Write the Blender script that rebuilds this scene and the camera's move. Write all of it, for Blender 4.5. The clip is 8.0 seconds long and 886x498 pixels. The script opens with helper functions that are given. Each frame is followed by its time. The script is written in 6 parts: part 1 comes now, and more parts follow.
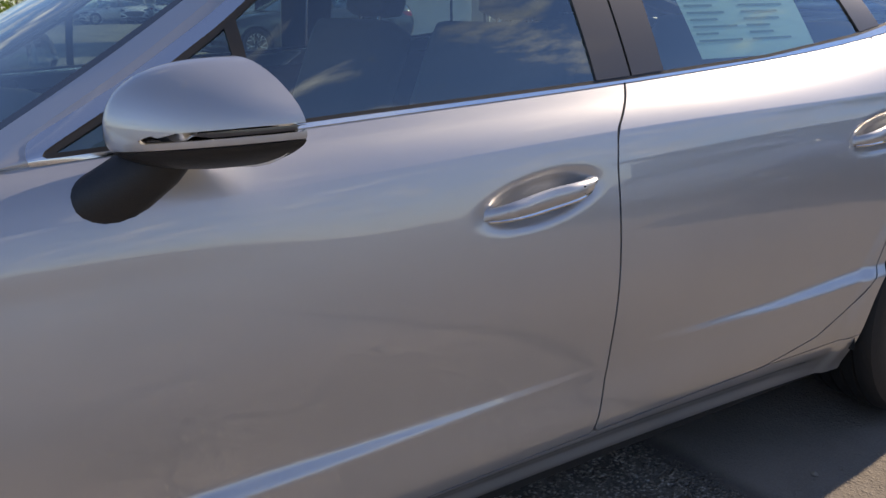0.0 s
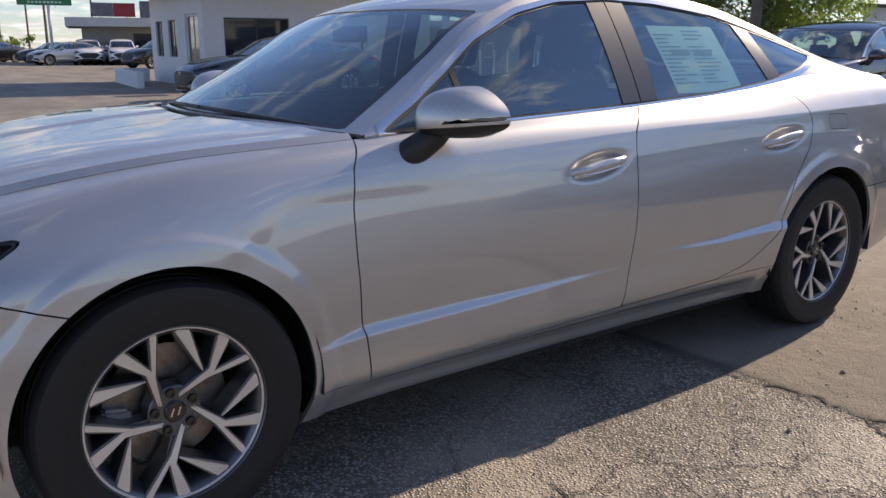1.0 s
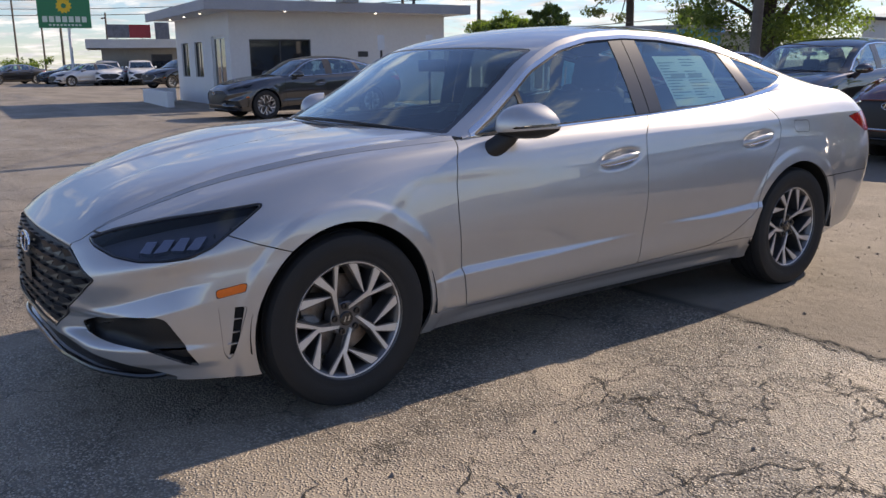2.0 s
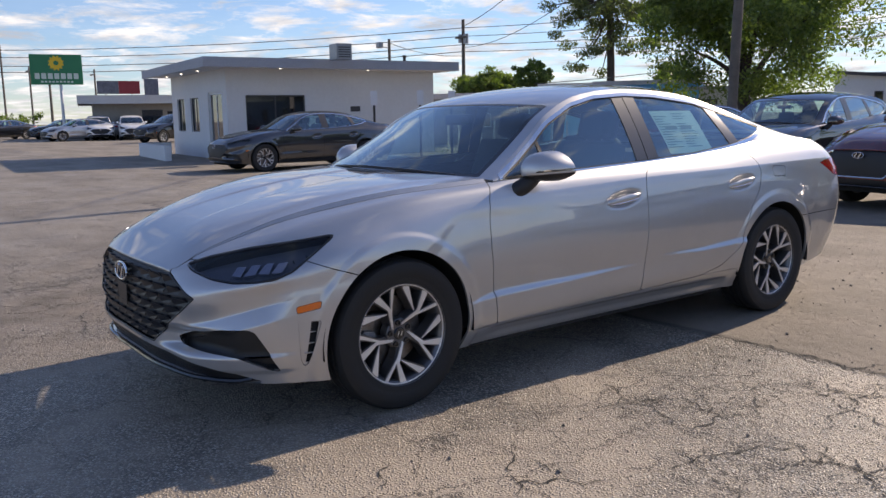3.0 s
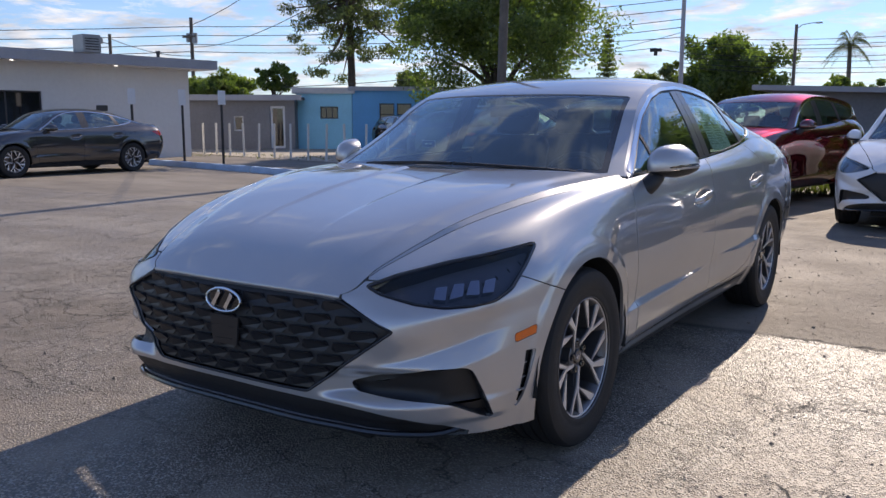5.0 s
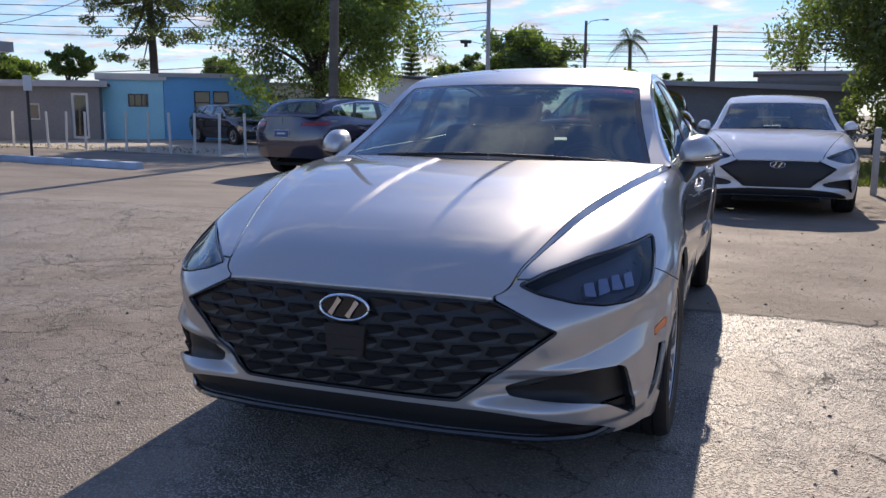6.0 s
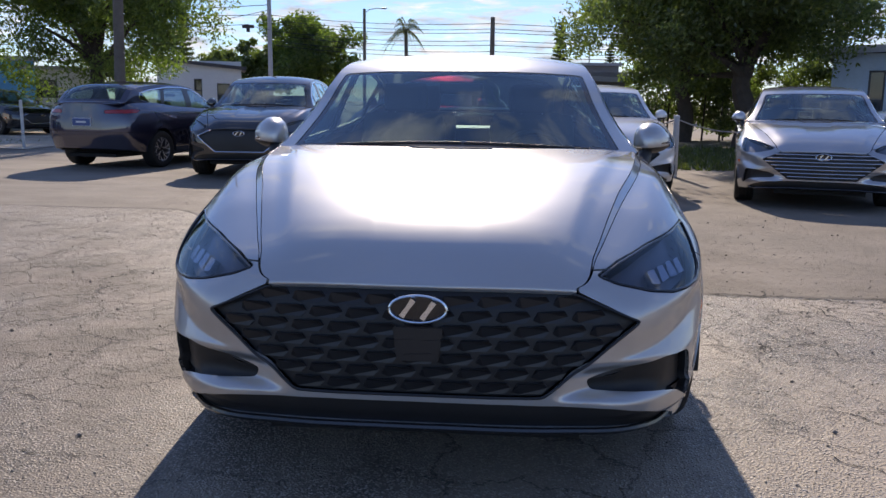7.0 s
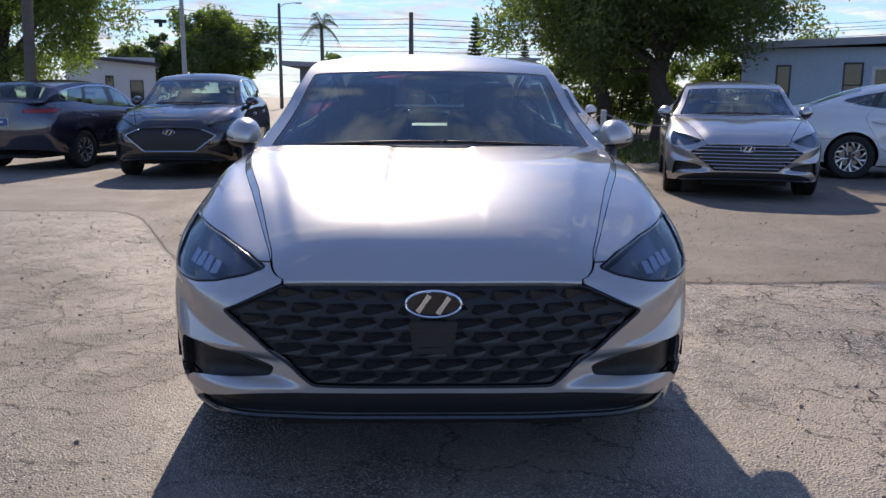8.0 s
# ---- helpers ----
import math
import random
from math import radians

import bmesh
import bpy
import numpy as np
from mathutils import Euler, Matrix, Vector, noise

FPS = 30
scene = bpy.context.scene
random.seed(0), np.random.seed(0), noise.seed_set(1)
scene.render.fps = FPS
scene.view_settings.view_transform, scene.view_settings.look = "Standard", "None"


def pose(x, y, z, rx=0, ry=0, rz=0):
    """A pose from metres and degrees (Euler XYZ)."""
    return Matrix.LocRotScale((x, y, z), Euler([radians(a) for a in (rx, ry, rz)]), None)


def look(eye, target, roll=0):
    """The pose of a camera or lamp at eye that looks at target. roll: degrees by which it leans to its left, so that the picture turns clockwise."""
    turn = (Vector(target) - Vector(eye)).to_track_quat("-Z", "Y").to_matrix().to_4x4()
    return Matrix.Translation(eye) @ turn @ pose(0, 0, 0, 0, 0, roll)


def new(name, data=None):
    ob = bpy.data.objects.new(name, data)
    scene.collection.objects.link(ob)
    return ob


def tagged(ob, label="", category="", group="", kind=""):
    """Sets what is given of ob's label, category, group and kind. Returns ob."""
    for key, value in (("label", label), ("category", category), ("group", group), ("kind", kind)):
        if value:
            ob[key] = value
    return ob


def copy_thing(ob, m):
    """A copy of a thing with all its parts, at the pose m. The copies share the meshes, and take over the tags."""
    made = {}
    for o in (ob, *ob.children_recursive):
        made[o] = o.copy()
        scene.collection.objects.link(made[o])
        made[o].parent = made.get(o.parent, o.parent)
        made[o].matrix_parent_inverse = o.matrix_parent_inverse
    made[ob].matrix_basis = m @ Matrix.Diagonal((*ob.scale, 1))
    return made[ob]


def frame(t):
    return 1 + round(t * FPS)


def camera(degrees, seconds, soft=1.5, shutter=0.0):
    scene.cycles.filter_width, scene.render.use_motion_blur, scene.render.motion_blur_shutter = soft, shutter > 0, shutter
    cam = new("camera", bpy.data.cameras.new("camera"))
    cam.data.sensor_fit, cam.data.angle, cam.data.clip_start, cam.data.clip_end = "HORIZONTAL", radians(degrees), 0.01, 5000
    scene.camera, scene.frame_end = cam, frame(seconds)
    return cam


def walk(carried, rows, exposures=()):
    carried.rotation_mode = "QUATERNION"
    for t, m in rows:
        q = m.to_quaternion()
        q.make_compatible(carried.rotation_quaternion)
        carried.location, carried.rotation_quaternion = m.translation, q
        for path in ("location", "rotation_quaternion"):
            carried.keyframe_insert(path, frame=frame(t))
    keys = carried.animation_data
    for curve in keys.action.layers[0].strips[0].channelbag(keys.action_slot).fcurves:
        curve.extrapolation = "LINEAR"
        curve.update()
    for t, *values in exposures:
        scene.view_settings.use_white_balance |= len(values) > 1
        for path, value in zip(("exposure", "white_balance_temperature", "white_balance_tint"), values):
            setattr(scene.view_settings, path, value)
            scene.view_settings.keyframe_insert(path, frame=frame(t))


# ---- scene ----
cam = camera(56.1, 8.0)

PATH = [
    (0, (2.01, 0.516, 1.163), (0.387, 1.536, 0.589), -0.8),
    (0.5, (2.383, -0.045, 1.205), (0.792, 1.059, 0.702), 0.3),
    (1, (2.776, -0.582, 1.203), (1.207, 0.564, 0.729), 0.1),
    (1.5, (3.168, -1.048, 1.216), (1.59, 0.097, 0.77), -0.5),
    (1.7, (3.307, -1.213, 1.253), (1.724, -0.077, 0.8), -0.6),
    (3, (3.817, -1.954, 1.271), (2.234, -0.773, 0.954), -0.9),
    (3.5, (3.596, -2.176, 1.239), (2.081, -0.904, 0.945), -0.7),
    (4, (3.166, -2.429, 1.205), (1.756, -1.042, 0.908), -0.3),
    (4.2, (2.947, -2.483, 1.199), (1.583, -1.05, 0.904), -0.1),
    (5.5, (1.613, -2.972, 1.199), (0.726, -1.209, 0.879), 0.2),
    (6, (1.112, -3.115, 1.196), (0.441, -1.26, 0.867), 0.4),
    (6.5, (0.654, -3.128, 1.188), (0.23, -1.204, 0.846), 0.3),
    (7, (0.245, -3.168, 1.185), (0.092, -1.206, 0.833), 0.7),
    (7.5, (0.023, -3.15, 1.193), (0.038, -1.183, 0.832), 0.3),
    (8, (-0.022, -3.267, 1.204), (0.019, -1.301, 0.842), 0.3),
]
EXPOSURE = [(0, .70, 8000, 16), (1.7, .70, 7950, 16), (3.5, .61, 7500, 17), (8, .56, 7150, 17)]
walk(cam, [(t, look(eye, target, roll)) for t, eye, target, roll in PATH], EXPOSURE)

# ---------------------------------------------------------------- sky and sun
SUN_WAY = Vector((-.165, 1.71, 1.0)).normalized()          # towards the sun


def node(tree, kind, **inputs):
    n = tree.nodes.new(kind)
    for key, value in inputs.items():
        n.inputs[key.replace("_", " ")].default_value = value
    return n


def make_world():
    w = bpy.data.worlds.new("sky")
    scene.world = w
    w.use_nodes = True
    t = w.node_tree
    t.nodes.clear()
    L = t.links.new
    sky = t.nodes.new("ShaderNodeTexSky")
    sky.sky_type = "NISHITA"
    sky.sun_disc = False
    sky.sun_elevation = math.asin(SUN_WAY.z)
    sky.sun_rotation = math.atan2(SUN_WAY.x, SUN_WAY.y)
    sky.air_density, sky.dust_density, sky.ozone_density = 1.0, 0.0, 3.0
    geo = t.nodes.new("ShaderNodeTexCoord")
    sep = t.nodes.new("ShaderNodeSeparateXYZ")
    L(geo.outputs["Generated"], sep.inputs[0])
    zz = t.nodes.new("ShaderNodeMath")
    zz.operation = "ADD"
    zz.inputs[1].default_value = 0.10
    L(sep.outputs["Z"], zz.inputs[0])
    flat = t.nodes.new("ShaderNodeCombineXYZ")
    flat.inputs["Z"].default_value = 1.7
    for axis in "XY":
        d = t.nodes.new("ShaderNodeMath")
        d.operation = "DIVIDE"
        L(sep.outputs[axis], d.inputs[0])
        L(zz.outputs[0], d.inputs[1])
        L(d.outputs[0], flat.inputs[axis])
    big = node(t, "ShaderNodeTexNoise", Scale=2.9, Detail=9.0, Roughness=0.64, Distortion=0.35)
    L(flat.outputs[0], big.inputs["Vector"])
    ramp = t.nodes.new("ShaderNodeValToRGB")
    ramp.color_ramp.elements[0].position, ramp.color_ramp.elements[1].position = 0.455, 0.63
    ramp.color_ramp.elements[0].color = (.06, .06, .06, 1)
    # seen from below, fewer clouds stand overhead than low over the roofs
    thin = t.nodes.new("ShaderNodeMapRange")
    thin.interpolation_type = "SMOOTHSTEP"
    thin.inputs["From Min"].default_value, thin.inputs["From Max"].default_value = 0.05, 0.42
    thin.inputs["To Min"].default_value, thin.inputs["To Max"].default_value = -0.01, 0.09
    L(sep.outputs["Z"], thin.inputs["Value"])
    cover = t.nodes.new("ShaderNodeMath")
    cover.operation = "SUBTRACT"
    # and the sky clears away from the sun
    clear = t.nodes.new("ShaderNodeMapRange")
    clear.inputs["From Min"].default_value, clear.inputs["From Max"].default_value = 0.35, -0.75
    clear.inputs["To Min"].default_value, clear.inputs["To Max"].default_value = 0.0, 0.06
    L(sep.outputs["Y"], clear.inputs["Value"])
    less = t.nodes.new("ShaderNodeMath")
    less.operation = "ADD"
    L(thin.outputs[0], less.inputs[0])
    L(clear.outputs[0], less.inputs[1])
    L(big.outputs["Fac"], cover.inputs[0])
    L(less.outputs[0], cover.inputs[1])
    L(cover.outputs[0], ramp.inputs["Fac"])
    mix = t.nodes.new("ShaderNodeMix")
    mix.data_type = "RGBA"
    L(ramp.outputs["Color"], mix.inputs["Factor"])
    low = t.nodes.new("ShaderNodeMapRange")
    low.inputs["From Min"].default_value, low.inputs["From Max"].default_value = 0.0, 0.55
    low.inputs["To Min"].default_value, low.inputs["To Max"].default_value = 0.50, 0.60
    L(sep.outputs["Z"], low.inputs["Value"])
    dim = t.nodes.new("ShaderNodeVectorMath")
    dim.operation = "SCALE"
    L(sky.outputs["Color"], dim.inputs[0])
    L(low.outputs[0], dim.inputs["Scale"])
    blue = t.nodes.new("ShaderNodeVectorMath")
    blue.operation = "MULTIPLY"
    blue.inputs[1].default_value = (.74, .93, 1.27)
    L(dim.outputs[0], blue.inputs[0])
    L(blue.outputs[0], mix.inputs["A"])
    shade = node(t, "ShaderNodeTexNoise", Scale=2.2, Detail=6.0, Roughness=0.6)
    L(flat.outputs[0], shade.inputs["Vector"])
    cr = t.nodes.new("ShaderNodeValToRGB")
    cr.color_ramp.elements[0].color = (2.1, 2.5, 3.1, 1)
    cr.color_ramp.elements[1].color = (4.8, 5.1, 5.5, 1)
    cr.color_ramp.elements[0].position, cr.color_ramp.elements[1].position = 0.35, 0.65
    L(shade.outputs["Fac"], cr.inputs["Fac"])
    L(cr.outputs["Color"], mix.inputs["B"])
    bg = t.nodes.new("ShaderNodeBackground")
    bg.inputs["Strength"].default_value = 0.15
    L(mix.outputs["Result"], bg.inputs["Color"])
    out = t.nodes.new("ShaderNodeOutputWorld")
    L(bg.outputs[0], out.inputs["Surface"])


make_world()
sun = new("sun", bpy.data.lights.new("sun", "SUN"))
sun.data.energy, sun.data.angle, sun.data.color = 3.7, radians(0.55), (1.0, 0.93, 0.82)
sun.matrix_world = look(SUN_WAY * 30, (0, 0, 0))

# ---------------------------------------------------------------- materials
def material(name, color, rough=0.5, metal=0.0, spots=0.0, scale=8.0, bump=0.0, bump_scale=60.0, coat=0.0, rough_vary=0.0, tint=None, world=True, spec=0.5, transmission=0.0):
    """A surface with variation at two scales: stains and grain."""
    m = bpy.data.materials.new(name)
    m.use_nodes = True
    t = m.node_tree
    L = t.links.new
    b = t.nodes["Principled BSDF"]
    b.inputs["Base Color"].default_value = (*color, 1)
    b.inputs["Roughness"].default_value = rough
    b.inputs["Metallic"].default_value = metal
    b.inputs["Coat Weight"].default_value = coat
    b.inputs["Coat Roughness"].default_value = 0.03
    b.inputs["Specular IOR Level"].default_value = spec
    if transmission:
        b.inputs["Transmission Weight"].default_value = transmission
    co = t.nodes.new("ShaderNodeTexCoord")
    vec = co.outputs["Object"]
    if spots or rough_vary:
        big = node(t, "ShaderNodeTexNoise", Scale=scale, Detail=6.0, Roughness=0.6)
        fine = node(t, "ShaderNodeTexNoise", Scale=scale * 14, Detail=3.0)
        L(vec, big.inputs["Vector"])
        L(vec, fine.inputs["Vector"])
        add = t.nodes.new("ShaderNodeMix")
        add.data_type = "FLOAT"
        add.inputs["Factor"].default_value = 0.4
        L(big.outputs["Fac"], add.inputs["A"])
        L(fine.outputs["Fac"], add.inputs["B"])
        if spots:
            mix = t.nodes.new("ShaderNodeMix")
            mix.data_type = "RGBA"
            dark = tint or tuple(c * (1 - spots) for c in color)
            mix.inputs["A"].default_value = (*dark, 1)
            mix.inputs["B"].default_value = (*[min(1, c * (1 + spots * .6)) for c in color], 1)
            mr = t.nodes.new("ShaderNodeMapRange")
            mr.inputs["From Min"].default_value, mr.inputs["From Max"].default_value = 0.32, 0.68
            L(add.outputs["Result"], mr.inputs["Value"])
            L(mr.outputs[0], mix.inputs["Factor"])
            L(mix.outputs["Result"], b.inputs["Base Color"])
        if rough_vary:
            mr = t.nodes.new("ShaderNodeMapRange")
            mr.inputs["To Min"].default_value, mr.inputs["To Max"].default_value = max(0, rough - rough_vary), min(1, rough + rough_vary)
            L(add.outputs["Result"], mr.inputs["Value"])
            L(mr.outputs[0], b.inputs["Roughness"])
    if bump:
        n = node(t, "ShaderNodeTexNoise", Scale=bump_scale, Detail=5.0)
        L(vec, n.inputs["Vector"])
        bp = node(t, "ShaderNodeBump", Strength=bump, Distance=0.01)
        L(n.outputs["Fac"], bp.inputs["Height"])
        L(bp.outputs[0], b.inputs["Normal"])
    return m


def car_paint(name, color, metal=0.85, rough=0.32):
    """Metallic paint under a clear coat: flakes that shine softly, a little plain colour, a sharp coat."""
    m = bpy.data.materials.new(name)
    m.use_nodes = True
    t = m.node_tree
    t.nodes.clear()
    L = t.links.new
    co = t.nodes.new("ShaderNodeTexCoord")
    dust = node(t, "ShaderNodeTexNoise", Scale=5.0, Detail=7.0, Roughness=0.65)
    L(co.outputs["Object"], dust.inputs["Vector"])
    mr = t.nodes.new("ShaderNodeMapRange")
    mr.inputs["To Min"].default_value, mr.inputs["To Max"].default_value = rough - .01, rough + .03
    L(dust.outputs["Fac"], mr.inputs["Value"])
    mix = t.nodes.new("ShaderNodeMix")
    mix.data_type = "RGBA"
    mix.inputs["A"].default_value = (*[c * .95 for c in color], 1)
    mix.inputs["B"].default_value = (*[min(1, c * 1.05) for c in color], 1)
    L(dust.outputs["Fac"], mix.inputs["Factor"])
    plain = t.nodes.new("ShaderNodeBsdfDiffuse")
    flake = t.nodes.new("ShaderNodeBsdfGlossy")
    flake.distribution = "BECKMANN"
    L(mix.outputs["Result"], plain.inputs["Color"])
    L(mix.outputs["Result"], flake.inputs["Color"])
    L(mr.outputs[0], flake.inputs["Roughness"])
    wide = t.nodes.new("ShaderNodeBsdfGlossy")
    wide.distribution = "BECKMANN"
    wide.inputs["Roughness"].default_value = rough + .18
    L(mix.outputs["Result"], wide.inputs["Color"])
    flakes = t.nodes.new("ShaderNodeMixShader")
    flakes.inputs[0].default_value = .45
    L(flake.outputs[0], flakes.inputs[1])
    L(wide.outputs[0], flakes.inputs[2])
    base = t.nodes.new("ShaderNodeMixShader")
    base.inputs[0].default_value = metal
    L(plain.outputs[0], base.inputs[1])
    L(flakes.outputs[0], base.inputs[2])
    clear = t.nodes.new("ShaderNodeBsdfGlossy")
    clear.distribution = "BECKMANN"
    clear.inputs["Roughness"].default_value = 0.025
    facing = node(t, "ShaderNodeLayerWeight", Blend=0.5)
    slant = t.nodes.new("ShaderNodeMath")
    slant.operation = "POWER"
    slant.inputs[1].default_value = 3.6
    L(facing.outputs["Facing"], slant.inputs[0])
    fr = t.nodes.new("ShaderNodeMapRange")
    fr.inputs["To Min"].default_value, fr.inputs["To Max"].default_value = 0.13, 0.95
    L(slant.outputs[0], fr.inputs["Value"])
    coat = t.nodes.new("ShaderNodeMixShader")
    L(fr.outputs[0], coat.inputs[0])
    L(base.outputs[0], coat.inputs[1])
    L(clear.outputs[0], coat.inputs[2])
    out = t.nodes.new("ShaderNodeOutputMaterial")
    L(coat.outputs[0], out.inputs["Surface"])
    return m


def car_glass(name, tint, gloss=1.0, ior=1.52):
    """Thin tinted glass: a clear film with a mirror gloss that grows at a slant."""
    m = bpy.data.materials.new(name)
    m.use_nodes = True
    t = m.node_tree
    t.nodes.clear()
    L = t.links.new
    clear = t.nodes.new("ShaderNodeBsdfTransparent")
    clear.inputs[0].default_value = (*tint, 1)
    shine = t.nodes.new("ShaderNodeBsdfGlossy")
    shine.inputs["Roughness"].default_value = 0.01
    shine.inputs["Color"].default_value = (gloss * .84, gloss * .96, gloss, 1)
    facing = node(t, "ShaderNodeLayerWeight", Blend=0.5)
    slant = t.nodes.new("ShaderNodeMath")
    slant.operation = "POWER"
    slant.inputs[1].default_value = 3.2
    L(facing.outputs["Facing"], slant.inputs[0])
    fr = t.nodes.new("ShaderNodeMapRange")
    least = ((ior - 1) / (ior + 1))**2
    fr.inputs["To Min"].default_value, fr.inputs["To Max"].default_value = least, 1.0
    L(slant.outputs[0], fr.inputs["Value"])
    mx = t.nodes.new("ShaderNodeMixShader")
    L(fr.outputs[0], mx.inputs[0])
    L(clear.outputs[0], mx.inputs[1])
    L(shine.outputs[0], mx.inputs[2])
    out = t.nodes.new("ShaderNodeOutputMaterial")
    L(mx.outputs[0], out.inputs["Surface"])
    return m


M = dict(
    rubber=material("rubber", (.012, .012, .0125), .66, spots=.3, scale=9, bump=.15, bump_scale=140, rough_vary=.12),
    dark_alloy=material("dark_alloy", (.15, .15, .155), .36, .75, spots=.15, scale=20),
    machined=material("machined_alloy", (.76, .76, .77), .42, .9, spots=.06, scale=30, rough_vary=.08),
    chrome=material("chrome", (.80, .81, .82), .14, 1.0),
    dark_chrome=material("dark_chrome", (.024, .024, .026), .33, .1, rough_vary=.06, scale=30, spec=.5),
    disc=material("brake_steel", (.30, .29, .28), .35, .9, spots=.35, scale=25, tint=(.16, .10, .07)),
    calliper=material("cast_iron", (.32, .32, .33), .5, .6, spots=.3, scale=30),
    black_gloss=material("black_gloss", (.010, .010, .012), .12, 0, coat=.6),
    black_plastic=material("black_plastic", (.016, .016, .017), .48, 0, bump=.12, bump_scale=400, spots=.2, scale=12),
    # lifted black: glare veiling the dark grille is put into this colour
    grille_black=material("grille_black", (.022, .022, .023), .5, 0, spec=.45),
    black_matt=material("black_matt", (.012, .012, .012), .85, 0, spots=.3, scale=6),
    amber=material("amber_lens", (.90, .17, .010), .18, 0, coat=.8, spots=.12, scale=120),
    lamp_strip=material("lamp_strip", (.03, .03, .035), .12, 0, coat=1),
    lamp_bowl=material("lamp_bowl", (.11, .115, .13), .30, 0, coat=.4, spots=.15, scale=30),
    reflector=material("reflector", (.44, .47, .53), .24, .9, spots=.25, scale=140),
    tail_red=material("tail_lens", (.34, .012, .018), .12, 0, coat=1, spots=.25, scale=60),
    pillar=material("pillar_black", (.055, .050, .050), .30, 0, coat=.5),
    seat=material("seat_cloth", (.065, .065, .068), .85, 0, spots=.12, scale=3),
    dash=material("dashboard", (.045, .047, .050), .55, 0, spots=.2),
    mirror=material("mirror_glass", (.9, .9, .9), .02, 1.0),
    paper=material("paper", (.70, .84, .77), .7, 0, spots=.06, scale=10),
    print=material("print_ink", (.22, .32, .30), .7),
    lamp_glass=car_glass("lamp_glass", (.72, .75, .82), .75),
    screen_glass=car_glass("windshield_glass", (.54, .68, .67), 1.0, 1.70),
    side_glass=car_glass("side_glass", (.66, .83, .77), 1.0, 2.6),
    dark_glass=car_glass("dark_glass", (.50, .60, .57), 1.0, 1.6),
)
SILVER = car_paint("silver_paint", (.505, .504, .505), .60, .335)

# ---------------------------------------------------------------- lofted skins
def mesh_object(name, verts, faces, mat, parent=None, label="", normals=None, smooth=True):
    me = bpy.data.meshes.new(name)
    me.from_pydata([tuple(v) for v in verts], [], [tuple(f) for f in faces])
    if smooth:
        me.polygons.foreach_set("use_smooth", [True] * len(me.polygons))
    if normals is not None:
        me.normals_split_custom_set_from_vertices([tuple(n) for n in normals])
    if mat:
        me.materials.append(mat)
    ob = new(name, me)
    if parent:
        ob.parent = parent
    if label:
        ob["label"] = label
    return ob


def part(name, bm, mat, parent, label="", smooth=False, angle=35):
    """Links a bmesh as one mesh object under a thing or a part."""
    me = bpy.data.meshes.new(name)
    bmesh.ops.recalc_face_normals(bm, faces=bm.faces)
    if smooth:
        for f in bm.faces:
            f.smooth = True
        for e in bm.edges:
            if len(e.link_faces) == 2 and e.calc_face_angle(0) > radians(angle):
                e.smooth = False
    bm.to_mesh(me)
    bm.free()
    if mat:
        me.materials.append(mat)
    ob = new(name, me)
    if parent:
        ob.parent = parent
    if label:
        ob["label"] = label
    return ob


def hermite(K, P, t):
    """Smooth curve over P at the knots K, read at t."""
    K, P, t = np.asarray(K, float), np.asarray(P, float), np.asarray(t, float)
    h = np.diff(K)[:, None]
    d = np.diff(P, axis=0) / h
    m = np.empty_like(P)
    m[1:-1] = (d[1:] * h[:-1] + d[:-1] * h[1:]) / (h[1:] + h[:-1])
    m[0], m[-1] = d[0], d[-1]
    i = np.clip(np.searchsorted(K, t, side="right") - 1, 0, len(K) - 2)
    s = ((t - K[i]) / (K[i + 1] - K[i]))[:, None]
    hh = h[i]
    return ((2 * s**3 - 3 * s**2 + 1) * P[i] + (s**3 - 2 * s**2 + s) * hh * m[i]
            + (-2 * s**3 + 3 * s**2) * P[i + 1] + (s**3 - s**2) * hh * m[i + 1])


def curve(pts, t, key=None):
    """Curve over points, read at t of the coordinate number key (or of its length)."""
    P = np.array(pts, float)
    K = P[:, key] if key is not None else np.r_[0, np.cumsum(np.linalg.norm(np.diff(P, axis=0), axis=1))]
    if key is None:
        t = np.asarray(t) * K[-1]
    return hermite(K, P, t)


def smoothstep(a, b, x):
    s = np.clip((x - a) / (b - a), 0, 1)
    return s * s * (3 - 2 * s)


def grid_normals(P):
    du = np.gradient(P, axis=0)
    dv = np.gradient(P, axis=1)
    n = np.cross(du, dv)
    return n / (np.linalg.norm(n, axis=2, keepdims=True) + 1e-12)


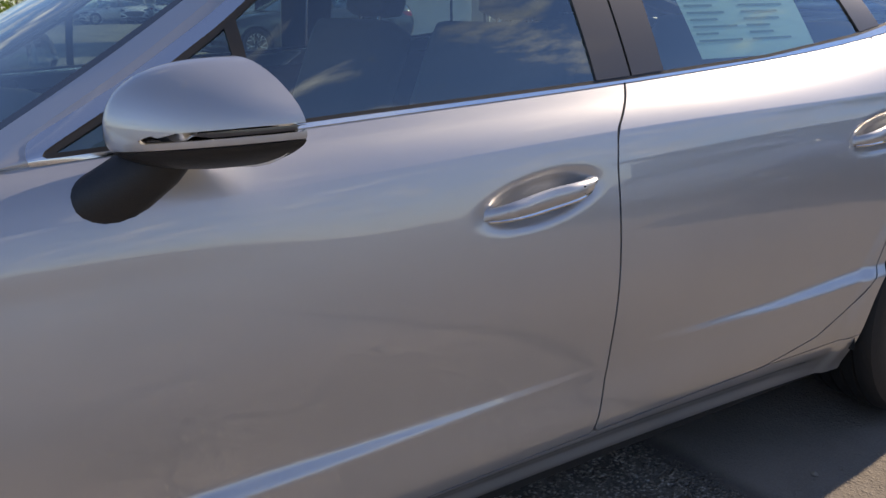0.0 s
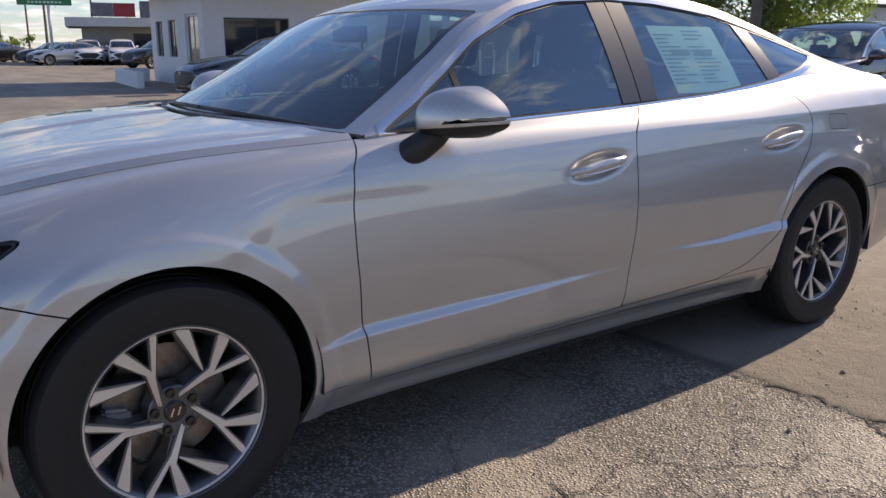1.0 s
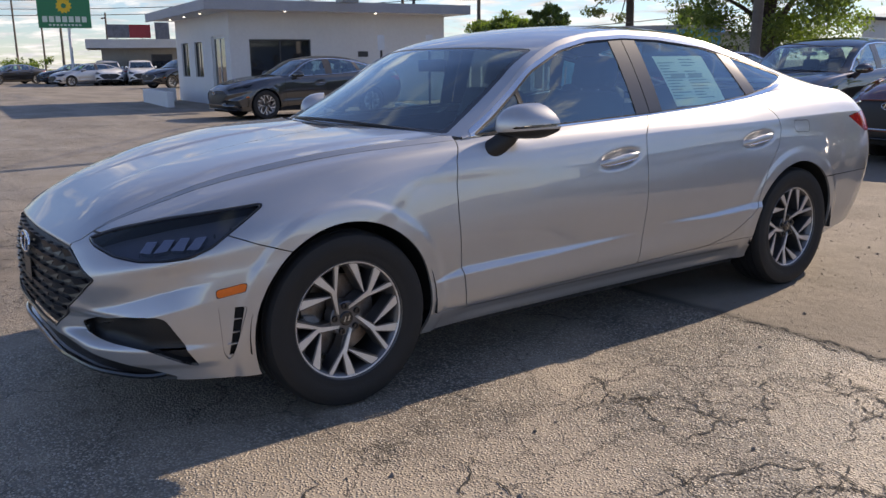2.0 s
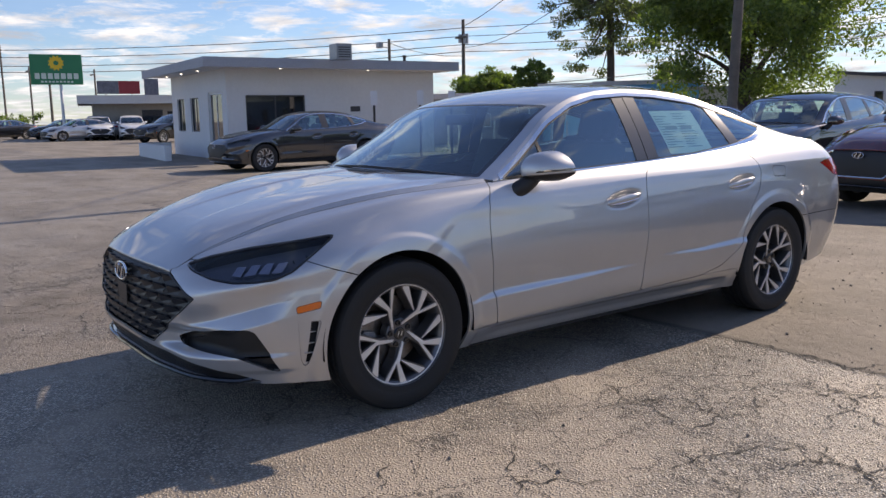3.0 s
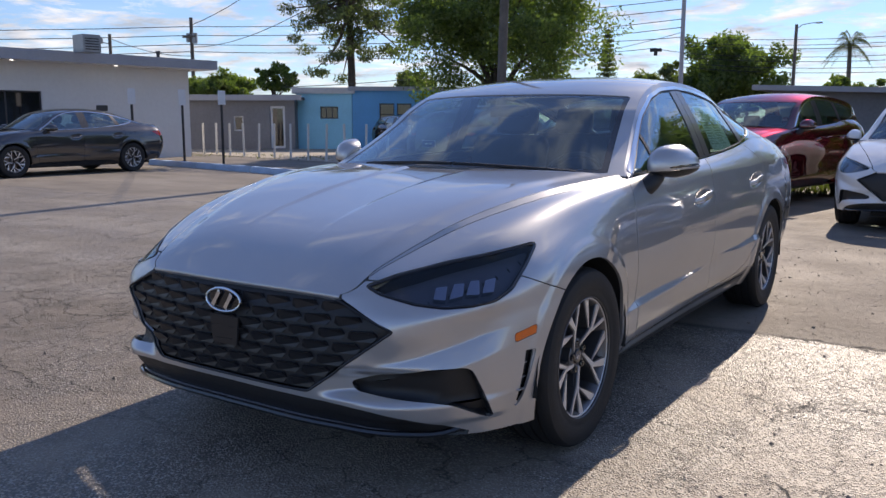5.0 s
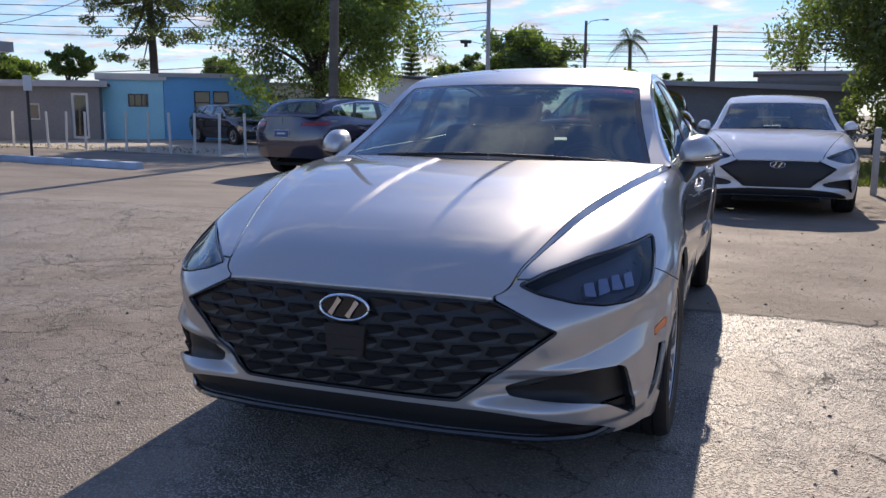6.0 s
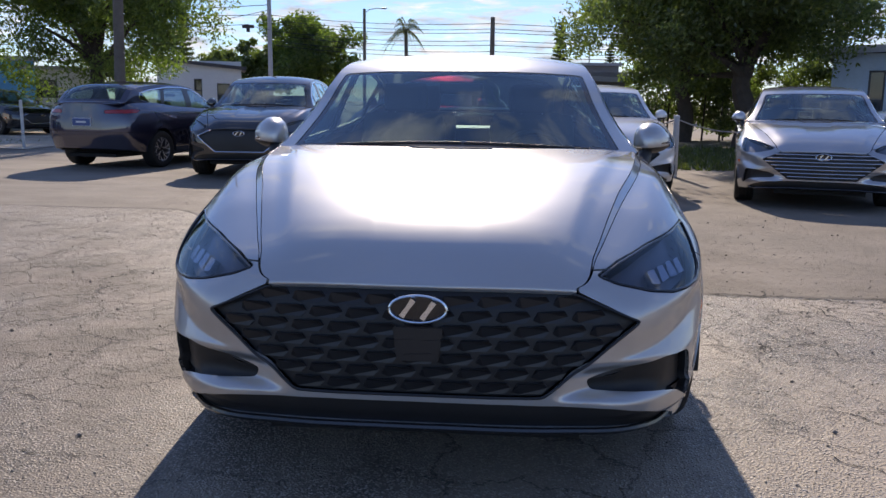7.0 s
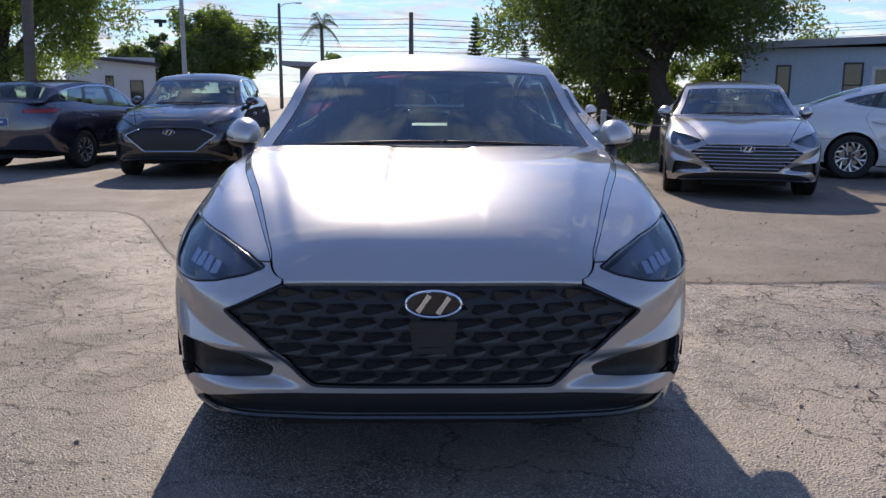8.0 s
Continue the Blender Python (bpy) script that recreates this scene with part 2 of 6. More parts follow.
class Patch:
    """A skin: columns of V are place, normal and two parameters; F has three or four corners a face."""

    def __init__(self, V, F):
        self.V, self.F = V, F

    @staticmethod
    def grid(P, U, W, flip=False):
        m, n = P.shape[:2]
        N = grid_normals(P) * (-1 if flip else 1)
        V = np.concatenate([P, N, U[..., None], W[..., None]], axis=2).reshape(-1, 8)
        i = (np.arange(m - 1)[:, None] * n + np.arange(n - 1)[None]).ravel()
        F = np.stack([i, i + n, i + n + 1, i + 1], 1)
        return Patch(V, F[:, ::-1].copy() if flip else F)

    def keep(self, F):
        F = np.array(F, int).reshape(-1, 4)
        used = np.unique(F[F >= 0])
        back = np.full(len(self.V) + 1, -1)
        back[used] = np.arange(len(used))
        return Patch(self.V[used], np.where(F >= 0, back[F], -1))

    def split(self, fn):
        """The pieces where fn is below and above nought."""
        f = fn(self.V) if len(self.V) else np.zeros(0)
        f = np.where(np.abs(f) < 1e-7, 1e-7, f)
        if not len(self.F):
            return self, self
        s = f > 0
        real = self.F >= 0
        above = (s[self.F] & real).sum(1)
        count = real.sum(1)
        lo, hi = [list(x) for x in self.F[above == 0]], [list(x) for x in self.F[above == count]]
        more, seen, base = [], {}, len(self.V)
        for face in self.F[(above > 0) & (above < count)]:
            face = [int(v) for v in face if v >= 0]
            a, b = [], []
            for k, v in enumerate(face):
                w = face[(k + 1) % len(face)]
                (b if s[v] else a).append(v)
                if s[v] != s[w]:
                    key = (min(v, w), max(v, w))
                    if key not in seen:
                        q = f[key[0]] / (f[key[0]] - f[key[1]])
                        x = self.V[key[0]] * (1 - q) + self.V[key[1]] * q
                        x[3:6] /= np.linalg.norm(x[3:6]) + 1e-12
                        seen[key] = base + len(more)
                        more.append(x)
                    a.append(seen[key])
                    b.append(seen[key])
            for poly, out in ((a, lo), (b, hi)):
                if len(poly) == 3:
                    out.append(poly + [-1])
                elif len(poly) == 4:
                    out.append(poly)
                elif len(poly) > 4:
                    out.append(poly[:4])
                    out.append([poly[0], poly[3], poly[4], -1])
        V = np.vstack([self.V, more]) if more else self.V
        whole = Patch(V, self.F)
        return whole.keep(lo), whole.keep(hi)

    def take(self, fn, gap=0.0022):
        """Cuts out the region where fn < 0, with a joint round it: the piece and the rest."""
        inner, rest = self.split(lambda V: fn(V) + gap)
        return inner, (rest.split(lambda V: fn(V) - gap)[1] if gap > 0 else rest)

    def moved(self, d):
        V = self.V.copy()
        V[:, :3] += V[:, 3:6] * d
        return Patch(V, self.F)

    def add(self, *others):
        V, F, base = [self.V], [self.F], len(self.V)
        for o in others:
            V.append(o.V)
            F.append(np.where(o.F >= 0, o.F + base, -1))
            base += len(o.V)
        return Patch(np.vstack(V), np.vstack(F))

    def place(self, name, mat, parent=None, label="", rim=0.012):
        """Links the skin as an object, with its edges turned in by rim."""
        V, N = [self.V[:, :3]], [self.V[:, 3:6]]
        faces = [[int(v) for v in f if v >= 0] for f in self.F]
        if rim:
            once = {}
            for f in faces:
                for k, v in enumerate(f):
                    w = f[(k + 1) % len(f)]
                    once.setdefault((min(v, w), max(v, w)), []).append((v, w))
            base = len(self.V)
            pos, nor = self.V[:, :3], self.V[:, 3:6]
            vs, ns = [], []
            for edges in once.values():
                if len(edges) == 1:
                    v, w = edges[0]
                    side = np.cross(pos[w] - pos[v], nor[v] + nor[w])
                    side /= np.linalg.norm(side) + 1e-12
                    faces.append([base + 1, base, base + 2, base + 3])
                    vs += [pos[v], pos[w], pos[v] - nor[v] * rim, pos[w] - nor[w] * rim]
                    ns += [side] * 4
                    base += 4
            if vs:
                V.append(np.array(vs))
                N.append(np.array(ns))
        return mesh_object(name, np.vstack(V), faces, mat, parent, label, np.vstack(N))


def inside(poly, a, b):
    """Signed distance to a polygon, below nought inside; a and b give the two coordinates of a skin's points."""
    Q = np.array(poly, float)

    def fn(V):
        p = np.stack([a(V), b(V)], 1)
        d = np.full(len(p), 1e9)
        odd = np.zeros(len(p), bool)
        for k in range(len(Q)):
            u, w = Q[k], Q[(k + 1) % len(Q)]
            e = w - u
            t = np.clip(((p - u) @ e) / (e @ e + 1e-15), 0, 1)
            d = np.minimum(d, np.linalg.norm(p - u - t[:, None] * e, axis=1))
            cross = (u[1] > p[:, 1]) != (w[1] > p[:, 1])
            with np.errstate(divide="ignore", invalid="ignore"):
                odd ^= cross & (p[:, 0] < (w[0] - u[0]) * (p[:, 1] - u[1]) / (w[1] - u[1]) + u[0])
        return np.where(odd, -d, d)

    return fn


def both(*fns):
    return lambda V: np.max([f(V) for f in fns], axis=0)


AX = lambda V: np.abs(V[:, 0])
Y = lambda V: V[:, 1]
Z = lambda V: V[:, 2]
SLANT = lambda V: (np.abs(V[:, 0]) + V[:, 1]) * 0.7071
LEFT = lambda V: -V[:, 0]
RIGHT = lambda V: V[:, 0]


def round_poly(poly, r=0.02, steps=3):
    """The polygon with its corners rounded."""
    out = []
    n = len(poly)
    for k in range(n):
        p, q, s = (np.array(poly[(k + j) % n], float) for j in (-1, 0, 1))
        a, b = p - q, s - q
        ra = min(r, np.linalg.norm(a) * 0.45)
        rb = min(r, np.linalg.norm(b) * 0.45)
        a, b = q + a / np.linalg.norm(a) * ra, q + b / np.linalg.norm(b) * rb
        for j in range(steps + 1):
            t = j / steps
            out.append(tuple((1 - t)**2 * a + 2 * t * (1 - t) * q + t * t * b))
    return out


# ---------------------------------------------------------------- the sedan's lines (half of it; the nose looks to -y)
SEDAN = dict(
    bottom=[(0, -.885, .250), (.40, -.865, .247), (.63, -.785, .232), (.775, -.62, .212), (.862, -.38, .20), (.875, 0, .20), (.815, .55, .197),
            (.802, 1.1, .197), (.802, 1.68, .200), (.826, 2.35, .205), (.872, 2.84, .22), (.86, 3.25, .25), (.76, 3.68, .30), (.45, 3.86, .32), (0, 3.88, .32)],
    sill=[(0, -.905, .30), (.40, -.885, .30), (.645, -.805, .30), (.792, -.64, .30), (.885, -.38, .30), (.895, 0, .30), (.872, .55, .285),
          (.872, 1.1, .295), (.875, 1.68, .305), (.885, 2.35, .31), (.900, 2.84, .33), (.885, 3.25, .36), (.79, 3.70, .40), (.46, 3.89, .42), (0, 3.91, .42)],
    crease=[(0, -.918, .42), (.40, -.895, .42), (.655, -.82, .42), (.808, -.65, .42), (.897, -.38, .43), (.908, 0, .44), (.886, .55, .43),
            (.888, 1.1, .44), (.893, 1.68, .45), (.902, 2.35, .47), (.915, 2.84, .48), (.903, 3.28, .51), (.805, 3.75, .54), (.47, 3.93, .55), (0, 3.95, .55)],
    middle=[(0, -.915, .56), (.40, -.885, .56), (.655, -.81, .56), (.81, -.64, .57), (.898, -.38, .59), (.922, 0, .63), (.906, .55, .64),
            (.906, 1.1, .65), (.908, 1.68, .66), (.912, 2.35, .68), (.923, 2.84, .69), (.908, 3.3, .71), (.81, 3.76, .73), (.47, 3.93, .73), (0, 3.95, .73)],
    shoulder=[(0, -.888, .645), (.43, -.855, .64), (.64, -.76, .655), (.775, -.58, .69), (.845, -.36, .755), (.868, 0, .835), (.872, .55, .885),
              (.872, 1.1, .905), (.872, 1.68, .925), (.878, 2.35, .935), (.880, 2.84, .945), (.855, 3.3, .95), (.765, 3.72, .945), (.45, 3.90, .94), (0, 3.93, .94)],
    top=[(0, -.860, .674), (.45, -.837, .664), (.515, -.71, .735), (.583, -.50, .81), (.632, -.34, .855), (.728, 0, .918), (.810, .55, .957),
         (.812, 1.1, .980), (.805, 1.68, 1.002), (.785, 2.35, 1.04), (.760, 2.84, 1.085), (.730, 3.3, 1.085), (.670, 3.62, 1.065), (.44, 3.87, 1.06), (0, 3.92, 1.07)],
    bulge=[.0, .002, .012, .022, .028, .026, .012, .008, .006, .006, .008, .012, .012, .01, .01],
    sharp=[0, 0, 0, 0, 0, .05, .15, .25, .4, .5, .55, .5, .4, .3, .3],
    rail=[(.790, .585, .967), (.733, .78, 1.075), (.692, .93, 1.17), (.665, 1.05, 1.255), (.635, 1.25, 1.345), (.615, 1.45, 1.385), (.605, 1.7, 1.402),
          (.605, 1.95, 1.397), (.605, 2.3, 1.362), (.60, 2.65, 1.288), (.615, 2.95, 1.205), (.64, 3.2, 1.14), (.665, 3.45, 1.085)],
    spine=[(0, .40, .985), (0, .62, 1.106), (0, .80, 1.20), (0, .95, 1.277), (0, 1.10, 1.348), (0, 1.35, 1.405), (0, 1.62, 1.437),
           (0, 1.92, 1.445), (0, 2.27, 1.432), (0, 2.62, 1.385), (0, 2.95, 1.30), (0, 3.2, 1.213), (0, 3.45, 1.125)],
    hood=[(0, -.862, .671), (0, -.72, .765), (0, -.55, .835), (0, -.35, .885), (0, -.10, .931), (0, .15, .963), (0, .36, .982)],
    deck_edge=[(.665, 3.45, 1.085), (.655, 3.60, 1.070), (.60, 3.74, 1.064), (.44, 3.87, 1.062)],
    deck=[(0, 3.45, 1.125), (0, 3.62, 1.102), (0, 3.78, 1.088), (0, 3.92, 1.080)],
    glass=[(.630, .968), (1.1, .987), (1.68, 1.007), (2.14, 1.030), (2.5, 1.064), (2.75, 1.103), (2.93, 1.147), (2.975, 1.170), (2.90, 1.192),
           (2.65, 1.252), (2.3, 1.322), (1.95, 1.357), (1.7, 1.364), (1.45, 1.349), (1.25, 1.307), (1.05, 1.218), (.93, 1.132), (.78, 1.042)],
    seams=dict(front=.553, edge=[(.553, .957), (.517, .885), (.503, .78), (.503, .66), (.520, .47), (.545, .33)],
               low=[(.553, .283), (1.585, .306)], mid=[(1.592, .36), (1.602, .46), (1.608, .58), (1.612, .72), (1.612, .86), (1.622, .925), (1.70, 1.003)],
               rear=[(2.52, 1.09), (2.66, .97), (2.675, .90), (2.64, .80), (2.56, .70), (2.50, .58), (2.475, .50), (2.40, .43), (2.28, .365), (2.10, .325)]),
    pillar=(1.615, 1.80), back_pillar=(2.50, 2.60), screen=(3.72, .925), rear_screen=(9.2, 11.9, .84), wheel_r=.334, axles=(0, 2.84), arch=.374,
)


def car_band(S, m, n):
    """The lower body, all round, from the tail over the nose to the tail."""
    rails = ("bottom", "sill", "crease", "middle", "shoulder", "top")
    R = [np.array(S[r], float) for r in rails]
    mid = (R[4] + R[5]) / 2
    out = np.array([0.45, -0.1, 0.9])
    mid = mid + np.array(S["bulge"])[:, None] * out
    mid[:2, 0] = (R[4][:2, 0] + R[5][:2, 0]) / 2
    R.insert(5, mid)
    K = np.r_[0, np.cumsum(np.linalg.norm(np.diff(R[3], axis=0), axis=1))]
    flip = np.array([-1, 1, 1.])
    K2 = np.r_[-K[1], K, 2 * K[-1] - K[-2]]
    t = np.linspace(0, K[-1], m)
    U = []
    for P in R:
        U.append(hermite(K2, np.vstack([P[1] * flip, P, P[-2] * flip]), t))
    U = np.array(U)                                        # rail, column, xyz
    sharp = np.interp(t, K, S["sharp"])[:, None, None]
    kv = np.r_[0, np.cumsum(np.linalg.norm(np.diff(U, axis=0), axis=2).mean(1))]
    tv = np.linspace(0, kv[-1], n)
    tv[np.argmin(np.abs(tv - kv[4]))] = kv[4]
    flat = U.reshape(len(R), -1)
    smooth = hermite(kv, flat, tv)
    creased = np.where((tv <= kv[4])[:, None], hermite(kv[:5], flat[:5], np.minimum(tv, kv[4])),
                       hermite(kv[4:], flat[4:], np.maximum(tv, kv[4])))
    G = [a.reshape(n, m, 3).transpose(1, 0, 2) for a in (smooth, creased)]
    P = G[0] * (1 - sharp) + G[1] * sharp
    T = np.repeat(t[:, None], n, 1)
    W = np.repeat(tv[None], m, 0)
    P = np.concatenate([P[:0:-1] * flip, P])               # the other half first, then this one
    T = np.concatenate([-T[:0:-1], T])
    W = np.concatenate([W[:0:-1], W])
    return P, T, W


def sculpt(P, S, detail=True):
    """Wheel arch lips, the creases of the doors, handle pockets and the folds of the nose."""
    N = grid_normals(P)
    x, y, z = np.abs(P[..., 0]), P[..., 1], P[..., 2]
    d = np.zeros(x.shape)
    for c in S["axles"]:
        r = np.hypot(y - c, z - S["wheel_r"])
        d += .007 * smoothstep(S["arch"] + .082, S["arch"] + .046, r)
    if detail:
        line = np.interp(y, [.35, .55, 1.0, 1.58, 1.70, 2.1, 2.5], [.408, .430, .440, .462, .488, .478, .492])
        width = np.interp(y, [.36, .53, .9, 1.57, 1.69, 2.2, 2.46, 2.5], [.004, .024, .022, .002, .002, .016, .024, .024])
        amount = np.interp(y, [.36, .55, .9, 1.58, 1.64, 1.70, 2.3, 2.5], [0, .019, .017, .0, .0, .0, .016, .018])
        ledge = np.clip((line + width - z) / width, 0, 1) * smoothstep(.22, line, z)
        d += amount * ledge * ((y > .3) & (y < 2.55))
        # the hollow along the door sill, with a lip below it
        d -= .010 * smoothstep(.292, .262, z) * smoothstep(.206, .240, z) * smoothstep(.46, .62, y) * smoothstep(2.42, 2.2, y)
        for yc, zc in ((1.430, .824), (2.472, .850)):
            u, v = (y - yc) / .122, (z - zc - (y - yc) * .12) / .038
            d -= .014 * np.exp(-(u * u + v * v)**3) * (1 - .25 * np.clip(v, -1, 1))
        # the fold from the grille's corner over the intake to the side lamp
        slant = (x + y) * .7071
        fold = np.interp(slant, [-.24, -.05, .1, .2, .3], [.445, .482, .520, .543, .565])
        front = smoothstep(-.30, -.16, slant) * smoothstep(.30, .14, slant) * (y < -.3)
        d -= .028 * front * np.clip((z - fold + .065) / .065, 0, 1) * smoothstep(fold + .12, fold, z)
        # the hollow at the inner end of the corner intake
        d -= .045 * smoothstep(-.37, -.25, slant) * smoothstep(.06, -.14, slant) * smoothstep(.336, .362, z) * smoothstep(.455, .40, z) * (y < -.3)
        # the blade under the intake and the chin
        d += .010 * front * smoothstep(.345, .325, z) * smoothstep(.25, .28, z)
        # the facet behind the front wheel, whose edge runs out in the door
        cut = (y - .20) * .66 - (z - .735) * .75
        ridge = .838 - .30 * np.clip(y - .18, 0, .13)
        d -= .005 * smoothstep(-.030, .040, cut) * smoothstep(ridge + .050, ridge - .004, z) * smoothstep(.52, .74, z) * smoothstep(1.15, .35, y) * (y > .1)
    return P + (N if N[len(N) // 2 + len(N) // 4, 4, 0] > 0 else -N) * d[..., None]


def lay(E, C, m, n, power=2.6, dip=2.0):
    """A skin between an edge curve and a spine, over both sides."""
    w = np.linspace(-1, 1, n)
    E, C = E[:, None, :], C[:, None, :]
    a = np.abs(w)[None, :]
    P = np.empty((m, n, 3))
    P[..., 0] = E[..., 0] * w
    P[..., 1] = C[..., 1] + (E[..., 1] - C[..., 1]) * a**dip
    P[..., 2] = C[..., 2] + (E[..., 2] - C[..., 2]) * a**power
    return P, np.repeat(w[None], m, 0)

SUV = dict(SEDAN)
for _key in ("bottom", "sill", "crease", "middle", "shoulder", "top"):
    SUV[_key] = [(x * .99, y if y < 0 else y * .94 if y < 2.85 else 2.67 + (y - 2.84) * .86, z * 1.09 + .035) for x, y, z in SEDAN[_key]]
SUV.update(
    rail=[(.79, .57, 1.082), (.742, .78, 1.205), (.705, .93, 1.31), (.68, 1.08, 1.41), (.655, 1.28, 1.50), (.64, 1.5, 1.545), (.635, 1.8, 1.567),
          (.635, 2.1, 1.567), (.635, 2.4, 1.555), (.64, 2.7, 1.53), (.65, 2.95, 1.495), (.66, 3.15, 1.43), (.675, 3.38, 1.225)],
    spine=[(0, .42, 1.105), (0, .64, 1.24), (0, .82, 1.345), (0, .97, 1.425), (0, 1.12, 1.50), (0, 1.35, 1.57), (0, 1.62, 1.61),
           (0, 1.92, 1.625), (0, 2.2, 1.625), (0, 2.55, 1.61), (0, 2.9, 1.58), (0, 3.2, 1.52), (0, 3.46, 1.24)],
    hood=[(0, -.862, .775), (0, -.74, .875), (0, -.55, .945), (0, -.35, .995), (0, -.10, 1.04), (0, .15, 1.075), (0, .36, 1.098)],
    deck_edge=[(.675, 3.38, 1.225), (.665, 3.45, 1.205), (.62, 3.52, 1.198), (.46, 3.57, 1.196)],
    deck=[(0, 3.46, 1.24), (0, 3.50, 1.225), (0, 3.55, 1.214), (0, 3.60, 1.21)],
    glass=[(.66, 1.088), (1.6, 1.135), (2.3, 1.170), (2.8, 1.22), (3.02, 1.29), (2.98, 1.385), (2.7, 1.445), (2.1, 1.512), (1.7, 1.517), (1.42, 1.492),
           (1.17, 1.405), (.96, 1.285), (.80, 1.172)],
    seams=dict(front=.53, edge=[(.53, 1.0), (.53, .5)], low=[(.53, .36), (1.54, .38)], mid=[(1.55, .45), (1.57, .55), (1.59, .68), (1.60, .82), (1.60, .95), (1.61, 1.05), (1.62, 1.12)],
               rear=[(2.42, 1.2), (2.52, 1.08), (2.53, .99), (2.48, .88), (2.42, .76), (2.33, .64), (2.28, .55), (2.2, .48), (2.1, .42), (1.95, .40)]),
    pillar=(1.51, 1.69), back_pillar=(2.34, 2.44), screen=(3.72, .925), rear_screen=(10.7, 11.85, .86), wheel_r=.350, axles=(0, 2.67), arch=.395,
)


def box(bm, x0, x1, y0, y1, z0, z1):
    vs = [bm.verts.new((x, y, z)) for x in (x0, x1) for y in (y0, y1) for z in (z0, z1)]
    for f in ((0, 1, 3, 2), (4, 6, 7, 5), (0, 4, 5, 1), (2, 3, 7, 6), (0, 2, 6, 4), (1, 5, 7, 3)):
        bm.faces.new([vs[i] for i in f])
    return vs


def boxes(*dims, bevel=0.0):
    bm = bmesh.new()
    for d in dims:
        box(bm, *d)
    if bevel:
        bmesh.ops.bevel(bm, geom=list(bm.edges), offset=bevel, segments=2, profile=0.6, affect="EDGES")
    return bm


def tube(points, r, sides=8, closed=False, taper=None):
    """A round bar along points."""
    bm = bmesh.new()
    P = [Vector(p) for p in points]
    rings = []
    for i, p in enumerate(P):
        a = P[i - 1] if i else (P[-1] if closed else P[0])
        b = P[i + 1] if i < len(P) - 1 else (P[0] if closed else P[-1])
        t = (b - a).normalized()
        s = t.orthogonal() if abs(t.z) > .95 else t.cross(Vector((0, 0, 1)))
        s.normalize()
        q = t.cross(s)
        rr = r if taper is None else r + (taper - r) * i / max(1, len(P) - 1)
        rings.append([bm.verts.new(p + (s * math.cos(k * math.tau / sides) + q * math.sin(k * math.tau / sides)) * rr) for k in range(sides)])
    for i in range(len(rings) if closed else len(rings) - 1):
        a, b = rings[i], rings[(i + 1) % len(rings)]
        for k in range(sides):
            bm.faces.new((a[k], a[(k + 1) % sides], b[(k + 1) % sides], b[k]))
    if not closed:
        bm.faces.new(rings[0][::-1])
        bm.faces.new(rings[-1])
    return bm


def lathe(profile, steps=48, closed=False):
    """Turns (radius, along) points round the x axis."""
    bm = bmesh.new()
    rings = []
    for r, a in profile:
        rings.append([bm.verts.new((a, r * math.cos(k * math.tau / steps), r * math.sin(k * math.tau / steps))) for k in range(steps)])
    pairs = list(zip(rings, rings[1:] + ([rings[0]] if closed else [])))
    for a, b in pairs[:len(rings) if closed else len(rings) - 1]:
        for k in range(steps):
            bm.faces.new((a[k], a[(k + 1) % steps], b[(k + 1) % steps], b[k]))
    return bm


def slab(bm, outline, x0, x1, slope=None):
    """A flat plate with an outline in (y, z), from x0 to x1; slope moves each point along x."""
    add = slope or (lambda y, z: 0)
    lo = [bm.verts.new((x0 + add(y, z), y, z)) for y, z in outline]
    hi = [bm.verts.new((x1 + add(y, z), y, z)) for y, z in outline]
    n = len(outline)
    bm.faces.new(hi)
    bm.faces.new(lo[::-1])
    for k in range(n):
        bm.faces.new((lo[k], lo[(k + 1) % n], hi[(k + 1) % n], hi[k]))


def polar(r, deg):
    return r * math.cos(radians(deg)), r * math.sin(radians(deg))


def arm(points, widths):
    """The outline of a bar of changing width along (y, z) points."""
    P = [np.array(p, float) for p in points]
    a, b = [], []
    for i, p in enumerate(P):
        t = P[min(i + 1, len(P) - 1)] - P[max(i - 1, 0)]
        t /= np.linalg.norm(t)
        s = np.array([-t[1], t[0]]) * widths[i] / 2
        a.append(tuple(p + s))
        b.append(tuple(p - s))
    return a + b[::-1]


